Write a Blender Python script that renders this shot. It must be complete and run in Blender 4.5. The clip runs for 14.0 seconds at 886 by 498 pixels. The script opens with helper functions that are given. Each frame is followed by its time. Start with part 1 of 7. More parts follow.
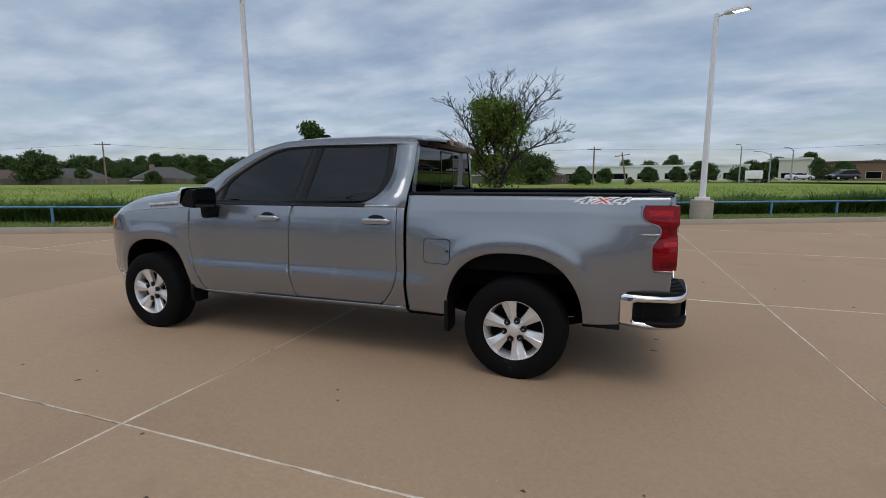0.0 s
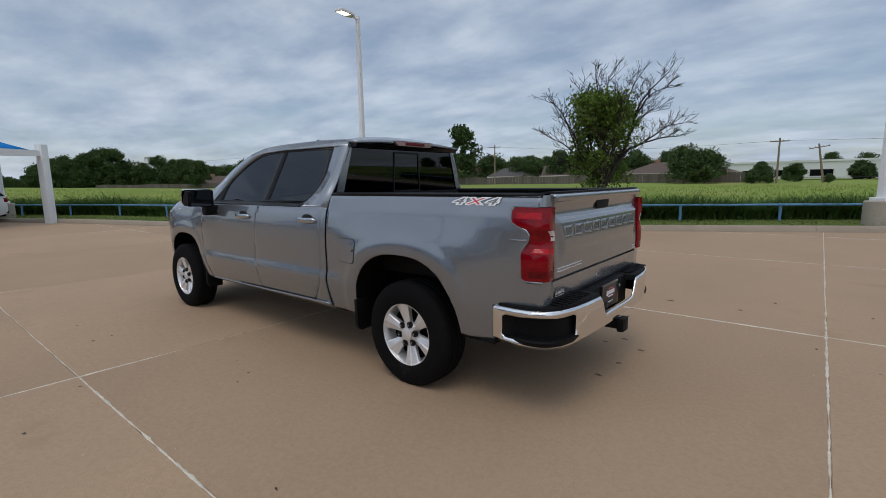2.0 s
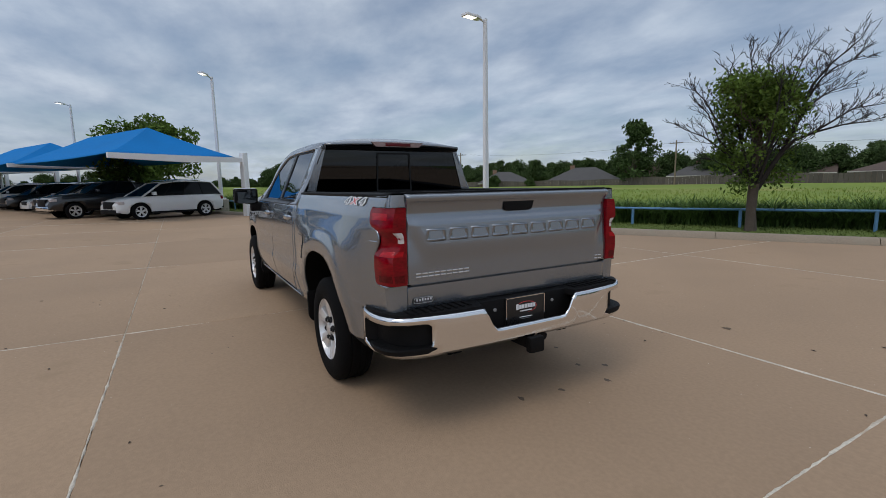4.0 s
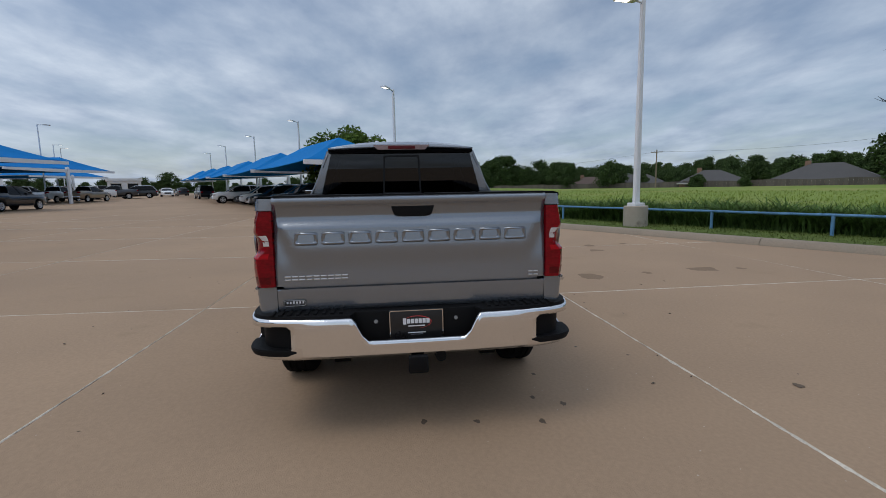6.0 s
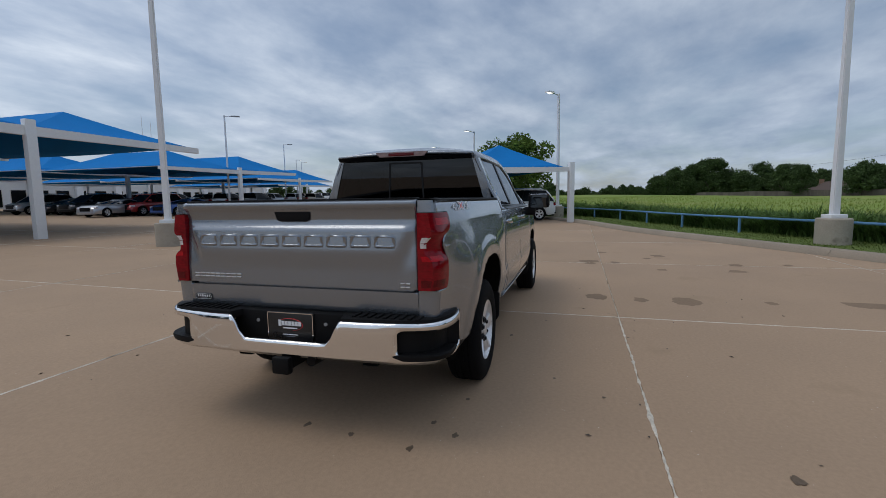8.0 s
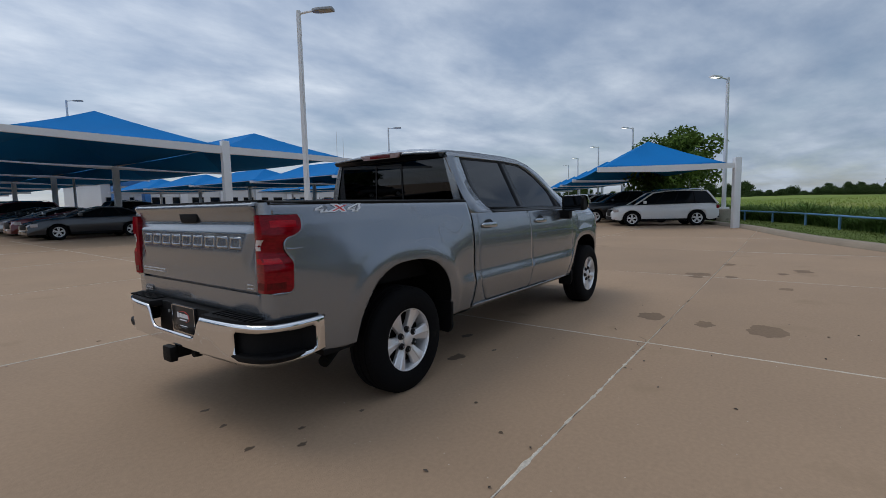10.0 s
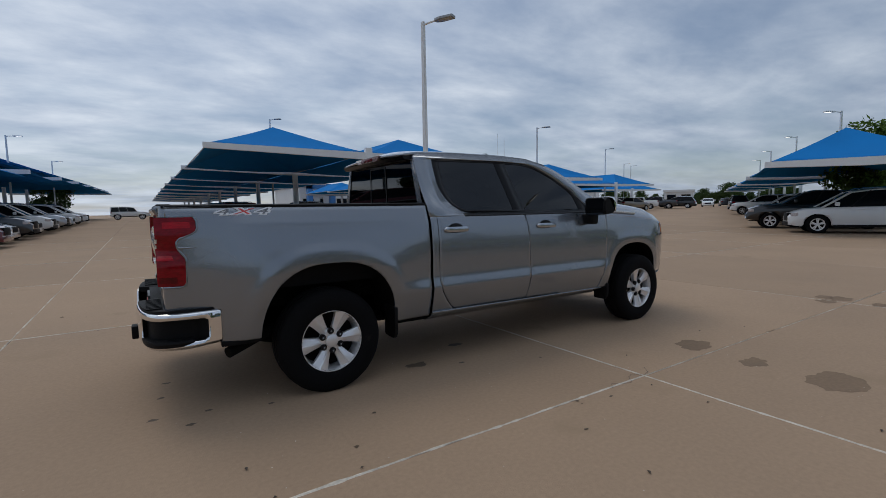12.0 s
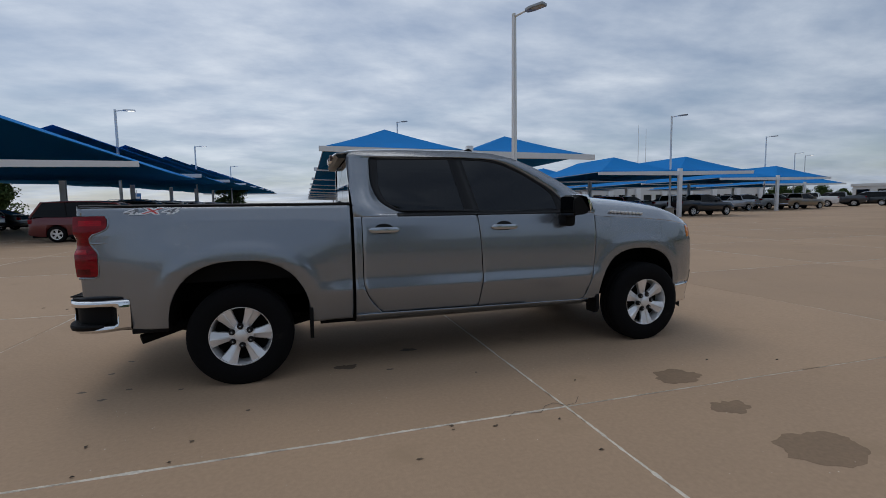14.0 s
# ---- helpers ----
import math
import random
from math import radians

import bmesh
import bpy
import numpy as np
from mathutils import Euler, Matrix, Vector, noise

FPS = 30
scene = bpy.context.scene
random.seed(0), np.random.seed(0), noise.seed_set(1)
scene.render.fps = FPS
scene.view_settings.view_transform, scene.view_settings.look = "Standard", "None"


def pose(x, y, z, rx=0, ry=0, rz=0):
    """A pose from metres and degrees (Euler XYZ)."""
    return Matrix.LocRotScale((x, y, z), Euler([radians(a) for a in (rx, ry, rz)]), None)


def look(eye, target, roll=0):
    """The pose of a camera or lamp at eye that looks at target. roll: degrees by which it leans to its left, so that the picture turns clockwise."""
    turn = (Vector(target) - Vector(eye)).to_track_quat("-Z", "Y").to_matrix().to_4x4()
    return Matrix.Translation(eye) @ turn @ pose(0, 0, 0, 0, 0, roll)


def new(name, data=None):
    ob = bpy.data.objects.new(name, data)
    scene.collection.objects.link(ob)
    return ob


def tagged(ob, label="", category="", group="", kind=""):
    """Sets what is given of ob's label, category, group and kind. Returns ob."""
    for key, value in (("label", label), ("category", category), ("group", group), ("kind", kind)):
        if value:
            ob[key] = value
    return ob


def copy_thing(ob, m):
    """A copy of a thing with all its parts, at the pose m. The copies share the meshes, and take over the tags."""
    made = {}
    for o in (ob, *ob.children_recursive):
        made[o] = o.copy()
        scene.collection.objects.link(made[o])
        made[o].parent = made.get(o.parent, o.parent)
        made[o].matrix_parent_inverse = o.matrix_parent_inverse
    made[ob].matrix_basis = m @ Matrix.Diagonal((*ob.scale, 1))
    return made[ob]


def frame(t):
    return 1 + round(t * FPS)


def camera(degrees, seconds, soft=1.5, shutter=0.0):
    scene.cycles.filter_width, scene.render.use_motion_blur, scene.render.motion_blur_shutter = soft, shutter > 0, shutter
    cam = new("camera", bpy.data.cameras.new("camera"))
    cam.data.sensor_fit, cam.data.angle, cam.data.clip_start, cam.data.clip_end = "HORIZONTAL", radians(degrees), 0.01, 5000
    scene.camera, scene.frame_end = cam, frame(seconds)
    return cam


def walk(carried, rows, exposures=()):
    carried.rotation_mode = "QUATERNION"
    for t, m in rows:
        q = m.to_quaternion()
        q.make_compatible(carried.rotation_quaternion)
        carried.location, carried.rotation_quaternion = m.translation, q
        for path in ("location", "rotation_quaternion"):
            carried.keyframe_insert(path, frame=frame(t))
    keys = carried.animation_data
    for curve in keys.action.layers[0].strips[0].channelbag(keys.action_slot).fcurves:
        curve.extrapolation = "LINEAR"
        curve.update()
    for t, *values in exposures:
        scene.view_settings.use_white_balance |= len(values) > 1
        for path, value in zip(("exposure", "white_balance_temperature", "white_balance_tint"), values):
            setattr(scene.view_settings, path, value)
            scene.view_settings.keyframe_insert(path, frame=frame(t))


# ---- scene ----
cam = camera(87.6, 14.0, 0.85)
PATH = [
    (0, (-0.657, 4.281, 1.508), (0.025, 2.424, 1.211), -0.2),
    (0.5, (-1.093, 4.131, 1.505), (-0.279, 2.328, 1.209), -0.4),
    (1, (-1.513, 3.872, 1.513), (-0.548, 2.146, 1.215), -0.6),
    (1.5, (-1.894, 3.636, 1.509), (-0.791, 1.993, 1.217), -0.7),
    (2, (-2.265, 3.313, 1.486), (-1.016, 1.778, 1.198), -0.9),
    (2.5, (-2.584, 3.007, 1.484), (-1.212, 1.58, 1.2), -1.0),
    (3, (-2.909, 2.645, 1.472), (-1.409, 1.353, 1.188), -1.0),
    (3.5, (-3.128, 2.302, 1.469), (-1.521, 1.144, 1.189), -1.0),
    (4, (-3.377, 1.888, 1.452), (-1.658, 0.904, 1.177), -1.0),
    (4.2, (-3.435, 1.714, 1.429), (-1.676, 0.801, 1.16), -1.0),
    (6.3, (-3.788, -0.125, 1.439), (-1.807, -0.235, 1.185), -1.0),
    (6.5, (-3.796, -0.303, 1.431), (-1.812, -0.335, 1.182), -0.9),
    (7, (-3.741, -0.78, 1.429), (-1.763, -0.608, 1.19), -0.8),
    (7.5, (-3.645, -1.212, 1.409), (-1.69, -0.858, 1.181), -0.8),
    (8, (-3.476, -1.662, 1.406), (-1.569, -1.096, 1.19), -0.9),
    (8.2, (-3.409, -1.83, 1.413), (-1.527, -1.19, 1.193), -0.8),
    (10.3, (-2.331, -3.381, 1.36), (-0.804, -2.102, 1.176), -1.2),
    (10.5, (-2.226, -3.511, 1.362), (-0.744, -2.18, 1.178), -1.1),
    (11, (-1.874, -3.821, 1.352), (-0.522, -2.359, 1.169), -1.1),
    (11.5, (-1.539, -4.018, 1.356), (-0.31, -2.45, 1.178), -0.9),
    (12, (-1.135, -4.262, 1.352), (-0.051, -2.59, 1.181), -1.0),
    (12.5, (-0.756, -4.411, 1.337), (0.211, -2.668, 1.166), -1.0),
    (13, (-0.325, -4.575, 1.342), (0.509, -2.766, 1.167), -0.9),
    (13.5, (0.077, -4.685, 1.331), (0.786, -2.824, 1.156), -0.9),
    (14, (0.516, -4.78, 1.345), (1.08, -2.869, 1.172), -0.9),
]
walk(cam, [(t, look(eye, aim, roll)) for t, eye, aim, roll in PATH],
     exposures=[(0.0, -0.06, 6740, 10), (4.0, -0.14, 6650, 10), (6.5, -0.22, 6450, 10), (8.0, -0.28, 6450, 10), (11.0, -0.36, 6470, 10), (11.5, -0.45, 6470, 10), (14.0, -0.45, 6530, 10)])

# ---- world and sun ----
SUN_UP, SUN_ROUND = 62, -20
world = bpy.data.worlds.new("world")
scene.world = world
world.use_nodes = True
nt = world.node_tree
nt.nodes.clear()
W = {}
for key, kind in (("out", "ShaderNodeOutputWorld"), ("mix", "ShaderNodeMixShader"), ("clear", "ShaderNodeBackground"),
                  ("cloud", "ShaderNodeBackground"), ("sky", "ShaderNodeTexSky"), ("co", "ShaderNodeTexCoord"),
                  ("sep", "ShaderNodeSeparateXYZ"), ("up", "ShaderNodeMath"), ("dx", "ShaderNodeMath"), ("dy", "ShaderNodeMath"),
                  ("flat", "ShaderNodeCombineXYZ"), ("map", "ShaderNodeMapping"), ("n1", "ShaderNodeTexNoise"), ("n2", "ShaderNodeTexNoise"),
                  ("r1", "ShaderNodeValToRGB"), ("r2", "ShaderNodeValToRGB"), ("dot", "ShaderNodeVectorMath"), ("glow", "ShaderNodeMapRange"), ("cast", "ShaderNodeMapRange"), ("tint", "ShaderNodeMix"), ("dye", "ShaderNodeMix")):
    W[key] = nt.nodes.new(kind)
W["sky"].sky_type = "NISHITA"
W["sky"].sun_disc = False
W["sky"].sun_elevation, W["sky"].sun_rotation = radians(SUN_UP), radians(SUN_ROUND)
W["clear"].inputs["Strength"].default_value = 0.11
# the cloud is brighter round the hidden sun
W["dot"].operation = "DOT_PRODUCT"
W["dot"].inputs[1].default_value = (math.sin(radians(SUN_ROUND)) * math.cos(radians(SUN_UP)), math.cos(radians(SUN_ROUND)) * math.cos(radians(SUN_UP)), math.sin(radians(SUN_UP)))
for key, value in (("From Min", 0.0), ("From Max", 1.0), ("To Min", 0.96), ("To Max", 1.78)):
    W["glow"].inputs[key].default_value = value
for key, value in (("From Min", -0.25), ("From Max", 0.75)):
    W["cast"].inputs[key].default_value = value
W["tint"].data_type = W["dye"].data_type = "RGBA"
W["tint"].inputs["A"].default_value, W["tint"].inputs["B"].default_value = (0.955, 0.993, 1.055, 1), (1.04, 1.0, 0.97, 1)
W["dye"].blend_type = "MULTIPLY"
W["dye"].inputs["Factor"].default_value = 1.0
for key, op in (("up", "ADD"), ("dx", "DIVIDE"), ("dy", "DIVIDE")):
    W[key].operation = op
W["up"].inputs[1].default_value = 0.16
W["map"].inputs["Rotation"].default_value = (0, 0, radians(20))
W["map"].inputs["Scale"].default_value = (0.80, 1.12, 1)
W["n1"].inputs["Scale"].default_value, W["n1"].inputs["Detail"].default_value, W["n1"].inputs["Roughness"].default_value = 1.15, 12, 0.60
W["n1"].inputs["Distortion"].default_value = 0.25
W["n2"].inputs["Scale"].default_value, W["n2"].inputs["Detail"].default_value, W["n2"].inputs["Roughness"].default_value = 2.3, 10, 0.56
r = W["r1"].color_ramp
r.elements[0].position, r.elements[1].position = 0.36, 0.62
r.elements[0].color, r.elements[1].color = (0.42, 0.42, 0.42, 1), (0.96, 0.96, 0.96, 1)
r = W["r2"].color_ramp
r.elements[0].position, r.elements[1].position = 0.33, 0.67
r.elements[0].color, r.elements[1].color = (0.350, 0.435, 0.570, 1), (0.620, 0.700, 0.800, 1)
for a, ao, b, bi in (("co", "Generated", "sep", 0), ("sep", "Z", "up", 0), ("sep", "X", "dx", 0), ("sep", "Y", "dy", 0), ("up", 0, "dx", 1), ("up", 0, "dy", 1),
                     ("dx", 0, "flat", 0), ("dy", 0, "flat", 1), ("flat", 0, "map", 0), ("map", 0, "n1", "Vector"), ("map", 0, "n2", "Vector"),
                     ("n1", "Fac", "r1", 0), ("n2", "Fac", "r2", 0), ("r2", 0, "dye", "A"), ("dot", "Value", "cast", "Value"), ("cast", 0, "tint", "Factor"), ("tint", "Result", "dye", "B"), ("dye", "Result", "cloud", "Color"), ("sky", 0, "clear", "Color"),
                     ("r1", 0, "mix", 0), ("clear", 0, "mix", 1), ("cloud", 0, "mix", 2), ("mix", 0, "out", 0), ("co", "Generated", "dot", 0), ("dot", "Value", "glow", "Value"), ("glow", 0, "cloud", "Strength")):
    nt.links.new(W[a].outputs[ao], W[b].inputs[bi])
sun = new("sun", bpy.data.lights.new("sun", "SUN"))
sun.data.energy, sun.data.angle, sun.data.color = 0.72, radians(28), (1.0, 0.95, 0.88)
# the sky's rotation runs clockwise from +y
_d = Vector((math.sin(radians(SUN_ROUND)) * math.cos(radians(SUN_UP)), math.cos(radians(SUN_ROUND)) * math.cos(radians(SUN_UP)), math.sin(radians(SUN_UP))))
sun.matrix_world = look(_d * 50, (0, 0, 0))

# ---- materials ----
def material(name, color, rough=0.6, metal=0.0, vary=0.15, scale=3.0, fine=60.0, bump=0.0, bump_scale=80.0, coat=0.0, spec=0.5,
             rand=0.0, island=0.0, color2=None, emit=None, alpha=1.0, transmission=0.0, coords="Object", stretch=(1, 1, 1), stain=None, rough_vary=0.1, thin=0.0):
    """A node material: base colour with broad and fine variation, bump, and variation from piece to piece."""
    m = bpy.data.materials.new(name)
    m.use_nodes = True
    t = m.node_tree
    b = t.nodes["Principled BSDF"]
    L = t.links.new

    def node(kind, **inputs):
        n = t.nodes.new(kind)
        for k, v in inputs.items():
            n.inputs[k].default_value = v
        return n
    b.inputs["Roughness"].default_value, b.inputs["Metallic"].default_value = rough, metal
    b.inputs["Coat Weight"].default_value, b.inputs["Coat Roughness"].default_value = coat, 0.04
    b.inputs["Specular IOR Level"].default_value = spec
    b.inputs["Alpha"].default_value = alpha
    b.inputs["Transmission Weight"].default_value = transmission
    co = node("ShaderNodeTexCoord")
    mp = node("ShaderNodeMapping", Scale=stretch)
    L(co.outputs[coords], mp.inputs[0])
    n1 = node("ShaderNodeTexNoise", Scale=scale, Detail=5.0)
    n2 = node("ShaderNodeTexNoise", Scale=fine, Detail=3.0)
    L(mp.outputs[0], n1.inputs["Vector"])
    L(mp.outputs[0], n2.inputs["Vector"])
    add = node("ShaderNodeMath")
    add.operation = "ADD"
    L(n1.outputs["Fac"], add.inputs[0])
    L(n2.outputs["Fac"], add.inputs[1])
    ramp = node("ShaderNodeMapRange")
    for k, v in (("From Min", 0.6), ("From Max", 1.4), ("To Min", 0.0), ("To Max", 1.0)):
        ramp.inputs[k].default_value = v
    L(add.outputs[0], ramp.inputs["Value"])
    mix = node("ShaderNodeMix")
    mix.data_type = "RGBA"
    lo = color2 or tuple(c * (1 - vary) for c in color)
    hi = tuple(min(1, c * (1 + vary)) for c in color) if color2 is None else color
    mix.inputs["A"].default_value, mix.inputs["B"].default_value = (*lo, 1), (*hi, 1)
    L(ramp.outputs[0], mix.inputs["Factor"])
    out = mix.outputs["Result"]
    if rand or island:
        src = node("ShaderNodeObjectInfo").outputs["Random"] if rand else node("ShaderNodeNewGeometry").outputs["Random Per Island"]
        mr = node("ShaderNodeMapRange")
        mr.inputs["To Min"].default_value, mr.inputs["To Max"].default_value = 1 - (rand or island), 1 + (rand or island)
        L(src, mr.inputs["Value"])
        hsv = node("ShaderNodeHueSaturation")
        L(mr.outputs[0], hsv.inputs["Value"])
        L(out, hsv.inputs["Color"])
        out = hsv.outputs["Color"]
    if stain:
        ns = node("ShaderNodeTexNoise", Scale=stain[0], Detail=6.0, Roughness=0.6)
        L(mp.outputs[0], ns.inputs["Vector"])
        ms = node("ShaderNodeMapRange")
        ms.inputs["From Min"].default_value, ms.inputs["From Max"].default_value = stain[1], stain[1] + 0.14
        L(ns.outputs["Fac"], ms.inputs["Value"])
        m2 = node("ShaderNodeMix")
        m2.data_type = "RGBA"
        m2.inputs["B"].default_value = (*stain[2], 1)
        L(ms.outputs[0], m2.inputs["Factor"])
        L(out, m2.inputs["A"])
        out = m2.outputs["Result"]
    L(out, b.inputs["Base Color"])
    if rough_vary:
        rr = node("ShaderNodeMapRange")
        rr.inputs["To Min"].default_value, rr.inputs["To Max"].default_value = max(0.02, rough - rough_vary), min(1, rough + rough_vary)
        L(n1.outputs["Fac"], rr.inputs["Value"])
        L(rr.outputs[0], b.inputs["Roughness"])
    if bump:
        nb = node("ShaderNodeTexNoise", Scale=bump_scale, Detail=4.0)
        L(mp.outputs[0], nb.inputs["Vector"])
        bp = node("ShaderNodeBump", Strength=bump, Distance=0.01)
        L(nb.outputs["Fac"], bp.inputs["Height"])
        L(bp.outputs[0], b.inputs["Normal"])
    if thin:
        # light passing through thin leaves
        tr, mx = node("ShaderNodeBsdfTranslucent"), node("ShaderNodeMixShader")
        mx.inputs[0].default_value = thin
        L(out, tr.inputs["Color"])
        L(b.outputs[0], mx.inputs[1])
        L(tr.outputs[0], mx.inputs[2])
        L(mx.outputs[0], t.nodes["Material Output"].inputs["Surface"])
    if emit:
        b.inputs["Emission Color"].default_value, b.inputs["Emission Strength"].default_value = (*emit[:3], 1), emit[3]
    return m


CONCRETE = material("tan_concrete", (0.382, 0.263, 0.170), 0.82, spec=0.25, vary=0.13, scale=0.55, fine=38.0, bump=0.22, bump_scale=130, rand=0.045, coords="Object", stain=(1.1, 0.60, (0.325, 0.226, 0.142)))
CONCRETE_FAR = material("tan_concrete_wide", (0.382, 0.263, 0.170), 0.82, spec=0.25, vary=0.10, scale=0.3, fine=6.0, coords="Object", stain=(0.22, 0.60, (0.33, 0.23, 0.145)))
SEALANT = material("pale_joint_sealant", (0.62, 0.56, 0.47), 0.9, spec=0.1, vary=0.3, scale=6, fine=60, bump=0.5, bump_scale=60, stain=(2.2, 0.56, (0.50, 0.38, 0.27)))
CRACK = material("dark_crack", (0.10, 0.08, 0.06), 0.95)
DAMP = material("damp_concrete", (0.235, 0.160, 0.102), 0.75, spec=0.15, vary=0.16, scale=3, fine=40)
OIL = material("oil_stain", (0.125, 0.088, 0.058), 0.6, spec=0.2, vary=0.25, scale=8, fine=60)
KERB = material("kerb_concrete", (0.29, 0.235, 0.175), 0.85, vary=0.16, scale=1.2, fine=30, bump=0.3, rand=0.05, stain=(1.6, 0.58, (0.28, 0.24, 0.18)))
FOOTING = material("grey_footing_concrete", (0.36, 0.32, 0.26), 0.88, vary=0.18, scale=2.5, fine=35, bump=0.4, bump_scale=50, stain=(2.5, 0.57, (0.22, 0.19, 0.15)))
WHITE_STEEL = material("white_painted_steel", (0.74, 0.75, 0.76), 0.38, vary=0.05, scale=1.2, fine=20, stain=(1.2, 0.66, (0.60, 0.60, 0.58)))
GREY_STEEL = material("grey_steel", (0.33, 0.34, 0.35), 0.5, metal=0.5, vary=0.12)
FENCE_BLUE = material("blue_rail_paint", (0.10, 0.24, 0.42), 0.5, vary=0.15, scale=4, fine=40, stain=(6, 0.63, (0.16, 0.20, 0.24)))
CANVAS = material("blue_shade_cloth", (0.012, 0.185, 0.50), 0.9, spec=0.08, vary=0.10, scale=0.6, fine=90, bump=0.2, bump_scale=300)
LENS_OFF = material("unlit_lamp_lens", (0.42, 0.40, 0.36), 0.4)
LAMP_LENS = material("lamp_lens", (0.85, 0.85, 0.82), 0.25, emit=(1.0, 0.97, 0.9, 1.6))
TURF = material("mown_grass", (0.155, 0.205, 0.055), 0.9, spec=0.1, vary=0.28, scale=2.2, fine=55, bump=0.8, bump_scale=90, color2=(0.095, 0.13, 0.036))
MEADOW = material("meadow_grass", (0.245, 0.310, 0.070), 0.95, scale=0.07, fine=1.6, bump=0.9, bump_scale=7, color2=(0.148, 0.212, 0.044), stain=(0.05, 0.52, (0.28, 0.285, 0.09)), spec=0.1)
TUFT = material("meadow_tuft_grass", (0.245, 0.310, 0.070), 0.9, spec=0.1, vary=0.2, scale=0.3, fine=3, island=0.15, thin=0.5)
REED = material("tall_weeds", (0.092, 0.158, 0.042), 0.7, spec=0.15, vary=0.4, scale=0.5, fine=3, island=0.45, thin=0.35)
LEAF = material("tree_leaves", (0.105, 0.165, 0.032), 0.75, spec=0.15, vary=0.3, scale=0.7, fine=4, island=0.5, thin=0.3)
LEAF_FAR = material("far_tree_leaves", (0.062, 0.098, 0.034), 0.8, spec=0.1, vary=0.35, scale=0.25, fine=1.5, island=0.45, rand=0.0)
BARK = material("tree_bark", (0.085, 0.065, 0.05), 0.9, vary=0.3, scale=4, fine=30, bump=0.9, bump_scale=24)
DEAD = material("dead_wood", (0.024, 0.020, 0.018), 0.9, vary=0.25, scale=3, fine=20, bump=0.4)
TIMBER = material("weathered_fence_timber", (0.115, 0.098, 0.082), 0.9, vary=0.2, scale=0.6, fine=9, island=0.2)
POLE_WOOD = material("utility_pole_wood", (0.22, 0.17, 0.12), 0.9, vary=0.2, stretch=(4, 4, 0.3), scale=2, fine=20)
SHINGLE_GREY = material("grey_shingles", (0.088, 0.084, 0.082), 0.9, vary=0.15, scale=0.8, fine=8)
SHINGLE_BROWN = material("brown_shingles", (0.105, 0.074, 0.060), 0.9, vary=0.15, scale=0.8, fine=8)
BRICK_WALL = material("brown_house_brick", (0.26, 0.16, 0.11), 0.9, vary=0.2, scale=1, fine=12)
SIDING = material("pale_siding", (0.55, 0.52, 0.47), 0.8, vary=0.08)
WHITE_METAL = material("white_metal_cladding", (0.66, 0.67, 0.67), 0.5, vary=0.06, scale=0.2, fine=3)
SHOP_BROWN = material("brown_shop_front", (0.20, 0.12, 0.085), 0.85, vary=0.15, scale=0.2, fine=3)
ASPHALT = material("asphalt", (0.075, 0.073, 0.07), 0.9, vary=0.2, scale=0.3, fine=20)
SIGN_RED = material("red_sign", (0.55, 0.03, 0.025), 0.4)
SIGN_YELLOW = material("yellow_sign", (0.8, 0.5, 0.03), 0.4)
SIGN_WHITE = material("white_sign", (0.8, 0.8, 0.8), 0.4)
SIGN_BLUE = material("blue_sign", (0.03, 0.16, 0.42), 0.4)
BLACK = material("black_plastic", (0.005, 0.005, 0.0055), 0.60, spec=0.15, vary=0.2, bump=0.15, bump_scale=300)
DARK = material("dark_underbody", (0.005, 0.005, 0.0045), 0.9, spec=0.1, vary=0.3, scale=6, fine=40)
TYRE = material("tyre_rubber", (0.0055, 0.0055, 0.006), 0.82, spec=0.10, vary=0.2, scale=5, fine=60, bump=0.2, bump_scale=120, stain=(5, 0.64, (0.022, 0.019, 0.016)))
CHROME = material("chrome", (0.80, 0.80, 0.81), 0.06, metal=1.0, vary=0.02, rough_vary=0.02)
ALLOY = material("silver_alloy", (0.78, 0.78, 0.79), 0.32, metal=0.6, vary=0.03, coat=0.5, rough_vary=0.05)
def tinted(name, tint):
    m = bpy.data.materials.new(name)
    m.use_nodes = True
    t = m.node_tree
    t.nodes.remove(t.nodes["Principled BSDF"])
    mix, clear, gloss, fres = (t.nodes.new(k) for k in ("ShaderNodeMixShader", "ShaderNodeBsdfTransparent", "ShaderNodeBsdfGlossy", "ShaderNodeFresnel"))
    clear.inputs[0].default_value = (*tint, 1)
    gloss.inputs["Roughness"].default_value = 0.015
    gloss.inputs["Color"].default_value = (0.92, 0.95, 1.0, 1)
    fres.inputs["IOR"].default_value = 1.5
    t.links.new(fres.outputs[0], mix.inputs[0])
    t.links.new(clear.outputs[0], mix.inputs[1])
    t.links.new(gloss.outputs[0], mix.inputs[2])
    t.links.new(mix.outputs[0], t.nodes["Material Output"].inputs[0])
    return m


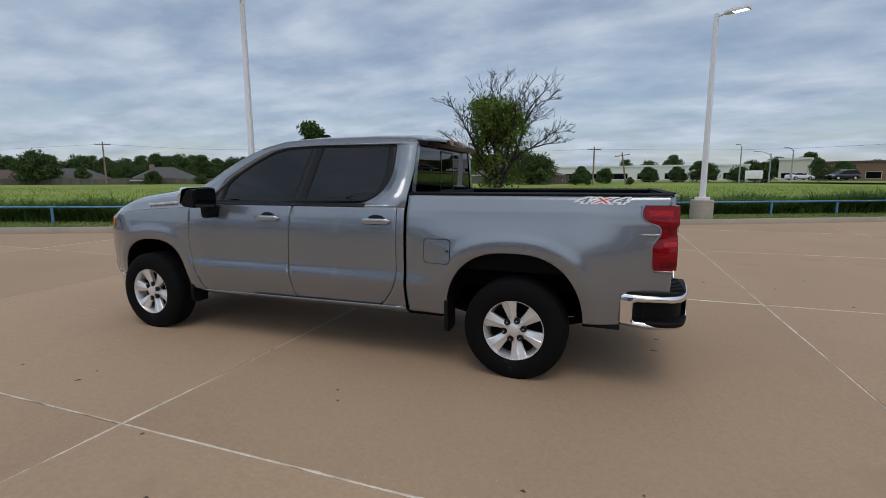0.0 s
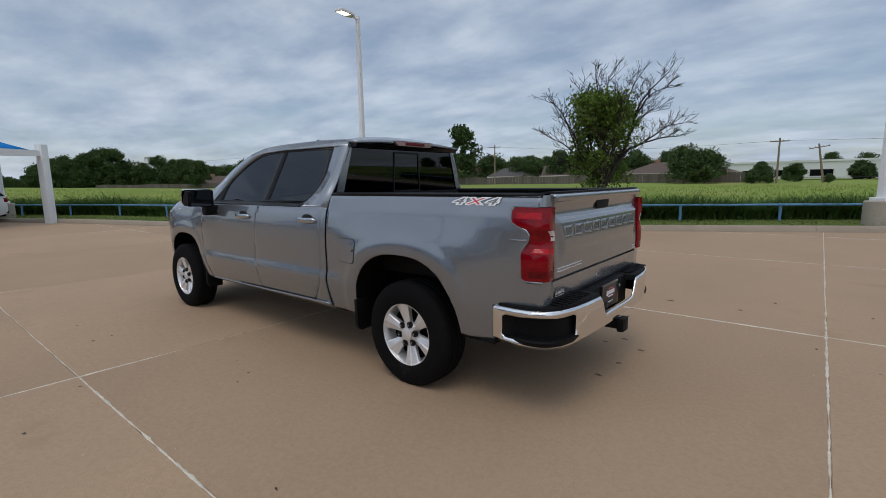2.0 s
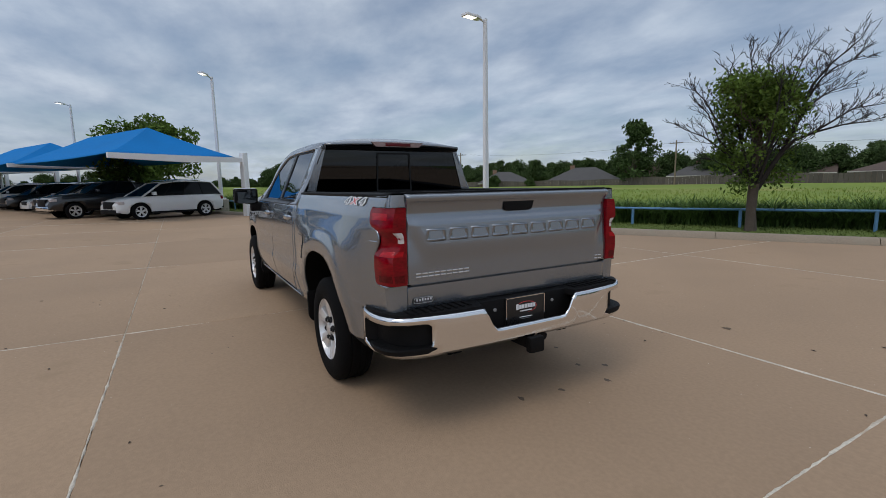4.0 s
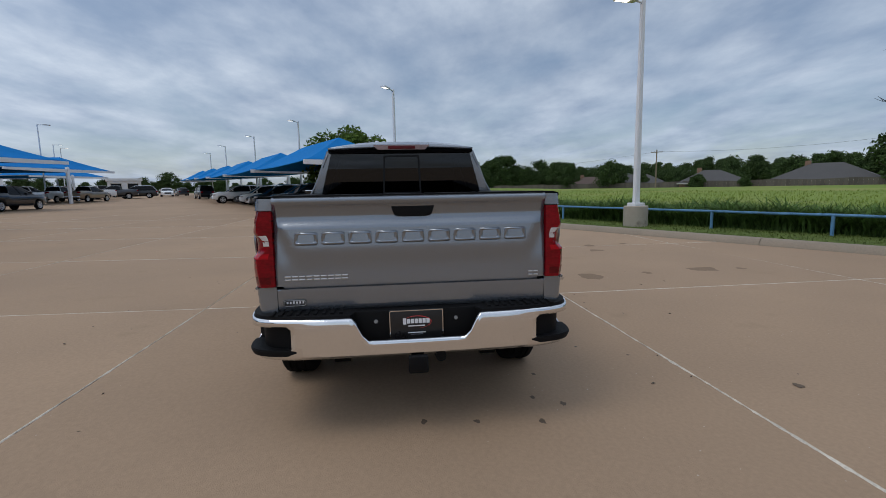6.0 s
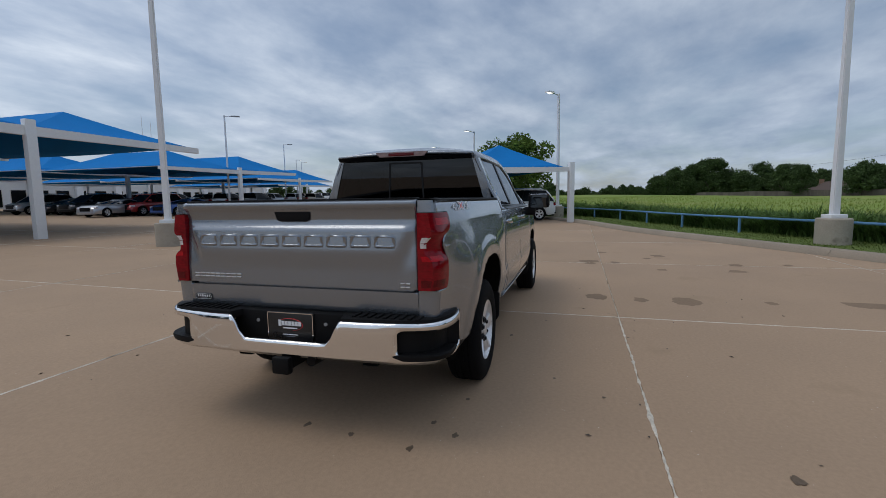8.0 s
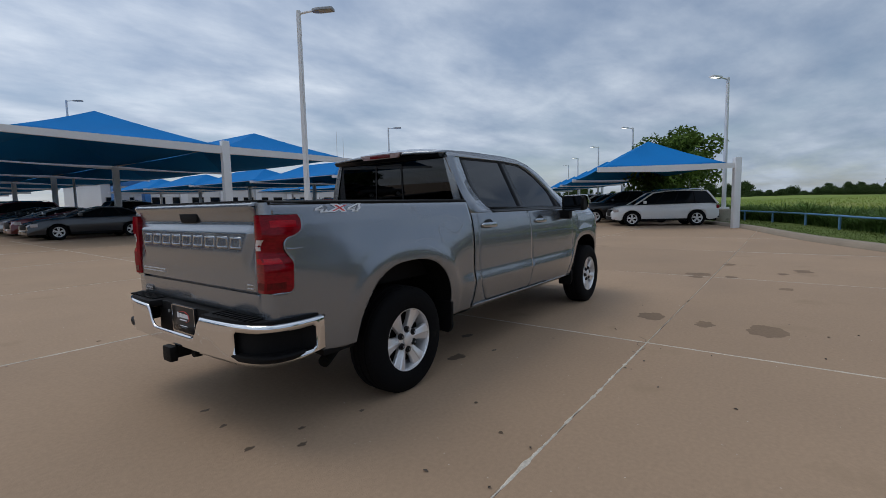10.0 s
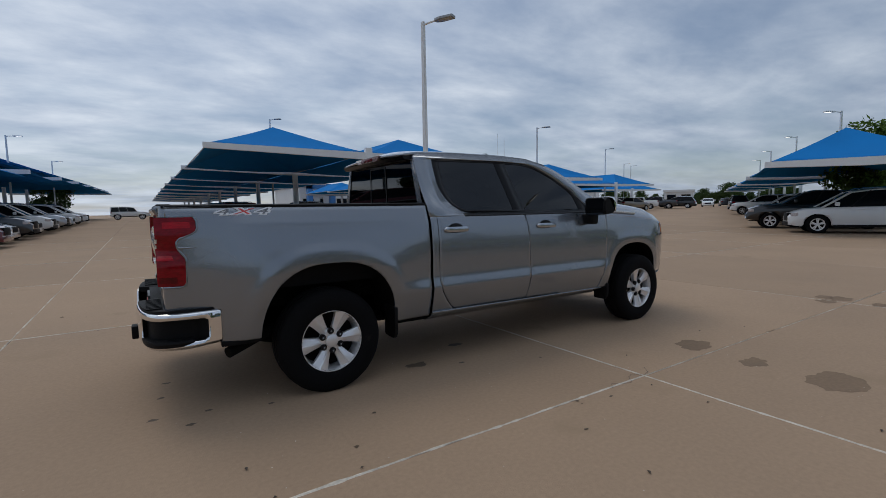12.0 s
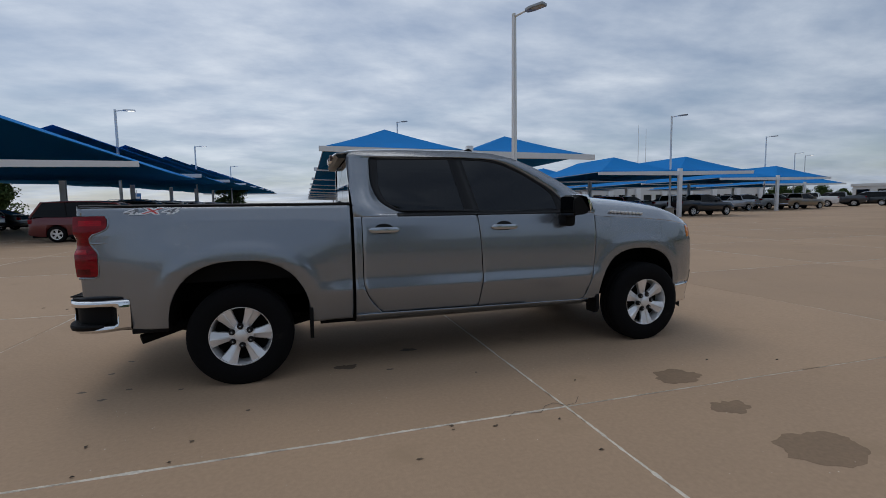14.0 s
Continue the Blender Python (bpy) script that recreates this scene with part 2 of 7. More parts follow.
GLASS = tinted("tinted_glass", (0.022, 0.023, 0.025))
SCREEN = tinted("windscreen_glass", (0.5, 0.52, 0.53))
CAR_GLASS = material("dark_car_glass", (0.006, 0.007, 0.008), 0.04, vary=0.0, spec=0.20, rough_vary=0.0)
RED_LENS = material("red_lamp_lens", (0.20, 0.001, 0.006), 0.12, vary=0.45, scale=9, fine=40, coat=0.2, spec=0.2, rough_vary=0.03, stretch=(1, 1, 2.5))
BRIGHT_RED = material("bright_red_reflector", (0.40, 0.003, 0.010), 0.12, vary=0.45, scale=22, fine=120, coat=0.2, spec=0.2, stretch=(1, 1, 3))
DARK_RED = material("dark_red_lens", (0.11, 0.001, 0.004), 0.12, vary=0.45, scale=26, fine=140, coat=0.2, spec=0.2)
CLEAR_LENS = material("clear_lamp_lens", (0.56, 0.50, 0.49), 0.12, vary=0.3, scale=20, coat=1.0)
PALE_LENS = material("pale_rose_lens", (0.34, 0.24, 0.24), 0.12, vary=0.2, scale=20, coat=1.0)
AMBER = material("amber_lens", (0.75, 0.22, 0.03), 0.15, coat=1.0)
TRUCK_GREY = material("grey_metallic_paint", (0.236, 0.258, 0.288), 0.27, 0.70, vary=0.015, scale=1.0, fine=1400.0, coat=1.0, rough_vary=0.0)

SEAT = material("black_seat_cloth", (0.03, 0.03, 0.032), 0.85, vary=0.2, scale=9, fine=90, bump=0.2)
GLOSS_BLACK = material("gloss_black_trim", (0.007, 0.007, 0.008), 0.32, vary=0.1, spec=0.25)
DECAL_WHITE = material("white_decal", (0.75, 0.76, 0.78), 0.4)
DECAL_GREY = material("grey_decal", (0.16, 0.17, 0.19), 0.4)
DECAL_RED = material("red_decal", (0.60, 0.05, 0.05), 0.4)
# body-coloured door handles; their top highlight is put into this brighter grey
HANDLE_LIT = material("handle_silver", (0.42, 0.45, 0.49), 0.24, metal=0.9, vary=0.02, coat=1.0, rough_vary=0.0)
PLATE = material("black_plate", (0.012, 0.012, 0.013), 0.3)
from mathutils import geometry

# ---- mesh helpers ----
def finish(bm, name, mat, smooth=True, angle=35):
    bmesh.ops.recalc_face_normals(bm, faces=bm.faces)
    me = bpy.data.meshes.new(name)
    bm.to_mesh(me)
    bm.free()
    if smooth:
        me.shade_smooth()
        me.set_sharp_from_angle(angle=radians(angle))
    for m in (mat if isinstance(mat, (list, tuple)) else [mat]):
        me.materials.append(m)
    return me


def part(name, bm, mat, parent=None, label="", smooth=True, angle=35):
    ob = new(name, finish(bm, name, mat, smooth, angle))
    ob.parent = parent
    return tagged(ob, label)


def thing(name, label, category, m=None, group="", kind=""):
    ob = new(name)
    ob.empty_display_size = 0.2
    if m is not None:
        ob.matrix_world = m
    return tagged(ob, label, category, group, kind)


def solid(name, bm, mat, label="", category="", group="", kind="", smooth=True, angle=35, m=None):
    ob = part(name, bm, mat, None, "", smooth, angle)
    if m is not None:
        ob.matrix_world = m
    return tagged(ob, label, category, group, kind)


def box(bm, lo, hi, bevel=0.0, m=None):
    vs = bmesh.ops.create_cube(bm, size=1.0)["verts"]
    c = [(a + b) / 2 for a, b in zip(lo, hi)]
    s = [b - a for a, b in zip(lo, hi)]
    for v in vs:
        v.co = Vector((v.co.x * s[0] + c[0], v.co.y * s[1] + c[1], v.co.z * s[2] + c[2]))
        if m is not None:
            v.co = m @ v.co
    if bevel:
        es = list({e for v in vs for e in v.link_edges})
        bmesh.ops.bevel(bm, geom=es, offset=bevel, segments=2, affect="EDGES", profile=0.6)
    return bm


def tube(bm, pts, radii, seg=10, caps=True):
    """A round bar along points, with a radius at each."""
    rings = []
    pts = [Vector(p) for p in pts]
    side = None
    for i, p in enumerate(pts):
        d = (pts[min(i + 1, len(pts) - 1)] - pts[max(i - 1, 0)]).normalized()
        if side is None:
            side = d.orthogonal().normalized()
        side = (side - d * side.dot(d)).normalized()
        up = d.cross(side)
        rr = radii[i] if isinstance(radii, (list, tuple)) else radii
        rings.append([bm.verts.new(p + (side * math.cos(a) + up * math.sin(a)) * rr) for a in (2 * math.pi * k / seg for k in range(seg))])
    for a, b in zip(rings, rings[1:]):
        for k in range(seg):
            bm.faces.new((a[k], a[(k + 1) % seg], b[(k + 1) % seg], b[k]))
    if caps:
        bm.faces.new(rings[0][::-1])
        bm.faces.new(rings[-1])
    return bm


def prism(bm, outline, lo, hi, axis="y", bevel=0.0):
    """A flat outline (two coordinates) drawn out along an axis."""
    def at(p, h):
        return {"y": (p[0], h, p[1]), "x": (h, p[0], p[1]), "z": (p[0], p[1], h)}[axis]
    a = [bm.verts.new(at(p, lo)) for p in outline]
    b = [bm.verts.new(at(p, hi)) for p in outline]
    fs = [bm.faces.new(a[::-1]), bm.faces.new(b)]
    n = len(a)
    for k in range(n):
        fs.append(bm.faces.new((a[k], a[(k + 1) % n], b[(k + 1) % n], b[k])))
    bmesh.ops.recalc_face_normals(bm, faces=fs)
    if bevel:
        es = [e for e in {e for f in fs for e in f.edges} if e.calc_face_angle(0) > 0.4]
        bmesh.ops.bevel(bm, geom=es, offset=bevel, segments=2, affect="EDGES", profile=0.6)
    return bm


def lathe(bm, profile, seg=32, axis="y", centre=(0, 0, 0), close=False):
    """A profile of (radius, along) turned round an axis."""
    rings = []
    for k in range(seg):
        a = 2 * math.pi * k / seg
        c, s = math.cos(a), math.sin(a)
        row = []
        for rr, h in profile:
            p = {"y": (rr * c, h, rr * s), "z": (rr * c, rr * s, h), "x": (h, rr * c, rr * s)}[axis]
            row.append(bm.verts.new(Vector(p) + Vector(centre)))
        rings.append(row)
    n = len(profile)
    for k in range(seg):
        a, b = rings[k], rings[(k + 1) % seg]
        for i in range(n if close else n - 1):
            bm.faces.new((a[i], a[(i + 1) % n], b[(i + 1) % n], b[i]))
    return bm


def grid_faces(bm, rows):
    """Faces between rows of points; equal points are merged."""
    vs = [[bm.verts.new(p) for p in row] for row in rows]
    for a, b in zip(vs, vs[1:]):
        for k in range(len(a) - 1):
            bm.faces.new((a[k], a[k + 1], b[k + 1], b[k]))
    bmesh.ops.remove_doubles(bm, verts=[v for row in vs for v in row], dist=1e-4)
    return bm


def holed(bm, outlines, place):
    """A flat panel with holes: outline first, then the holes, in two coordinates; place() sets each point in space."""
    flat = [p for o in outlines for p in o]
    vs = [bm.verts.new(place(*p)) for p in flat]
    for tri in geometry.tessellate_polygon([[Vector((p[0], p[1], 0)) for p in o] for o in outlines]):
        try:
            bm.faces.new([vs[i] for i in tri])
        except ValueError:
            pass
    return bm


def ease(a, b, x):
    t = min(1.0, max(0.0, (x - a) / (b - a)))
    return t * t * (3 - 2 * t)


def curve_at(table, x):
    """A value from a table of (x, value), straight between."""
    if x <= table[0][0]:
        return table[0][1]
    for (a, va), (b, vb) in zip(table, table[1:]):
        if x <= b:
            return va + (vb - va) * (x - a) / (b - a)
    return table[-1][1]


def rounded(points, radius, steps=4):
    """An outline with its corners rounded; radius may be a list."""
    out = []
    n = len(points)
    for i in range(n):
        p, a, b = Vector(points[i]), Vector(points[i - 1]), Vector(points[(i + 1) % n])
        rr = radius[i] if isinstance(radius, (list, tuple)) else radius
        da, db = (a - p), (b - p)
        k = min(rr, da.length * 0.48, db.length * 0.48)
        if k < 1e-4:
            out.append(tuple(p))
            continue
        s, e = p + da.normalized() * k, p + db.normalized() * k
        for j in range(steps + 1):
            t = j / steps
            out.append(tuple(s * (1 - t) ** 2 + p * 2 * t * (1 - t) + e * t * t))
    return out


def many_quads(name, verts, quads, mat, m=None):
    """A mesh from arrays: corners (n, 3) and faces (k, 3 or 4)."""
    me = bpy.data.meshes.new(name)
    k = quads.shape[1]
    me.vertices.add(len(verts))
    me.vertices.foreach_set("co", np.asarray(verts, np.float32).ravel())
    me.loops.add(quads.size)
    me.loops.foreach_set("vertex_index", quads.astype(np.int32).ravel())
    me.polygons.add(len(quads))
    me.polygons.foreach_set("loop_start", np.arange(0, quads.size, k, dtype=np.int32))
    me.update(calc_edges=True)
    me.validate()
    me.materials.append(mat)
    return me


# ---- ground ----
STEP, JX, JY = 4.566, 2.15, 2.45          # slabs of fifteen feet
KU, KN, KO = Vector((0.8926, 0.4508)), Vector((0.4508, -0.8926)), Vector((0.0, -11.5))


def lot_z(x, y):
    return 0.011 * min(60.0, max(0.0, y - 1.5)) + 0.004 * min(60.0, max(0.0, x - 5.0)) + 0.012 * min(60.0, max(0.0, x - 48.0)) * ease(0, 20, y)


def kerb_shift(s):
    return 1.0 * ease(16, 25, s)


def by_kerb(s, d):
    """The place s metres along the kerb and d metres behind its face, on the field's side."""
    p = KO + KU * s + KN * (d + kerb_shift(s))
    return p.x, p.y


def field_z(s, d):
    return 0.12 - 0.25 * ease(2.2, 4.5, d) + 0.30 * ease(7, 14, d) + 0.55 * ease(20, 90, d) + (lot_z(*by_kerb(s, 0)) if d < 60 else 0.1)


def behind_kerb(x, y):
    q = Vector((x, y)) - KO
    s = q.dot(KU)
    return s, q.dot(KN) - kerb_shift(s)


rng = random.Random(7)

# field behind the kerb, and the land on the other side, out to the horizon
S_STEPS = [-2500, -900, -400, -200, -120, -80] + list(range(-60, 121, 5)) + [150, 200, 300, 500, 900, 2500]
D_STEPS = [0.16, 0.6, 1.2, 2.2, 2.8, 3.5, 4.5, 6, 7, 8.5, 10, 12, 14, 17, 20, 26, 34, 44, 56, 70, 90, 120, 180, 300, 600, 1200, 3000]
bm = bmesh.new()
grid_faces(bm, [[(*by_kerb(s, d), field_z(s, d) + (rng.uniform(-.03, .03) if 1.2 < d < 90 else 0)) for d in D_STEPS] for s in S_STEPS])
for f in bm.faces:
    f.material_index = 0 if f.calc_center_median().length > 0 and behind_kerb(*f.calc_center_median()[:2])[1] < 3.0 else 1
ground = solid("ground", bm, [TURF, MEADOW], "mown verge and open green meadow running to the horizon", "field", kind="structure", angle=80)
bm = bmesh.new()
grid_faces(bm, [[(*by_kerb(s, d), lot_z(*by_kerb(s, d)) - 0.03) for d in (0.1, -4, -8, -14, -25, -40, -60, -90, -130, -200, -400, -900, -2500)] for s in S_STEPS])
lot_base = solid("pavement", bm, CONCRETE_FAR, "tan concrete car lot with sawn joints", "pavement", kind="structure", angle=80)

# ---- kerb, rail fence, lamp posts ----
kerb = thing("kerb", "pale concrete kerb along the edge of the lot", "kerb", kind="structure")
SECTION = [(-0.24, -0.2), (-0.235, 0.012), (-0.17, 0.085), (-0.14, 0.132), (-0.09, 0.15), (0.165, 0.15), (0.17, -0.2)]
s = -36.0
while s < 78:
    e = s + 3.05
    bm = bmesh.new()
    rows = []
    for q in (s + 0.006, (s + e) / 2, e - 0.006):
        x0, y0 = by_kerb(q, 0)
        rows.append([(*by_kerb(q, d), lot_z(x0, y0) + z) for d, z in SECTION])
    grid_faces(bm, rows)
    part("kerbstone", bm, KERB, kerb, angle=50)
    s = e

fence = thing("rail_fence", "low blue painted pipe rail fence on the verge", "fence", kind="structure")
FD, FTOP = 2.05, 0.62
post_s = [-34 + 2.86 * k for k in range(38)]


def fence_top(s):
    return FTOP + lot_z(*by_kerb(s, 0))


bm = tube(bmesh.new(), [(0, 0, -0.6), (0, 0, 0.0)], 0.042, 10)
post_mesh = finish(bm, "post", FENCE_BLUE)
for q in post_s:
    ob = new("post", post_mesh)
    ob.parent = fence
    ob.location = (*by_kerb(q, FD), fence_top(q))
for q, e in zip(post_s, post_s[1:]):
    bm = tube(bmesh.new(), [(*by_kerb(q, FD), fence_top(q)), (*by_kerb((q + e) / 2, FD), fence_top((q + e) / 2) - 0.006), (*by_kerb(e, FD), fence_top(e))], 0.036, 8)
    part("rail", bm, FENCE_BLUE, fence)


def lamp_post(x, y, z, top, arm, footing=True, arm_len=0.62, lit=True):
    """A tapered white steel post on a concrete footing, with one flat lamp head on a short arm towards the heading arm (degrees)."""
    post = thing("lamp_post", "white steel lamp post on a round concrete footing" if footing else "white steel lamp post with a flat lamp head", "lamp post",
                 pose(x, y, z, 0, 0, arm), group="lamp posts of the lot")
    base = 0.70 if footing else 0.0
    if footing:
        bm = lathe(bmesh.new(), [(0.0, -0.3), (0.37, -0.3), (0.37, 0.68), (0.345, 0.705), (0.0, 0.705)], 20, "z")
        part("footing", bm, FOOTING, post, "weathered concrete footing")
        bm = box(bmesh.new(), (-0.19, -0.19, 0.70), (0.19, 0.19, 0.80), 0.02)
        part("base_cover", bm, WHITE_STEEL, post)
    bm = bmesh.new()
    h = top - z
    for w0, w1, z0, z1 in ((0.085, 0.062, base + 0.02, h),):
        a = [bm.verts.new((sx * w0, sy * w0, z0)) for sx, sy in ((-1, -1), (1, -1), (1, 1), (-1, 1))]
        b = [bm.verts.new((sx * w1, sy * w1, z1)) for sx, sy in ((-1, -1), (1, -1), (1, 1), (-1, 1))]
        for k in range(4):
            bm.faces.new((a[k], a[(k + 1) % 4], b[(k + 1) % 4], b[k]))
        bm.faces.new(b)
    bmesh.ops.bevel(bm, geom=[e for e in bm.edges if abs(e.verts[0].co.z - e.verts[1].co.z) > 1], offset=0.018, segments=2, affect="EDGES")
    part("pole", bm, WHITE_STEEL, post)
    bm = tube(bmesh.new(), [(0, 0, h - 0.10), (arm_len * 0.55, 0, h - 0.06), (arm_len, 0, h - 0.05)], [0.04, 0.035, 0.03], 8)
    part("arm", bm, WHITE_STEEL, post)
    outline = rounded([(arm_len - 0.12, -0.10), (arm_len + 0.12, -0.17), (arm_len + 0.62, -0.15), (arm_len + 0.62, 0.15), (arm_len + 0.12, 0.17), (arm_len - 0.12, 0.10)], 0.05, 3)
    bm = prism(bmesh.new(), outline, h - 0.09, h - 0.005, "z", 0.012)
    head = part("lamp_head", bm, GREY_STEEL if not lit else WHITE_STEEL, post)
    bm = box(bmesh.new(), (arm_len + 0.14, -0.12, h - 0.098), (arm_len + 0.56, 0.12, h - 0.088), 0.003)
    part("lens", bm, LAMP_LENS if lit else LENS_OFF, head, "glowing lamp lens" if lit else "pale lamp lens")
    return post


lamp_post(-3.58, -14.1, 0.08, 6.90, 150, arm_len=0.36)
lamp_post(10.2, -7.68, 0.08, 6.98, 100, arm_len=0.36)
lamp_post(7.67, 10.37, 0.11, 8.0, -62, lit=False)
lamp_post(25.6, -0.35, 0.15, 7.5, 150)
lamp_post(30.87, 28.3, 0.45, 8.95, -55, lit=False)
lamp_post(10.6, 46.5, 0.5, 11.0, -40, False, lit=False)
lamp_post(57.6, 41.2, 0.6, 9.95, -55, False, lit=False)
lamp_post(39.5, 7.9, 0.3, 7.6, 150, False)
lamp_post(53.5, 15.5, 0.4, 7.9, 150, False)
lamp_post(68.0, 23.5, 0.5, 8.2, 150, False)
lamp_post(83.0, 31.0, 0.5, 8.4, 150, False)
lamp_post(-11.6, 32.2, 0.4, 8.4, -8, False)
lamp_post(-11.4, 55.0, 0.6, 9.0, -8, False)
lamp_post(-11.2, 80.0, 0.7, 9.0, -8, False)
lamp_post(82.0, 55.5, 0.9, 10.0, -55, False)
lamp_post(90.0, 59.5, 1.0, 10.2, -55, False)


# ---- shade canopies ----
def canopy_roof(name, parent, near, far, rise, eave, gable=False, drop=0.0):
    """A tensioned hip of shade cloth over the quad near[0], near[1], far[1], far[0] (plan), sagging between its edges and dropping towards its second side; with a gable its near end stays open."""
    a, b, c, d = (Vector((*p, z)) for p, z in ((near[0], eave), (near[1], eave - drop), (far[1], eave - drop), (far[0], eave)))
    w = (b - a).length
    run = (d - a)
    k = min(0.5, 0.5 * w / run.length)
    r0 = (a + b) / 2 + ((c + d) / 2 - (a + b) / 2) * (0 if gable else k) + Vector((0, 0, rise))
    r1 = (a + b) / 2 + ((c + d) / 2 - (a + b) / 2) * (1 - k) + Vector((0, 0, rise))
    bm = bmesh.new()

    def face(p, q, u, v, n=7):
        rows = []
        for i in range(n + 1):
            t = i / n
            lo, hi = p.lerp(q, t), u.lerp(v, t)
            rows.append([lo.lerp(hi, j / n) - Vector((0, 0, 0.13 * math.sin(math.pi * j / n) * (0.35 + 0.65 * math.sin(math.pi * t)) + 0.08 * math.sin(math.pi * t) * (1 - j / n))) for j in range(n + 1)])
        grid_faces(bm, rows)
    if not gable:
        face(a, b, r0, r0)
    face(b, c, r0, r1)
    face(c, d, r1, r1)
    face(d, a, r1, r0)
    bmesh.ops.remove_doubles(bm, verts=bm.verts, dist=0.002)
    ob = part(name, bm, CANVAS, parent, "taut blue shade cloth", angle=25)
    mod = ob.modifiers.new("thick", "SOLIDIFY")
    mod.thickness = 0.015
    return ob


def steel_beam(parent, a, b, z, fall=0.0, deep=0.34, wide=0.16):
    """A deep white box beam from a to b (plan), its top at z, falling towards b, tapering to the ends."""
    a, b = Vector((*a, z + fall / 2)), Vector((*b, z - fall / 2))
    d = (b - a).normalized()
    n = Vector((-d.y, d.x, 0)).normalized() * wide / 2
    bm = bmesh.new()
    rows = []
    for t, dp in ((0, deep * 0.72), (0.5, deep), (1, deep * 0.72)):
        p = a.lerp(b, t)
        rows.append([p - n, p + n, p + n - Vector((0, 0, dp)), p - n - Vector((0, 0, dp)), p - n])
    grid_faces(bm, rows)
    bmesh.ops.holes_fill(bm, edges=[e for e in bm.edges if e.is_boundary])
    return part("beam", bm, WHITE_STEEL, parent, angle=30)


def steel_post(parent, x, y, z0, z1, w=0.17):
    bm = box(bmesh.new(), (x - w, y - w * 0.7, z0), (x + w, y + w * 0.7, z1), 0.02)
    return part("column", bm, WHITE_STEEL, parent)


def double_row(x0, xm, x1, skew, ys, z, group, fall=0.0, rises=(1.5, 1.5)):
    """Shade canopies on both sides of a row of centre posts; each bay is a thing of its own."""
    def y_at(x, y):
        return y + skew * (x - xm)
    for k, (y, e) in enumerate(zip(ys, ys[1:])):
        bay = thing("shade_canopy", "pair of blue hipped shade cloths on white steel posts", "canopy", group=group)
        zz = z + lot_z(xm, y)
        steel_post(bay, xm, y_at(xm, y), lot_z(xm, y) - 0.1, zz + 0.22)
        steel_beam(bay, (x0, y_at(x0, y)), (x1, y_at(x1, y)), zz, fall)
        for lo, hi, rise in ((x0 + 0.25, xm - 0.06, rises[0]), (xm + 0.06, x1 - 0.25, rises[1])):
            za, zb = (zz - fall * ((x - x0) / (x1 - x0) - 0.5) for x in (lo, hi))
            canopy_roof("shade_cloth", bay, ((lo, y_at(lo, y) + 0.15), (hi, y_at(hi, y) + 0.15)), ((lo, y_at(lo, e) - 0.15), (hi, y_at(hi, e) - 0.15)), rise, za + 0.02, drop=za - zb)
            for x, ze in ((lo, za), (hi, zb)):
                bm = tube(bmesh.new(), [(x, y_at(x, y) + 0.15, ze), (x, y_at(x, e) - 0.15, ze)], 0.03, 6)
                part("edge_cable", bm, GREY_STEEL, bay)
        if k == len(ys) - 2:
            steel_beam(bay, (x0, y_at(x0, e)), (x1, y_at(x1, e)), zz, fall)
            steel_post(bay, xm, y_at(xm, e), lot_z(xm, e) - 0.1, zz + 0.22)


def single_row(x0, xm, x1, ys, z, group):
    """Wide pyramids of shade cloth, each over a pair of beams on centre posts."""
    for k, (y, e) in enumerate(zip(ys, ys[1:])):
        bay = thing("shade_canopy", "wide blue shade cloth pyramid on white steel posts", "canopy", group=group)
        zz = z + lot_z(xm, y) + 0.28 * k
        for q in ((y, e) if k == len(ys) - 2 else (y,)):
            steel_post(bay, xm, q, lot_z(xm, q) - 0.1, zz + 0.2)
            steel_beam(bay, (x0, q), (x1, q), zz)
        canopy_roof("shade_cloth", bay, ((x0 + .2, y + .15), (x1 - .2, y + .15)), ((x0 + .2, e - .15), (x1 - .2, e - .15)), 3.1, zz + 0.02, True)


double_row(1.25, 8.4, 14.75, -0.18, [17.05, 30.1, 43.0, 55.8, 69, 82, 95, 108, 121, 134], 4.02, "shade canopies of the middle row", 0.46, (1.48, 1.28))
single_row(-23.5, -14.6, -6.4, [18.6, 31.4, 44.2, 57, 70, 83, 96, 109, 122], 3.44, "shade canopies of the end row")
double_row(23.3, 30.1, 36.4, -0.20, [26.4, 39, 52, 65, 78], 3.75, "shade canopies of the inner row")
double_row(44.5, 51.2, 57.5, -0.20, [34.5, 47, 60, 73], 3.7, "shade canopies of the far row")
double_row(70, 77, 84, -0.20, [50, 63, 76], 3.4, "shade canopies of the farthest row")

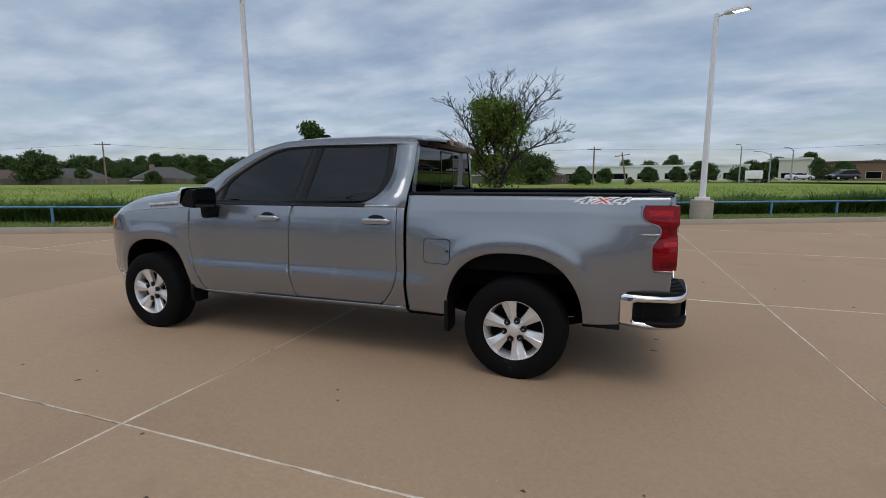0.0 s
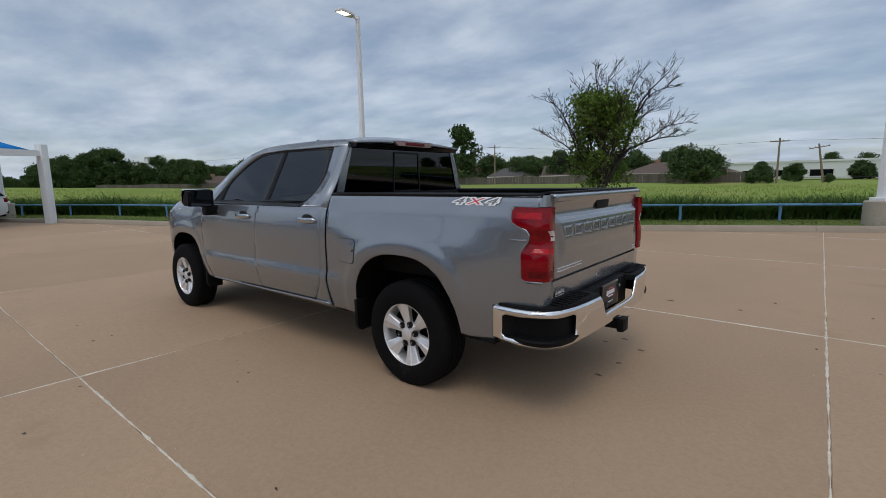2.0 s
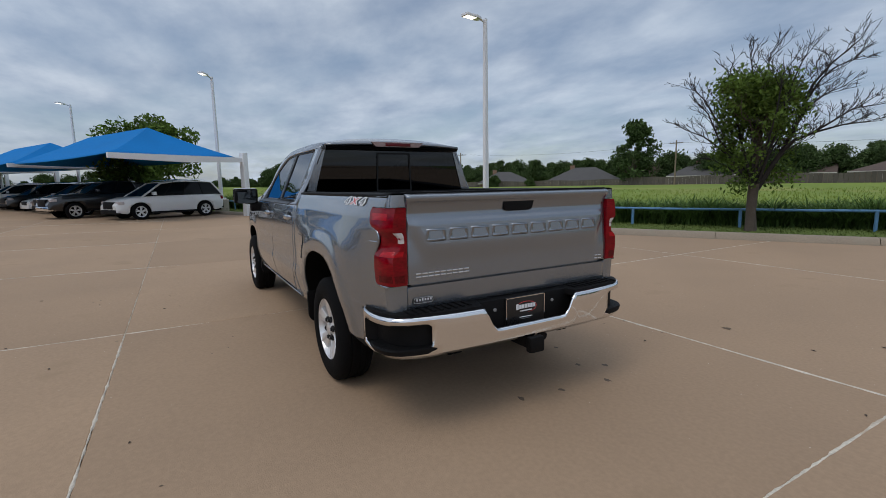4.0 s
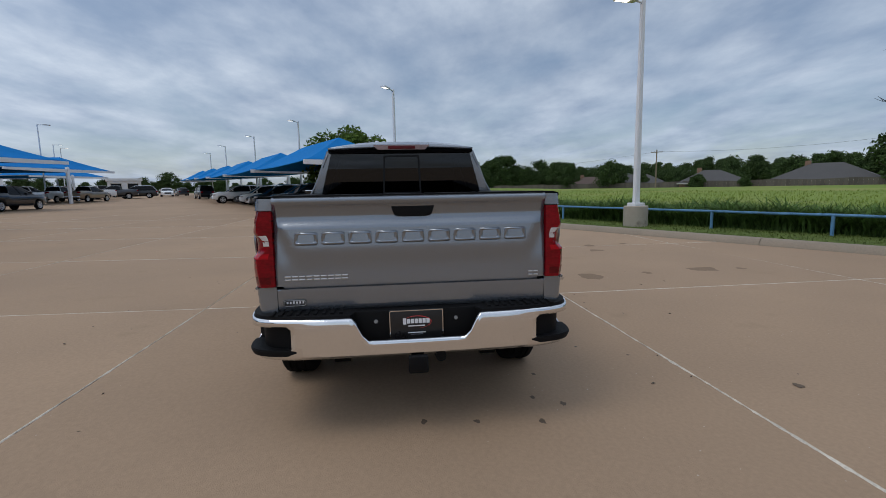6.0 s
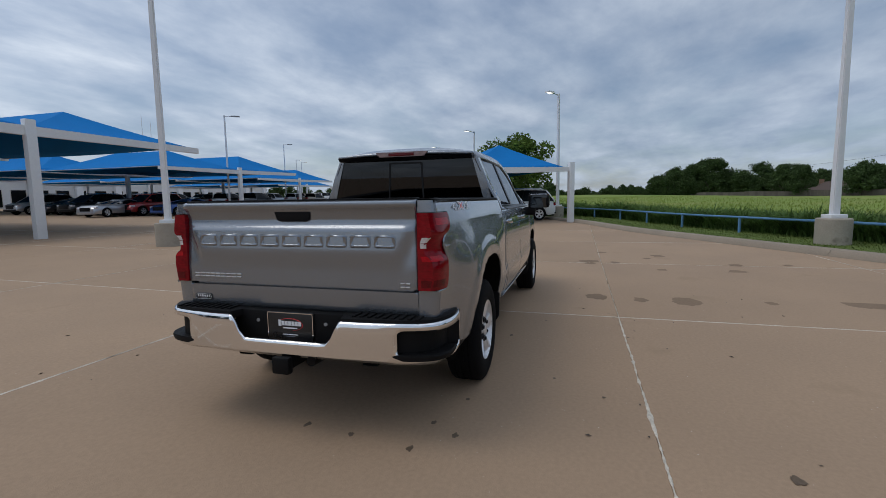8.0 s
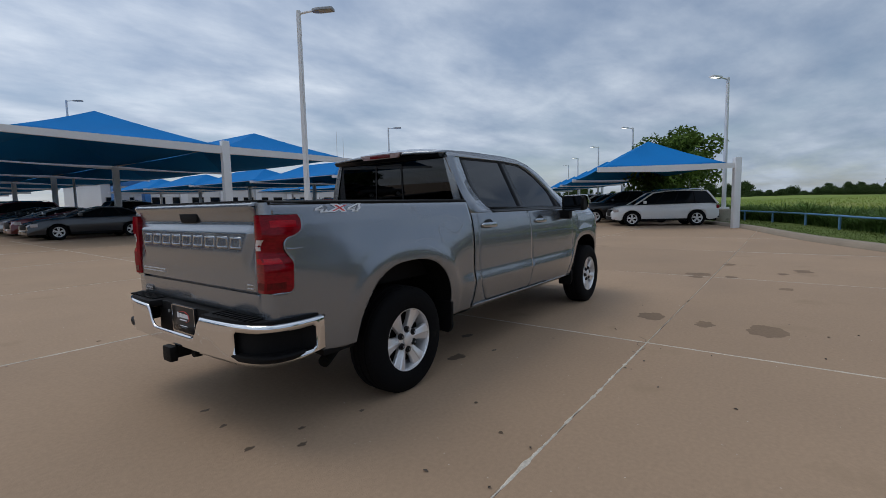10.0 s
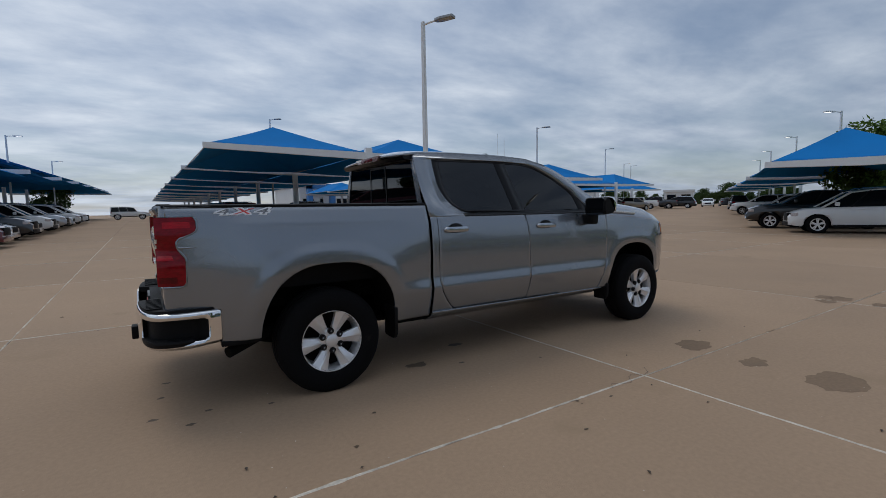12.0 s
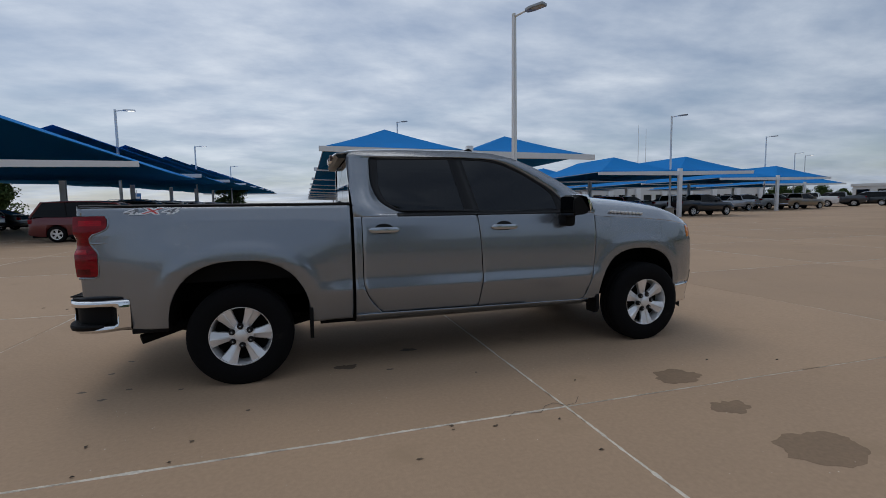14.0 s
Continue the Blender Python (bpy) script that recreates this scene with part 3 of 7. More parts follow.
# single canopies along the kerb
for k in range(6):
    s0 = 24.1 + 12.3 * k
    e0 = s0 + 12.3
    near_post, far_post = by_kerb(s0, -0.35), by_kerb(e0, -0.35)
    near_tip, far_tip = by_kerb(s0, -6.25), by_kerb(e0, -6.25)
    zz = 2.88 + lot_z(*near_post)
    bay = thing("shade_canopy", "blue shade cloth hip on a white cantilever post", "canopy", group="shade canopies along the kerb")
    bm = box(bmesh.new(), (-0.16, -0.13, -0.1 - zz + 0.1), (0.16, 0.13, 0.24), 0.02)
    ob = part("column", bm, WHITE_STEEL, bay)
    ob.matrix_world = pose(*near_post, zz, 0, 0, 26.8)
    steel_beam(bay, near_post, near_tip, zz, deep=0.30)
    canopy_roof("shade_cloth", bay, (by_kerb(s0 + .15, -6.05), by_kerb(s0 + .15, -0.7)), (by_kerb(e0 - .15, -6.05), by_kerb(e0 - .15, -0.7)), 1.4, zz + 0.02)
    if k == 5:
        steel_beam(bay, far_post, far_tip, zz, deep=0.30)

# ---- grasses ----
def blades(name, count, place, height, width, mat, seed, bend=0.5, label="", category="grass", shape=None):
    """Bent grass blades as one mesh: place(rng) gives x, y, z of a root."""
    g = np.random.default_rng(seed)
    roots = place(g, count)
    h = height[0] + (height[1] - height[0]) * g.random(count)
    if shape:
        h = h * shape(g, roots)
    a = g.random(count) * 2 * np.pi
    lean = bend * (0.3 + g.random(count))
    dirs = np.stack([np.cos(a), np.sin(a), np.zeros(count)], 1)
    side = np.stack([-np.sin(a), np.cos(a), np.zeros(count)], 1)
    w = (width[0] + (width[1] - width[0]) * g.random(count))[:, None]
    verts, steps = [], ((0.0, 0.7), (0.4, 1.0), (0.75, 0.8), (1.0, 0.08))
    for t, k in steps:
        c = roots + dirs * (lean * h * t ** 2.2)[:, None] + np.array([0, 0, 1.0]) * (h * (t - 0.28 * np.minimum(lean, 1.2) * t ** 3))[:, None]
        verts += [c - side * w * k / 2, c + side * w * k / 2]
    v = np.stack(verts, 1).reshape(-1, 3)
    base = np.arange(count)[:, None] * 8
    quads = np.concatenate([base + np.array([[2 * k, 2 * k + 1, 2 * k + 3, 2 * k + 2]]) for k in range(3)], 0)
    return tagged(new(name, many_quads(name, v, quads, mat)), label, category, kind="stuff")


def kerb_band(s0, s1, d0, d1, near=0.0):
    def place(g, n):
        s = s0 + (s1 - s0) * g.random(n)
        d = d0 + (d1 - d0) * g.random(n) ** (1.0 + near)
        sh = 1.0 * np.clip((s - 16) / 9, 0, 1)
        x, y = KO.x + KU.x * s + KN.x * (d + sh), KO.y + KU.y * s + KN.y * (d + sh)
        z = np.array([field_z(a, b) for a, b in zip(s, d)])
        return np.stack([x, y, z - 0.02], 1)
    return place


def clumped(g, roots):
    """Height of the weeds by clumps: broad swells and small tufts."""
    x, y = roots[:, 0], roots[:, 1]
    swell = np.sin(x * 0.9 + 1.7 * np.sin(y * 0.55)) * np.sin(y * 1.1 + 1.3 * np.sin(x * 0.42))
    tuft = np.sin(x * 3.7 + 2.1 * np.sin(y * 2.3)) * np.sin(y * 4.3 + 1.9 * np.sin(x * 1.9))
    return 0.95 + 0.20 * swell + 0.19 * tuft


blades("tall_weeds", 125000, kerb_band(-30, 62, 2.55, 6.4, 0.3), (0.62, 1.10), (0.022, 0.050), REED, 3, 1.1, "dense tall green weeds behind the rail fence", "weeds", clumped)
blades("low_weeds", 36000, kerb_band(-30, 62, 2.4, 3.2), (0.26, 0.72), (0.024, 0.052), REED, 4, 0.9, "lower green weeds at the foot of the fence", "weeds", clumped)
blades("lawn_grass", 42000, kerb_band(-26, 45, 0.17, 2.5), (0.035, 0.085), (0.012, 0.022), TURF, 5, 1.2, "short mown grass on the verge", "grass")
blades("meadow_tufts", 34000, kerb_band(-60, 90, 6.0, 50, 0.8), (0.10, 0.26), (0.03, 0.07), TUFT, 6, 0.6, "rough meadow grass tufts", "grass")


# ---- trees ----
def leaf_mesh(name, centres, size, mat, seed, per=1, spread=0.0):
    """Small leaf quads with random turns round the given centres."""
    g = np.random.default_rng(seed)
    c = np.repeat(np.asarray(centres, float), per, 0)
    c = c + g.normal(0, 1, c.shape) * spread
    n = len(c)
    u = g.normal(0, 1, (n, 3))
    u /= np.linalg.norm(u, axis=1)[:, None]
    w = np.cross(u, g.normal(0, 1, (n, 3)))
    w /= np.linalg.norm(w, axis=1)[:, None] + 1e-9
    k = (size[0] + (size[1] - size[0]) * g.random(n))[:, None]
    v = np.stack([c - u * k, c + w * k * 0.45, c + u * k, c - w * k * 0.45], 1).reshape(-1, 3)
    q = np.arange(4 * n).reshape(n, 4)
    return many_quads(name, v, q, mat)


def limb(bm, p, d, length, radius, depth, rnd, tips, droop=0.0, split=3, seg=6):
    """A branching limb; the ends of the thin twigs are collected in tips."""
    pts, rad = [p.copy()], [radius]
    n = 5
    for k in range(n):
        d = (d + Vector((rnd.uniform(-.22, .22), rnd.uniform(-.22, .22), rnd.uniform(-.14, .18) - droop))).normalized()
        p = p + d * length / n
        pts.append(p.copy())
        rad.append(radius * (1 - 0.5 * (k + 1) / n))
    tube(bm, pts, rad, seg if radius > 0.02 else 4, False)
    tips.append(p.copy())
    if depth <= 0:
        return
    for k in range(split):
        j = rnd.choice((2, 3, 4, 5))
        q = pts[j]
        e = (d + Vector((rnd.uniform(-.95, .95), rnd.uniform(-.95, .95), rnd.uniform(-.35, .6)))).normalized()
        limb(bm, q, e, length * rnd.uniform(0.5, 0.78), max(0.006, rad[j] * 0.58), depth - 1, rnd, tips, droop, split, seg)


def half_dead_tree():
    """The verge tree: a green heart of leaves in a wide fan of bare dead branches."""
    base = Vector((3.05, -11.05, 0.10))
    tree = thing("verge_tree", "half-dead tree with bare upper branches and a leafy heart", "tree", Matrix.Translation(base))
    rnd = random.Random(11)
    bm = bmesh.new()
    tube(bm, [(0, 0, -0.2), (0, 0, 0.15), (0.02, 0.0, 0.55), (0.0, 0.02, 0.95), (-0.02, 0.03, 1.25)], [0.19, 0.135, 0.115, 0.12, 0.12], 12, False)
    part("trunk", bm, BARK, tree)
    # u runs along the kerb to the wide bare side, n away from the lot
    u, n = -Vector((KU.x, KU.y, 0)), Vector((KN.x, KN.y, 0))

    def at(p):
        return u * p[0] * (0.68 if p[0] > 0 else 0.90) + n * p[2] * 0.8 + Vector((0, 0, 1.1 + (p[1] - 1.1) * 0.84))
    boughs = [
        (0.070, [(0.1, 1.1, 0), (0.35, 1.5, .1), (0.85, 2.3, .15), (1.1, 2.8, .1), (1.35, 3.6, .1), (1.55, 4.1, .2), (2.0, 4.6, .2), (2.7, 5.15, .3)]),
        (0.030, [(1.35, 3.6, .1), (1.75, 4.2, 0), (2.1, 4.45, -.1), (2.8, 4.65, -.1)]),
        (0.028, [(1.12, 2.9, .1), (1.5, 3.5, .3), (1.9, 3.8, .4), (2.5, 4.0, .5)]),
        (0.055, [(0.2, 1.3, 0), (0.7, 2.1, -.15), (1.1, 2.5, -.2), (1.7, 2.7, -.3), (2.4, 2.85, -.3), (3.1, 2.9, -.2)]),
        (0.030, [(1.6, 2.68, -.3), (2.1, 2.95, -.4), (2.6, 3.25, -.3), (3.0, 3.3, -.3)]),
        (0.045, [(0, 1.2, 0), (-.1, 2.6, -.1), (-.1, 3.6, -.1), (-.2, 4.5, -.2), (-.32, 5.2, -.2)]),
        (0.045, [(0, 1.2, 0), (0.1, 2.6, .2), (0.15, 3.8, .2), (0.18, 4.5, .3), (0.22, 5.15, .3)]),
        (0.045, [(0.1, 1.2, 0), (0.45, 2.4, -.3), (0.7, 3.4, -.3), (0.95, 4.2, -.4), (1.2, 4.8, -.4)]),
        (0.045, [(-.05, 1.2, 0), (-.55, 2.3, .1), (-1.0, 3.2, .2), (-1.35, 3.9, .2), (-1.65, 4.3, .3)]),
        (0.038, [(-.1, 1.3, 0), (-.7, 2.2, -.2), (-1.3, 2.75, -.3), (-1.8, 3.0, -.4)]),
        (0.038, [(-.05, 1.3, 0), (-.4, 2.7, -.2), (-.65, 3.8, -.3), (-.75, 4.7, -.3)]),
        (0.030, [(-.1, 1.3, 0), (-.8, 1.9, .3), (-1.4, 2.2, .4)]),
        (0.034, [(0.0, 1.3, 0), (-.3, 2.3, .6), (-.6, 3.2, .9), (-.8, 4.1, 1.1)]),
        (0.034, [(0.0, 1.3, 0), (0.3, 2.3, -.6), (0.5, 3.3, -.9), (0.6, 4.3, -1.1)]),
        (0.034, [(0.0, 1.3, 0), (0.5, 2.3, .6), (1.0, 3.2, .9), (1.3, 4.2, 1.1)]),
        (0.030, [(-.4, 2.0, -.1), (-.9, 2.6, -.5), (-1.2, 3.4, -.7), (-1.45, 3.7, -.8)])]
    bare, tips_a = bmesh.new(), []
    for rad, line in boughs:
        pts = [at(p) for p in line]
        m = len(pts) - 1
        tube(bare, pts, [max(0.008, rad * (1 - 0.85 * k / m)) for k in range(m + 1)], 7, False)
        for k in range(1, m + 1):
            lean = (pts[k] - pts[k - 1]).normalized()
            for j in range(5 if k > 1 else 2):
                q = pts[k - 1].lerp(pts[k], rnd.uniform(0.2, 1.0))
                if q.z < 1.6:
                    continue
                side = Vector((rnd.uniform(-1, 1), rnd.uniform(-1, 1), rnd.uniform(-0.35, 0.9)))
                limb(bare, q, (lean * 0.7 + side * 0.8).normalized(), rnd.uniform(0.20, 0.46), 0.010, 2, rnd, tips_a, 0.0, 3, 4)
    part("bare_branch", bare, DEAD, tree, "dark bare dead branches")["kind"] = "stuff"
    leafy, tips_b = bmesh.new(), []
    for k in range(22):
        a = rnd.uniform(0, 6.28)
        d = (u * 0.5 * math.cos(a) + n * 0.5 * math.sin(a) + Vector((0, 0, rnd.uniform(0.6, 2.2)))).normalized()
        limb(leafy, Vector((0, 0, rnd.uniform(1.0, 2.6))), d, rnd.uniform(0.8, 1.2), 0.03, 2, rnd, tips_b, 0.0, 3, 5)
    part("leafy_branch", leafy, BARK, tree)["kind"] = "stuff"
    g = np.random.default_rng(5)
    heart = []
    for k in range(44):
        z = 1.30 + 2.65 * g.random()
        wide = curve_at([(1.2, 0.35), (1.6, 0.66), (2.2, 0.86), (3.0, 0.88), (3.6, 0.70), (4.2, 0.25)], z)
        a, rr = g.random() * 6.28, g.random() ** 0.5
        mid = u * (math.cos(a) * rr * wide + 0.06) + n * math.sin(a) * rr * wide + Vector((0, 0, z))
        for j in range(int(g.integers(3, 9))):
            heart.append(tuple(mid + Vector(g.normal(0, 0.13, 3))))
    centres = [tuple(t) for t in tips_b if t.z < 3.9 and abs(t.dot(u)) < 0.9 and abs(t.dot(n)) < 1.2] + heart
    size = g.integers(3, 46, len(centres))
    ob = new("leaves", leaf_mesh("leaves", np.repeat(np.array(centres), size, 0), (0.035, 0.08), LEAF, 9, 1, 0.125))
    ob.parent = tree
    ob["kind"] = "stuff"


half_dead_tree()


def crown_tree(name, height, spread, seed, lumps=26, leaves=8000, leaf=(0.18, 0.36), trunk_h=0.10, mat=None, ragged=0.85):
    """A leafy tree: trunk, limbs and a lumpy crown of many leaves with gaps."""
    rnd = random.Random(seed)
    g = np.random.default_rng(seed)
    tree = thing(name, "", "tree")
    bm = bmesh.new()
    tube(bm, [(0, 0, -0.3), (0.03, 0, height * trunk_h * 0.5), (0, 0.05, height * trunk_h), (0.1, 0, height * 0.6)], [height * 0.032, height * 0.024, height * 0.02, height * 0.008], 9, False)
    tips = []
    for k in range(5):
        a = k * 1.257 + rnd.random()
        d = Vector((math.cos(a), math.sin(a), rnd.uniform(0.5, 1.3))).normalized()
        limb(bm, Vector((0, 0, height * trunk_h)), d, height * 0.36, height * 0.012, 1, rnd, tips, 0, 2, 5)
    part("trunk", bm, BARK, tree)
    cs, per = [], leaves // lumps
    for k in range(lumps):
        a, z = rnd.uniform(0, 6.28), rnd.uniform(0.0, 1.0)
        wide = (0.35 + 0.65 * math.sin(math.pi * min(1, 0.18 + z * 0.82))) * spread / 2
        rr = wide * rnd.uniform(0.35, 1.0)
        c = np.array([rr * math.cos(a), rr * math.sin(a), height * (trunk_h + 0.05 + (0.93 - trunk_h) * z)])
        sz = spread * rnd.choice((0.07, 0.10, 0.13, 0.17, 0.20))
        pts = g.normal(0, 1, (per, 3))
        pts *= (sz * (0.45 + ragged * g.random(per)) / np.linalg.norm(pts, axis=1))[:, None]
        cs.append(c + pts * np.array([1, 1, 0.75]))
    ob = new("crown", leaf_mesh("crown", np.concatenate(cs), leaf, mat or LEAF_FAR, seed))
    ob.parent = tree
    ob["kind"] = "stuff"
    return tree


near_tree = crown_tree("lot_tree", 5.7, 6.0, 21, 42, 9000, (0.10, 0.2), 0.3, LEAF, 0.5)
tagged(near_tree, "full green tree behind the kerbside canopy", "tree")
near_tree.matrix_world = pose(32.2, 3.3, 0.2)
WOODS = [(crown_tree("far_tree", h, w, sd, lm), h) for h, w, sd, lm in ((7.5, 8.0, 31, 64), (9.0, 7.0, 32, 66), (6.0, 7.5, 33, 60), (11.0, 6.5, 34, 64), (5.0, 5.5, 35, 50))]


def plant(k, x, y, z=0.6, scale=1.0, turn=0.0, label="dark green broadleaf tree in the far tree line"):
    ob, _ = WOODS[k]
    if "placed" not in ob:
        ob["placed"] = 1
        m = ob
    else:
        m = copy_thing(ob, Matrix())
    m.matrix_world = pose(x, y, z, 0, 0, turn) @ Matrix.Diagonal((scale, scale, scale, 1))
    tagged(m, label, "tree", "trees beyond the meadow")


def far_place(deg, dist):
    """A place by its bearing from the truck's tail (degrees from +x, to the left) and distance."""
    a = radians(deg)
    return -2.5 + dist * math.cos(a), dist * math.sin(a)


# landmarks of the tree line
plant(3, 58.6, -78.0, 0.7, 1.15, 20, "tall wind-blown tree among the houses")
plant(0, 14.6, -77.9, 0.7, 0.72, 70, "round dark tree beside the fence")
plant(2, 11.8, -78.4, 0.7, 0.78, 10, "round dark tree beside the fence")
rt = random.Random(5)
for deg, dist, k, sc in ((-20.5, 128, 1, 1.0), (-22, 124, 1, 0.9), (-30, 128, 0, 1.0), (-33, 132, 2, 1.1), (-36.5, 134, 3, 0.75), (-38.5, 131, 0, 1.0), (-41, 136, 1, 0.95), (-44, 130, 2, 1.2),
                         (-47, 128, 3, 0.7), (-50, 122, 0, 0.9), (-26.5, 118, 0, 1.05), (-27.6, 119, 1, 0.8), (-56, 108, 2, 1.0), (-59, 104, 0, 0.8), (-61, 102, 2, 0.8), (-64, 98, 1, 0.65), (-67, 97, 2, 1.0),
                         (-70, 99, 0, 0.75), (-73, 101, 2, 0.9), (-76, 100, 1, 0.6), (-79, 103, 2, 0.75)):
    x, y = far_place(deg, dist)
    plant(k, x, y, 0.8, sc * rt.uniform(0.9, 1.1) * (0.72 if deg > -35 else 0.8 if deg > -45 else 1.0), rt.uniform(0, 360))
# the dense row at the end of the meadow
for k in range(40):
    deg = -4.0 - 17.5 * k / 39
    x, y = far_place(deg, 150 + rt.uniform(-6, 6))
    plant(rt.choice((0, 1, 2, 3)), x, y, 0.8, rt.uniform(0.66, 0.86) * (0.48 if deg > -9.3 else 1.12 if deg > -18.5 else 0.9), rt.uniform(0, 360))
for k in range(58):
    deg = -5 - 58 * k / 57
    x, y = far_place(deg, 175 + rt.uniform(-8, 8))
    plant(rt.choice((0, 1, 2)), x, y, 1.0, rt.uniform(0.65, 0.95) * (0.55 if deg > -8.3 else 1.0), rt.uniform(0, 360))
for k in range(9):
    x, y = far_place(3.5 - 0.95 * k, 152 + rt.uniform(-6, 6))
    plant(rt.choice((0, 2, 4)), x, y, 0.8, rt.uniform(0.36, 0.55), rt.uniform(0, 360))
for k in range(16):
    x, y = far_place(3 + 24 * k / 15, 190 + rt.uniform(-10, 10))
    plant(rt.choice((0, 2, 4)), x, y, 1.0, rt.uniform(0.7, 0.95), rt.uniform(0, 360))
for k in range(18):
    x, y = far_place(-88 - 42 * k / 17, 175 + rt.uniform(-15, 15))
    plant(rt.choice((0, 2, 4, 1)), x, y, 1.0, rt.uniform(0.7, 1.0), rt.uniform(0, 360))
for x, y, k, sc in ((-17.5, -110, 1, 0.75), (-20, -112, 0, 0.8), (-14, -113, 4, 1.0), (-25, -110, 2, 0.8), (-30, -112, 4, 1.2), (-8, -112, 4, 1.0), (1, -86, 4, 0.5), (5, -82, 4, 0.55), (-42, -118, 1, 0.8), (-12.8, 90, 1, .72), (-34, 60, 0, .8), (-40, 44, 4, 1.0)):
    plant(k, x, y, 0.7, sc * (0.64 if y < -100 else 1.0), rt.uniform(0, 360))
# the tall row behind the houses
for k in range(34):
    deg = -22 - 40 * k / 33 + rt.uniform(-0.5, 0.5)
    x, y = far_place(deg, 146 + rt.uniform(-7, 7))
    plant(rt.choice((0, 1, 1, 3)), x, y, 0.8, rt.uniform(0.72, 0.95) * (0.66 if deg > -46 else 0.85), rt.uniform(0, 360))
for k in range(9):
    x, y = far_place(-30 - 1.15 * k, 122 + rt.uniform(-4, 4))
    plant(rt.choice((0, 2, 4)), x, y, 0.7, rt.uniform(0.42, 0.62), rt.uniform(0, 360))
for k in range(22):
    x, y = far_place(-57 - 17 * k / 21 + rt.uniform(-0.6, 0.6), 124 + rt.uniform(-7, 7))
    plant(rt.choice((0, 1, 2, 2)), x, y, 0.8, rt.uniform(0.65, 0.95), rt.uniform(0, 360))
for k in range(16):
    x, y = far_place(23 + 24 * k / 15, 185 + rt.uniform(-10, 10))
    plant(rt.choice((0, 2, 4)), x, y, 1.7, rt.uniform(0.6, 0.85), rt.uniform(0, 360))
# shrubs in front of the timber fence
for x, y, sc in ((5.6, -77, 0.34), (3.4, -76, 0.26), (-3, -77, 0.22), (84, -62, 0.5), (76, -66, 0.4)):
    plant(4, x, y, 0.6, sc, rt.uniform(0, 360), "green shrub at the edge of the meadow")

# ---- houses, timber fence, poles and shops beyond the meadow ----
def house(x, y, skew, length, depth, eave, ridge, roof, wall, label, hip=True):
    """A single-storey house with an overhanging roof, windows and a chimney."""
    h = thing("house", label, "house", pose(x, y, -0.9 if x > 60 else -0.1, 0, 0, math.degrees(math.atan2(-x, -y)) * -1 + skew), group="houses beyond the meadow")
    L, D = length / 2, depth / 2
    part("wall", box(bmesh.new(), (-L, -D, -0.3), (L, D, eave)), wall, h)
    bm = bmesh.new()
    o = 0.5
    a = [bm.verts.new(p) for p in ((-L - o, -D - o, eave - 0.12), (L + o, -D - o, eave - 0.12), (L + o, D + o, eave - 0.12), (-L - o, D + o, eave - 0.12))]
    k = D + o if hip else 0
    r0, r1 = bm.verts.new((-L - o + k, 0, ridge)), bm.verts.new((L + o - k, 0, ridge))
    bm.faces.new((a[0], a[1], r1, r0))
    bm.faces.new((a[2], a[3], r0, r1))
    bm.faces.new((a[1], a[2], r1))
    bm.faces.new((a[3], a[0], r0))
    bm.faces.new(a[::-1])
    top = part("roof", bm, roof, h, smooth=False)
    part("chimney", box(bmesh.new(), (L * 0.3, -0.4, ridge - 0.9), (L * 0.3 + 0.9, 0.4, ridge + 0.5)), BRICK_WALL, top)
    for k in range(3):
        wx = -L * 0.65 + k * L * 0.6
        win = part("window", box(bmesh.new(), (wx - 0.75, D - 0.02, 0.9), (wx + 0.75, D + 0.05, 2.1)), SIDING, h)
        part("pane", box(bmesh.new(), (wx - 0.65, D + 0.04, 1.0), (wx + 0.65, D + 0.06, 2.0)), CAR_GLASS, win)
    part("fascia", box(bmesh.new(), (-L - o, D + o - 0.04, eave - 0.28), (L + o, D + o + 0.02, eave - 0.1)), SIDING, h)
    return h


house(88, -68, 6, 12.5, 9.5, 2.6, 5.2, SHINGLE_GREY, BRICK_WALL, "brick house with a grey hipped shingle roof")
house(107, -61, -8, 16, 10, 2.6, 5.0, SHINGLE_GREY, BRICK_WALL, "brick house with a grey hipped shingle roof")
house(72.5, -79, -5, 15.5, 11, 2.7, 5.7, SHINGLE_GREY, BRICK_WALL, "brick house with a grey hipped shingle roof")
house(119.5, -55.4, 5, 12, 9, 2.5, 4.8, SHINGLE_BROWN, BRICK_WALL, "brick house with a brown hipped shingle roof")
house(50, -91, 8, 17, 10, 2.6, 5.0, SHINGLE_GREY, SIDING, "pale house with a grey shingle roof")
house(38, -92, -4, 13, 10, 2.6, 4.7, SHINGLE_BROWN, BRICK_WALL, "low brown house with a brown shingle roof", False)
house(19, -92, 4, 18, 11, 2.6, 4.6, SHINGLE_BROWN, BRICK_WALL, "long low brick house with a brown roof")
house(67, -98, 80, 12, 9, 2.6, 6.2, SHINGLE_BROWN, BRICK_WALL, "house with a steep brown gable", False)

# timber fence along the back gardens
line = [(7, -83), (30, -82), (60, -76), (85, -62), (108, -50), (128, -30)]
timber = thing("timber_fence", "weathered grey timber privacy fence behind the meadow", "fence", kind="structure")
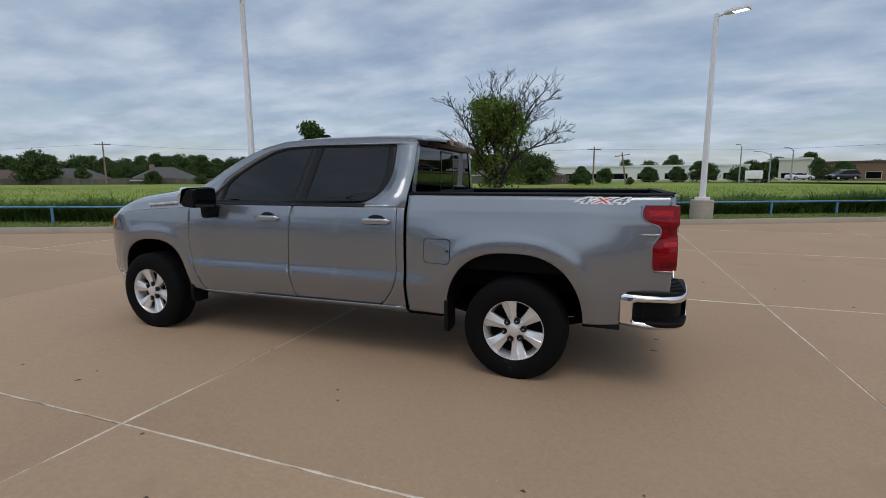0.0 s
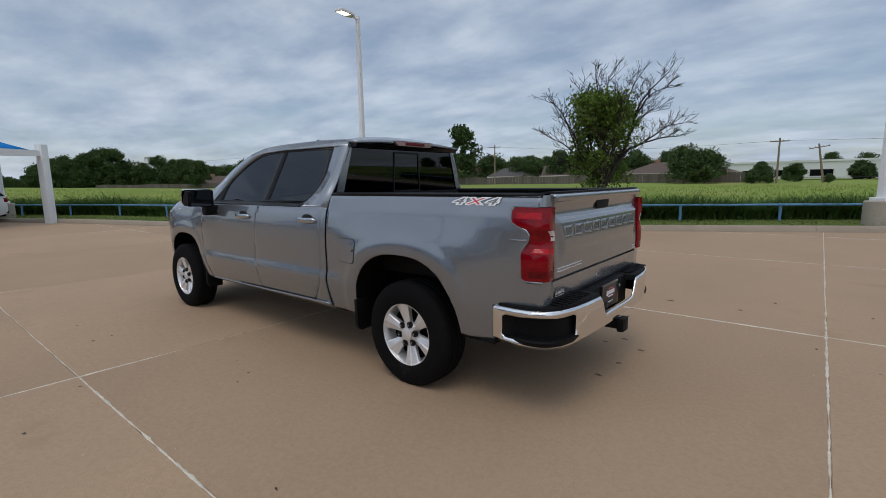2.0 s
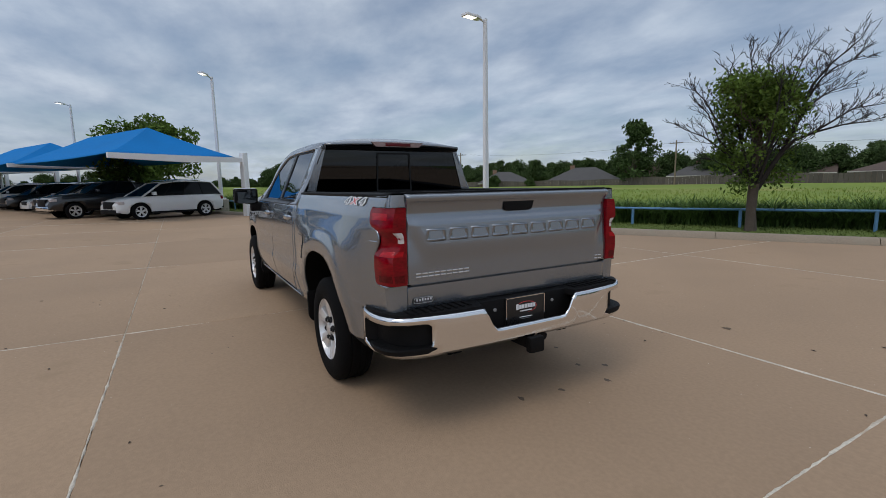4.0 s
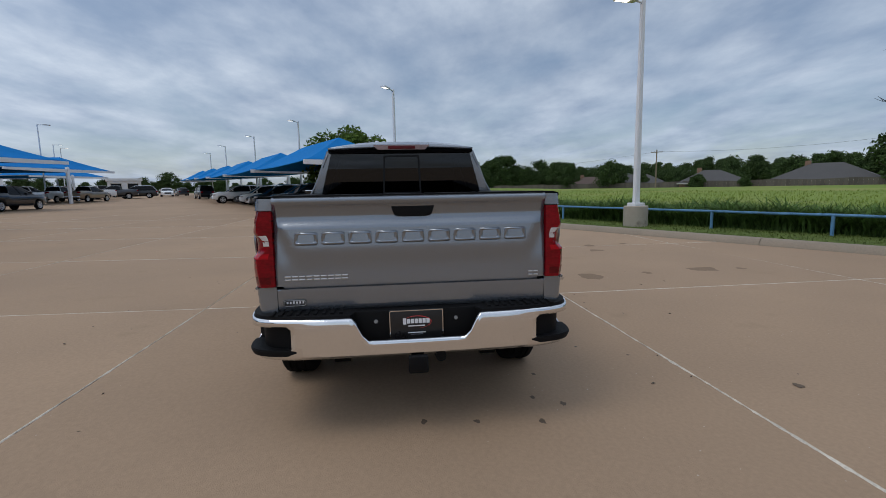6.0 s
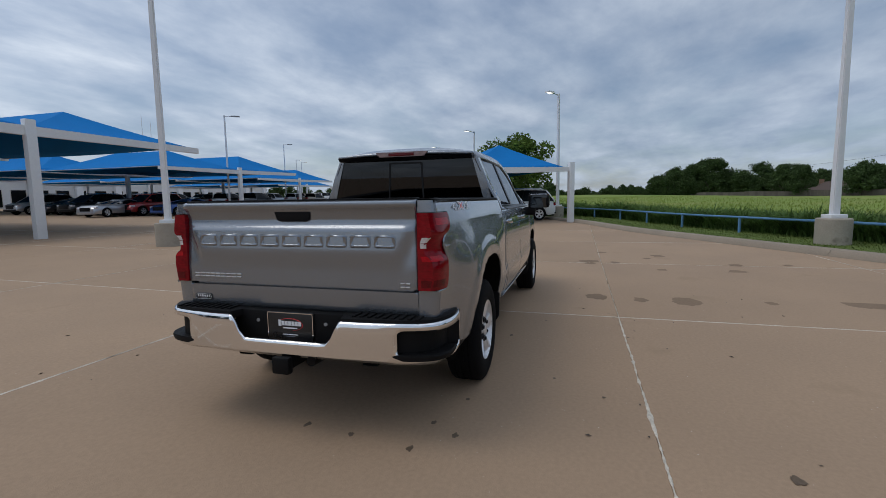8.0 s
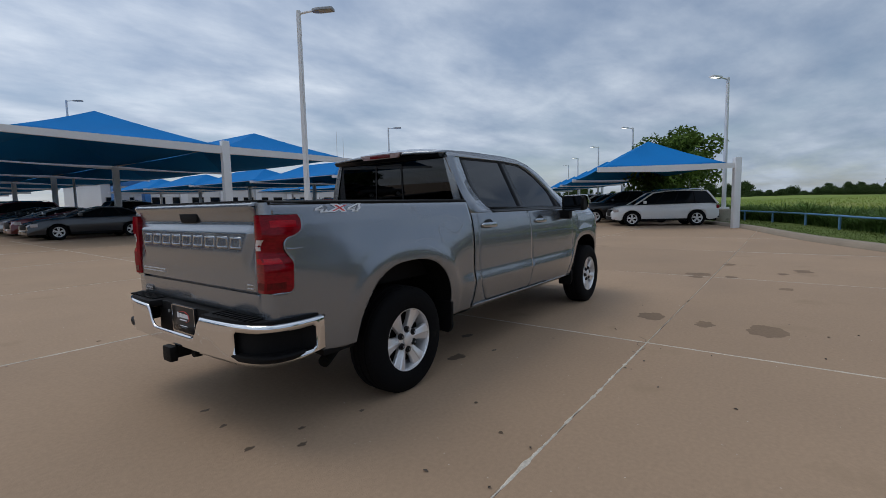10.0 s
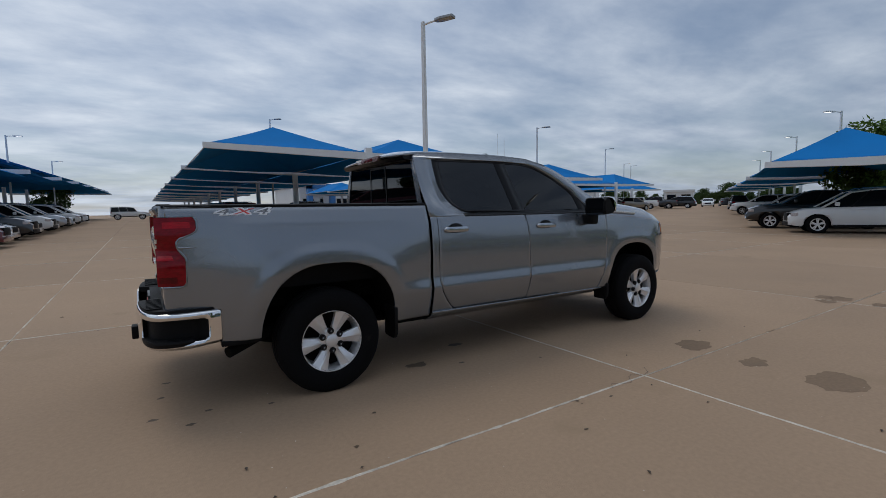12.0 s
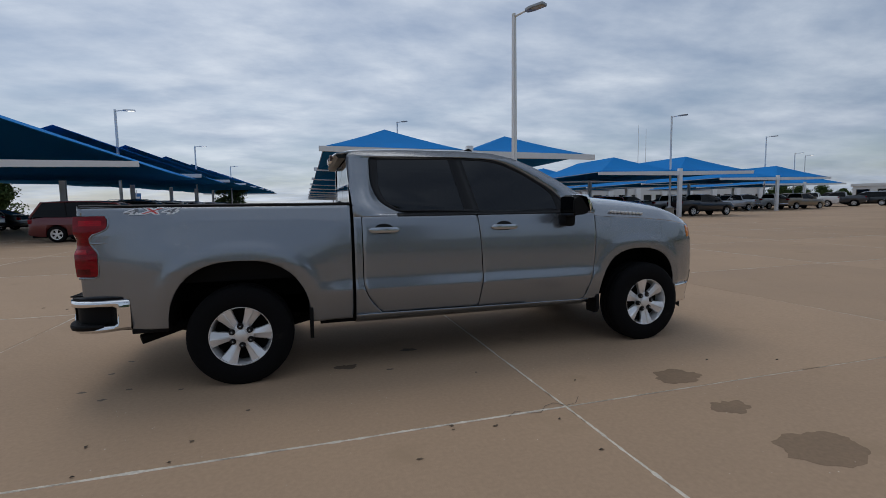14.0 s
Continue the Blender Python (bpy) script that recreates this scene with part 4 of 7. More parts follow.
for (x0, y0), (x1, y1) in zip(line, line[1:]):
    bm = bmesh.new()
    n = int(math.hypot(x1 - x0, y1 - y0) / 0.6)
    d = Vector((x1 - x0, y1 - y0, 0)).normalized()
    for k in range(n):
        t = k / n
        p = Vector((x0 + (x1 - x0) * t, y0 + (y1 - y0) * t, 0.5))
        q = p + d * 0.57
        s = Vector((-d.y, d.x, 0)) * 0.03
        h = Vector((0, 0, (1.75 if x0 < 50 else 1.45) + 0.08 * math.sin(k * 12.9)))
        v = [bm.verts.new(c) for c in (p - s, q - s, q + s, p + s, p - s + h, q - s + h, q + s + h, p + s + h)]
        for f in ((0, 1, 5, 4), (1, 2, 6, 5), (2, 3, 7, 6), (3, 0, 4, 7), (4, 5, 6, 7)):
            bm.faces.new([v[i] for i in f])
    ob = part("fence_boards", bm, TIMBER, timber, smooth=False)
    ob["kind"] = "stuff"


def utility_pole(x, y, top, turn, lean=0.0, arms=1):
    pole = thing("utility_pole", "brown timber utility pole with a crossarm", "utility pole", pose(x, y, 0.4, 0, lean, turn), group="utility poles")
    part("pole", tube(bmesh.new(), [(0, 0, -0.5), (0, 0, top)], [0.16, 0.11], 9), POLE_WOOD, pole)
    for k in range(arms):
        arm = part("crossarm", box(bmesh.new(), (-1.15, -0.06, top - 0.55 - 0.9 * k), (1.15, 0.06, top - 0.42 - 0.9 * k), 0.01), POLE_WOOD, pole)
        for s in (-1.05, -0.45, 0.45, 1.05):
            part("insulator", lathe(bmesh.new(), [(0, 0.16), (0.04, 0.15), (0.05, 0.05), (0.03, 0)], 7, "z", (s, 0, top - 0.42 - 0.9 * k)), GREY_STEEL, arm)
    return pole


POLES = [(2.73, -78.7, 6.9, 12), (49.5, -77.4, 8.7, 20), (84, -53, 8.3, 40), (143, -33, 8.0, 60), (-52, -82, 7.5, 5), (-2.5, -79, 5.9, 10)]
for k, (x, y, top, turn) in enumerate(POLES):
    utility_pole(x, y, top - 0.4, turn, 9 if k == 5 else 0, 1)
for a, b in (((-52, -82, 7.2), (2.73, -78.7, 6.5)), ((2.73, -78.7, 6.5), (49.5, -77.4, 8.3)), ((49.5, -77.4, 8.3), (84, -53, 7.9)), ((84, -53, 7.9), (143, -33, 7.6))):
    bm = bmesh.new()
    a, b = Vector(a), Vector(b)
    tube(bm, [a.lerp(b, t / 10) - Vector((0, 0, 0.9 * math.sin(math.pi * t / 10))) for t in range(11)], 0.018, 4)
    solid("power_line", bm, BLACK, "thin black overhead wire between utility poles", "cable", "overhead wires")


def long_building(name, x, y, turn, length, depth, height, wall, label, bays=10, z=0.6, band=None, glass_h=(0.9, 2.6)):
    b = thing(name, label, "building", pose(x, y, z, 0, 0, turn))
    L = length / 2
    part("wall", box(bmesh.new(), (-L, -depth, -0.5), (L, 0, height)), wall, b)
    part("roof_edge", box(bmesh.new(), (-L - 0.3, -depth - 0.3, height), (L + 0.3, 0.3, height + 0.5)), band or WHITE_METAL, b)
    for k in range(bays):
        wx = -L + length * (k + 0.5) / bays
        win = part("window", box(bmesh.new(), (wx - length / bays * 0.34, -0.02, glass_h[0] - 0.1), (wx + length / bays * 0.34, 0.06, glass_h[1] + 0.1)), SIDING, b)
        part("pane", box(bmesh.new(), (wx - length / bays * 0.31, 0.05, glass_h[0]), (wx + length / bays * 0.31, 0.075, glass_h[1])), CAR_GLASS, win)
    return b


long_building("warehouse", -6, -155, -5, 62, 18, 4.6, WHITE_METAL, "long low white metal warehouse", 8)
long_building("shop_row", -78, -150, -28, 60, 16, 5.2, SHOP_BROWN, "brown shop row with a pale roof edge", 12, band=SHINGLE_BROWN)
long_building("fuel_station", -64, -112, -25, 14, 8, 3.4, SHOP_BROWN, "brown fuel station shop", 4, band=SIGN_WHITE)
long_building("white_house", -47, -150, -20, 7, 7, 6.0, SIDING, "pale two-storey building among trees", 2, glass_h=(1.0, 2.4))
# the dealer's hall behind the canopies
hall = long_building("showroom", 78, 98, 180, 100, 22, 6.2, WHITE_METAL, "long white showroom with tall windows and white piers", 26, glass_h=(0.5, 3.6))
for k in range(12):
    part("pier", box(bmesh.new(), (-49 + 8.4 * k, 0.0, -0.3), (-47.6 + 8.4 * k, 0.7, 5.4), 0.03), WHITE_STEEL, hall)
bm = bmesh.new()
rows = []
for k in range(13):
    a = math.pi * k / 12
    rows.append([(14 - 9 * math.cos(a), -0.5, 6.2 + 3.0 * math.sin(a)), (14 - 9 * math.cos(a), 1.4, 6.2 + 3.0 * math.sin(a))])
grid_faces(bm, rows)
bm.faces.new([bm.verts.new(rw[1]) for rw in rows])
part("entrance_arch", bm, WHITE_METAL, hall, "curved white entrance roof")
portal = thing("entrance_portal", "bright blue entrance portal of the showroom", "portal", pose(32, 95.5, 0.7))
for lo, hi in (((-3, -0.8, 0), (-2, 0.8, 6.5)), ((2, -0.8, 0), (3, 0.8, 6.5)), ((-3, -0.8, 5.5), (3, 0.8, 6.6))):
    part("portal_panel", box(bmesh.new(), lo, hi, 0.03), SIGN_BLUE, portal)
long_building("pale_shed", 103, 56, 118, 6, 8, 3.2, WHITE_METAL, "small white shed at the end of the aisle", 2, z=1.2)

# road with traffic lights far off
bm = bmesh.new()
grid_faces(bm, [[(x, -96 - 0.28 * (x + 40), 1.16), (x, -111 - 0.28 * (x + 40), 1.22)] for x in (-220, -120, -60, -20, 10)])
solid("road", bm, ASPHALT, "grey asphalt road beyond the meadow", "road", kind="structure")


def mast(x, y, z, top, reach, turn, lights=0, label="grey steel street light mast with a long arm", name="street_light"):
    m = thing(name, label, "street light", pose(x, y, z, 0, 0, turn), group="masts by the road")
    part("pole", tube(bmesh.new(), [(0, 0, 0), (0, 0, top)], [0.14, 0.09], 9), GREY_STEEL, m)
    arm = part("arm", tube(bmesh.new(), [(0, 0, top - 0.3), (reach * 0.5, 0, top + 0.25), (reach, 0, top + 0.4)], [0.07, 0.05, 0.04], 7), GREY_STEEL, m)
    if not lights:
        part("lamp_head", box(bmesh.new(), (reach - 0.1, -0.14, top + 0.33), (reach + 0.6, 0.14, top + 0.46), 0.03), GREY_STEEL, arm)
    for k in range(lights):
        sg = part("signal", box(bmesh.new(), (reach * (0.4 + 0.28 * k) - 0.2, -0.15, top - 0.7), (reach * (0.4 + 0.28 * k) + 0.2, 0.15, top + 0.55), 0.03), BLACK, arm, "black traffic signal head")
        part("signal_lens", lathe(bmesh.new(), [(0, 0.16), (0.12, 0.16), (0.12, 0.14)], 10, "y", (reach * (0.4 + 0.28 * k), 0, top + 0.3)), SIGN_RED, sg)
    return m


mast(-26, -92, 0.6, 5.2, 2.0, 0)
mast(-29.5, -93, 0.6, 5.8, 0.8, 0)
mast(-46.5, -84, 0.6, 6.8, -3.4, 10)
mast(-47.2, -84, 0.6, 5.6, -18, 10, 3, "grey signal mast with traffic lights over the road", "signal_mast")
mast(-21.5, -92, 0.6, 6.5, 0.3, 0)
mast(-60, -95, 0.6, 7.0, 2.5, 0)
mast(-66, -92, 0.6, 6.5, 2.5, 180)
sign = thing("fuel_sign", "tall white fuel price sign with yellow and red panels", "sign", pose(-57.5, -92, 0.6, 0, 0, -30))
part("board", box(bmesh.new(), (-1.6, -0.2, 1.6), (1.6, 0.2, 7.4), 0.03), SIGN_WHITE, sign)
part("emblem", lathe(bmesh.new(), [(0, 0.24), (0.95, 0.24), (0.95, 0.2)], 18, "y", (0, 0, 6.2)), SIGN_YELLOW, sign)
for z in (4.3, 3.3):
    part("price_bar", box(bmesh.new(), (-1.2, 0.2, z - 0.3), (1.2, 0.23, z + 0.3)), SIGN_RED, sign)
for s in (-1.2, 1.2):
    part("leg", box(bmesh.new(), (s - 0.12, -0.12, -0.2), (s + 0.12, 0.12, 1.6)), GREY_STEEL, sign)
small = thing("roadside_sign", "small white board on two posts by the road", "sign", pose(-21.8, -84, 0.6, 0, 0, -10))
part("board", box(bmesh.new(), (-1.2, -0.06, 0.9), (1.2, 0.06, 2.2), 0.02), SIGN_WHITE, small)
for s in (-0.9, 0.9):
    part("leg", box(bmesh.new(), (s - 0.05, -0.05, -0.2), (s + 0.05, 0.05, 0.9)), GREY_STEEL, small)
for x, y in ((-30, 96), (-24, 34.5)):
    post = thing("blue_sign", "small blue sign on a white pole", "sign", pose(x, y, 0.6, 0, 0, 5))
    part("pole", tube(bmesh.new(), [(0, 0, 0), (0, 0, 5.2)], 0.06, 8), WHITE_STEEL, post)
    part("board", box(bmesh.new(), (-0.7, -0.05, 3.0), (0.7, 0.05, 4.6), 0.02), SIGN_BLUE, post)
    part("stripe", box(bmesh.new(), (-0.55, -0.06, 3.6), (0.55, -0.045, 3.95)), SIGN_WHITE, post)
for x, y, h in ((95, 111, 25), (98.5, 112, 24)):
    bm = tube(bmesh.new(), [(x, y, 0), (x, y, h)], [0.16, 0.06], 6)
    solid("radio_mast", bm, WHITE_STEEL, "thin pale radio mast far behind the lot", "mast")

# ---- the pickup truck: x runs to its nose, the rear axle stands at x = 0 ----
truck = thing("pickup_truck", "grey metallic crew cab pickup truck parked on the concrete", "truck")

SMOOTH = [(0.38, .925), (0.46, .950), (0.55, .970), (0.70, .989), (0.82, .997), (0.92, .999), (1.00, .994), (1.06, .9855), (1.12, .9765), (1.18, .968), (1.24, .960), (1.276, .955), (1.284, .952), (1.40, .910), (1.5, .88)]
SIDE = [(0.38, .905), (0.46, .946), (0.52, .966), (0.60, .987), (0.66, .999), (0.685, 1.004), (0.70, 1.004), (0.725, 1.0), (0.775, .990), (0.80, .9885), (0.85, .9885), (0.92, .990), (1.00, .9905),
        (1.08, .988), (1.14, .983), (1.22, .972), (1.272, .959), (1.284, .954), (1.40, .912), (1.5, .88)]
REAR = [(0.45, .875), (0.77, .90), (1.0, .918), (1.2, .915), (1.40, .888)]
FRONT = [(0.40, .90), (0.60, .945), (0.80, .965), (1.0, .968), (1.12, .955), (1.25, .935), (1.4, .91)]
RX, RT, FX, FT = 0.515, 0.978, 0.452, 0.930
RC, FC = 0.02, 3.675


def arch(x, c, half, top, base):
    u = abs(x - c) / half
    return base + (top - base) * (1 - u ** 2.6) ** (1 / 2.2) if u < 1 else base


def flare(x, z, c, half, top, k=1.0):
    """How far the body swells round a wheel opening."""
    ux, uz = (x - c) / half, max(0.0, z - 0.45) / (top - 0.45)
    rr = (abs(ux) ** 2.4 + uz ** 2.4) ** (1 / 2.4)
    return k * (ease(1.30, 1.16, rr) * 0.011 - ease(1.16, 0.98, rr) * 0.006)


def side_y(x, z):
    k = ease(0.80, 0.45, x)
    y = curve_at(SIDE, z) * (1 - k) + curve_at(SMOOTH, z) * k
    k = ease(-0.42, -1.12, x)
    y = y * (1 - k) + curve_at(REAR, z) * k
    # hips of the bed
    y += 0.020 * ease(0.98, 0.35, x) * ease(-0.85, -0.35, x) * ease(0.5, 0.8, z) * ease(1.28, 1.05, z)
    k = ease(2.95, 3.5, x)
    y = y * (1 - k) + curve_at(FRONT, z) * k
    y += flare(x, z, RC, RX, RT) + flare(x, z, FC, FX, FT, 0.6)
    if x > 3.95:
        y -= 0.145 * ((x - 3.95) / 0.5) ** 2
    return y


def both(build, name, mat, label="", parent=None, thick=0.0, angle=32):
    """The same part on the left (+1) and the right (-1) side."""
    made = []
    for side in (1, -1):
        bm = build(side)
        ob = part(name, bm, mat, parent or truck, label, angle=angle)
        if thick:
            mod = ob.modifiers.new("thick", "SOLIDIFY")
            mod.thickness, mod.offset = thick, -1
        made.append(ob)
    return made


def panel(xs, zs, xlo, xhi, zlo, zhi, surf=side_y):
    def build(side):
        rows = []
        for z in zs:
            row = []
            for x in xs:
                q = min(max(x, xlo(z)), xhi(z))
                h = min(max(z, zlo(q)), zhi(q))
                row.append((q, side * surf(q, h), h))
            rows.append(row)
        bm = grid_faces(bmesh.new(), rows)
        bmesh.ops.dissolve_degenerate(bm, dist=1e-4, edges=bm.edges)
        return bm
    return build


def span(a, b, n):
    return [a + (b - a) * k / n for k in range(n + 1)]


ZS = [0.38, 0.44, 0.47, 0.50, 0.53, 0.57, 0.61, 0.65, 0.67, 0.685, 0.70, 0.715, 0.73, 0.745, 0.76, 0.775, 0.79, 0.81, 0.85, 0.89, 0.92, 0.95, 0.98, 1.01, 1.04, 1.07, 1.10, 1.13,
      1.16, 1.19, 1.22, 1.24, 1.255, 1.268, 1.28, 1.292, 1.31, 1.33, 1.36, 1.395]


def arch_xs(c, half):
    return sorted({round(c + s * half * (1 - (k / 16) ** 2.2), 4) for k in range(17) for s in (-1, 1)})


# bed sides, notched for the tail lamps
LAMP_EDGE = [(0.897, -0.940), (0.915, -0.925), (1.055, -0.922), (1.075, -0.928), (1.125, -0.962), (1.145, -0.970), (1.175, -0.970), (1.195, -0.955), (1.225, -0.885), (1.24, -0.862), (1.26, -0.853), (1.305, -0.853), (1.33, -0.868)]
TAIL = [(0.5, -1.022), (0.893, -1.020)] + [(z - 0.0001 * (k == 0), x + 0.005) for k, (z, x) in enumerate(LAMP_EDGE)] + [(1.335, -0.85), (1.3351, -1.020), (1.4, -1.020)]
bed_zs = sorted(set(ZS + [0.893, 0.8969] + [z for z, _ in LAMP_EDGE] + [1.335, 1.3351, 1.21]))
bed_xs = sorted(set([-0.7341, -0.734] + span(-1.06, -0.5, 22) + arch_xs(RC, RX) + span(0.54, 0.862, 12)))
both(panel(bed_xs, bed_zs, lambda z: curve_at(TAIL, z), lambda z: 0.862,
           lambda x: max(arch(x, RC, RX, RT, 0.455), 0.725 if x < -0.73405 else 0.49 if x < -0.45 else 0.45), lambda x: 1.395), "bed_side", TRUCK_GREY, thick=0.012)


# doors, cab corners, wings
def door_rear_edge(z):
    return 0.957 if z > 0.78 else 0.957 + 0.16 * ((0.78 - z) / 0.30) ** 2


def b_line(z):
    return curve_at([(0.45, 1.962), (0.52, 1.972), (0.74, 2.004), (1.0, 1.992), (1.32, 1.965)], z)


def f_line(z):
    return curve_at([(0.45, 3.035), (0.52, 3.075), (0.68, 3.124), (0.85, 3.150), (1.05, 3.164), (1.35, 3.155)], z)


BELT = 1.292


def sill(x):
    return 0.488 - 0.012 * (x - 0.9)


rear_doors = both(panel(span(0.95, 2.01, 26), ZS, door_rear_edge, lambda z: b_line(z) - 0.004, sill, lambda x: BELT), "rear_door", TRUCK_GREY, thick=0.014)
front_doors = both(panel(span(1.96, 3.17, 30), ZS, lambda z: b_line(z) + 0.004, lambda z: f_line(z) - 0.004, sill, lambda x: BELT), "front_door", TRUCK_GREY, thick=0.014)
both(panel(span(0.888, 1.13, 12), ZS, lambda z: 0.888, lambda z: door_rear_edge(z) - 0.007, lambda x: 0.452, lambda x: BELT), "cab_corner", TRUCK_GREY, thick=0.012)


def wing_top(x):
    return curve_at([(3.1, 1.262), (3.3, 1.245), (3.7, 1.225), (4.05, 1.19), (4.25, 1.155), (4.45, 1.10)], x)


def nose_x(z):
    return curve_at([(0.40, 4.42), (0.53, 4.43), (0.66, 4.44), (0.95, 4.405), (1.12, 4.345), (1.2, 4.30)], z)


wing_xs = sorted(set(span(3.03, 3.22, 8) + arch_xs(FC, FX) + span(4.13, 4.45, 14)))
both(panel(wing_xs, ZS, lambda z: f_line(z) + 0.004, nose_x, lambda x: max(arch(x, FC, FX, FT, 0.46), 0.455 if x < 3.6 else 0.535), wing_top), "front_wing", TRUCK_GREY, thick=0.012)
# sill under the doors
both(panel(span(0.888, 3.10, 20), [0.385, 0.40, 0.43, 0.46, 0.484], lambda z: 0.888, lambda z: 3.10, lambda x: 0.0, lambda x: sill(x) - 0.007,
           lambda x, z: curve_at([(0.38, .80), (0.42, .900), (0.455, .952), (0.475, .970), (0.484, .973)], z)), "sill_panel", TRUCK_GREY, thick=0.012)


# ---- cab above the belt ----
def cab_y(x, z):
    h = max(0.0, z - BELT)
    # behind the rear pane the shoulder runs up without a ledge
    k = ease(1.30, 1.02, x)
    y = 0.952 - 0.045 * (ease(0, 0.03, h) * (1 - k) + ease(-0.02, 0.30, h) * k) - 0.30 * h - 0.20 * h * h
    return y - 0.055 * ease(2.5, 3.25, x) * ease(0.0, 0.25, h)


CAB_OUT = rounded([(0.888, BELT), (0.884, 1.45), (0.862, 1.66), (0.862, 1.80), (0.93, 1.838), (1.30, 1.850), (1.90, 1.850), (2.20, 1.836), (2.42, 1.79), (2.62, 1.715), (2.86, 1.600),
                   (3.06, 1.485), (3.20, 1.395), (3.235, 1.345), (3.158, BELT)], [0, 0.05, 0.05, 0.03, 0.06, 0.1, 0.1, 0.1, 0.1, 0.1, 0.1, 0.1, 0.03, 0.02, 0], 4)
DLO = rounded([(1.052, 1.788), (1.80, 1.797), (2.17, 1.787), (2.31, 1.757), (2.50, 1.672), (2.77, 1.517), (2.985, 1.305), (1.95, 1.310), (1.27, 1.318), (1.115, 1.405), (1.045, 1.55)],
              [0.03, 0, 0.08, 0.06, 0.05, 0.05, 0.01, 0, 0.08, 0.06, 0.08], 5)
REAR_PANE = rounded([(1.128, 1.768), (1.775, 1.776), (1.872, 1.334), (1.295, 1.338), (1.165, 1.415), (1.118, 1.54)], [0.015, 0.01, 0.01, 0.07, 0.05, 0.07], 4)
FRONT_PANE = rounded([(1.905, 1.774), (2.165, 1.765), (2.30, 1.735), (2.48, 1.655), (2.70, 1.527), (2.765, 1.470), (2.80, 1.325), (2.012, 1.328)], [0.01, 0.08, 0.06, 0.05, 0.05, 0.02, 0.01, 0.01], 4)


def flush(outlines, inset):
    return lambda side: holed(bmesh.new(), outlines, lambda x, z: (x, side * (cab_y(x, z) - inset), z))


both(flush([CAB_OUT, DLO], 0.0), "cab_frame", TRUCK_GREY, thick=0.02, angle=25)
both(flush([DLO, REAR_PANE, FRONT_PANE], 0.008), "window_surround", GLOSS_BLACK, "black window surround and pillar trim", thick=0.012)
both(flush([REAR_PANE], 0.013), "rear_side_window", GLASS, "dark tinted side glass")
both(flush([FRONT_PANE], 0.013), "front_side_window", GLASS, "tinted side glass")


def belt_strip(side):
    rows = [[(x, side * (cab_y(x, z) + 0.005), z) for x in span(1.255, 3.03, 30)] for z in (1.2935, 1.300, 1.306, 1.313)]
    return grid_faces(bmesh.new(), rows)


both(belt_strip, "belt_moulding", GLOSS_BLACK, "black moulding under the side windows", thick=0.006)


def roof_edge(x):
    return curve_at([(0.79, 1.818), (0.93, 1.836), (1.30, 1.849), (1.90, 1.849), (2.20, 1.835), (2.42, 1.789), (2.46, 1.775)], x)


rows = []
for x in span(0.79, 2.44, 28):
    row = []
    for v in span(-1, 1, 20):
        half = cab_y(x, roof_edge(x)) + 0.002
        back = 0.03 * (1 - v * v) if x < 0.8 else 0
        crown = 0.052 * (1 - abs(v) ** 2.6) * ease(0.70, 0.95, x)
        row.append((x - back + (0.05 * (1 - v * v) * ease(2.2, 2.44, x)), half * v, roof_edge(x) + crown))
    rows.append(row)
bm = grid_faces(bmesh.new(), rows)
ob = part("roof", bm, TRUCK_GREY, truck, angle=40)
mod = ob.modifiers.new("thick", "SOLIDIFY")
mod.thickness, mod.offset = 0.022, -1
bm = prism(bmesh.new(), rounded([(2.14, 1.895), (2.20, 1.955), (2.25, 1.955), (2.30, 1.885)], 0.02, 3), -0.022, 0.022, "y", 0.008)
part("roof_antenna", bm, BLACK, truck, "black shark fin antenna")


def back_x(z):
    return curve_at([(1.29, 0.882), (1.40, 0.870), (1.80, 0.866)], z)


BACK_OUT = [(-0.905, BELT), (0.905, BELT), (0.862, 1.40), (0.80, 1.60), (0.713, 1.80), (-0.713, 1.80), (-0.80, 1.60), (-0.862, 1.40)]
BACK_PANE = rounded([(-0.790, 1.375), (0.790, 1.375), (0.672, 1.785), (-0.672, 1.785)], 0.03, 4)
SLIDER = rounded([(-0.19, 1.40), (0.19, 1.40), (0.175, 1.755), (-0.175, 1.755)], 0.012, 3)
SLIDER_IN = rounded([(-0.172, 1.415), (0.172, 1.415), (0.158, 1.74), (-0.158, 1.74)], 0.012, 3)
part("cab_back", holed(bmesh.new(), [BACK_OUT, BACK_PANE], lambda y, z: (back_x(z) - 0.004, y, z)), TRUCK_GREY, truck)
rear_glass = part("rear_window", holed(bmesh.new(), [BACK_PANE], lambda y, z: (back_x(z) + 0.004, y, z)), GLASS, truck, "dark tinted rear window")
part("slider_frame", holed(bmesh.new(), [SLIDER, SLIDER_IN], lambda y, z: (back_x(z) - 0.002, y, z)), GLOSS_BLACK, rear_glass, "black frame of the sliding pane")
bm = prism(bmesh.new(), [(0.775, 1.802), (0.80, 1.774), (0.86, 1.774), (0.86, 1.815)], -0.69, 0.69, "y")
part("roof_spoiler", bm, GLOSS_BLACK, truck, "dark underside of the roof lip")
bm = prism(bmesh.new(), rounded([(-0.272, 1.842), (-0.225, 1.797), (0.225, 1.797), (0.272, 1.842)], 0.012, 3), 0.752, 0.80, "x", 0.004)
brake = part("high_brake_lamp", bm, PALE_LENS, truck, "pale cargo lamps with a red centre")
bm = box(bmesh.new(), (0.746, -0.13, 1.805), (0.756, 0.13, 1.832), 0.003)
part("lens", bm, DARK_RED, brake)

# windscreen and its pillars
rows = []
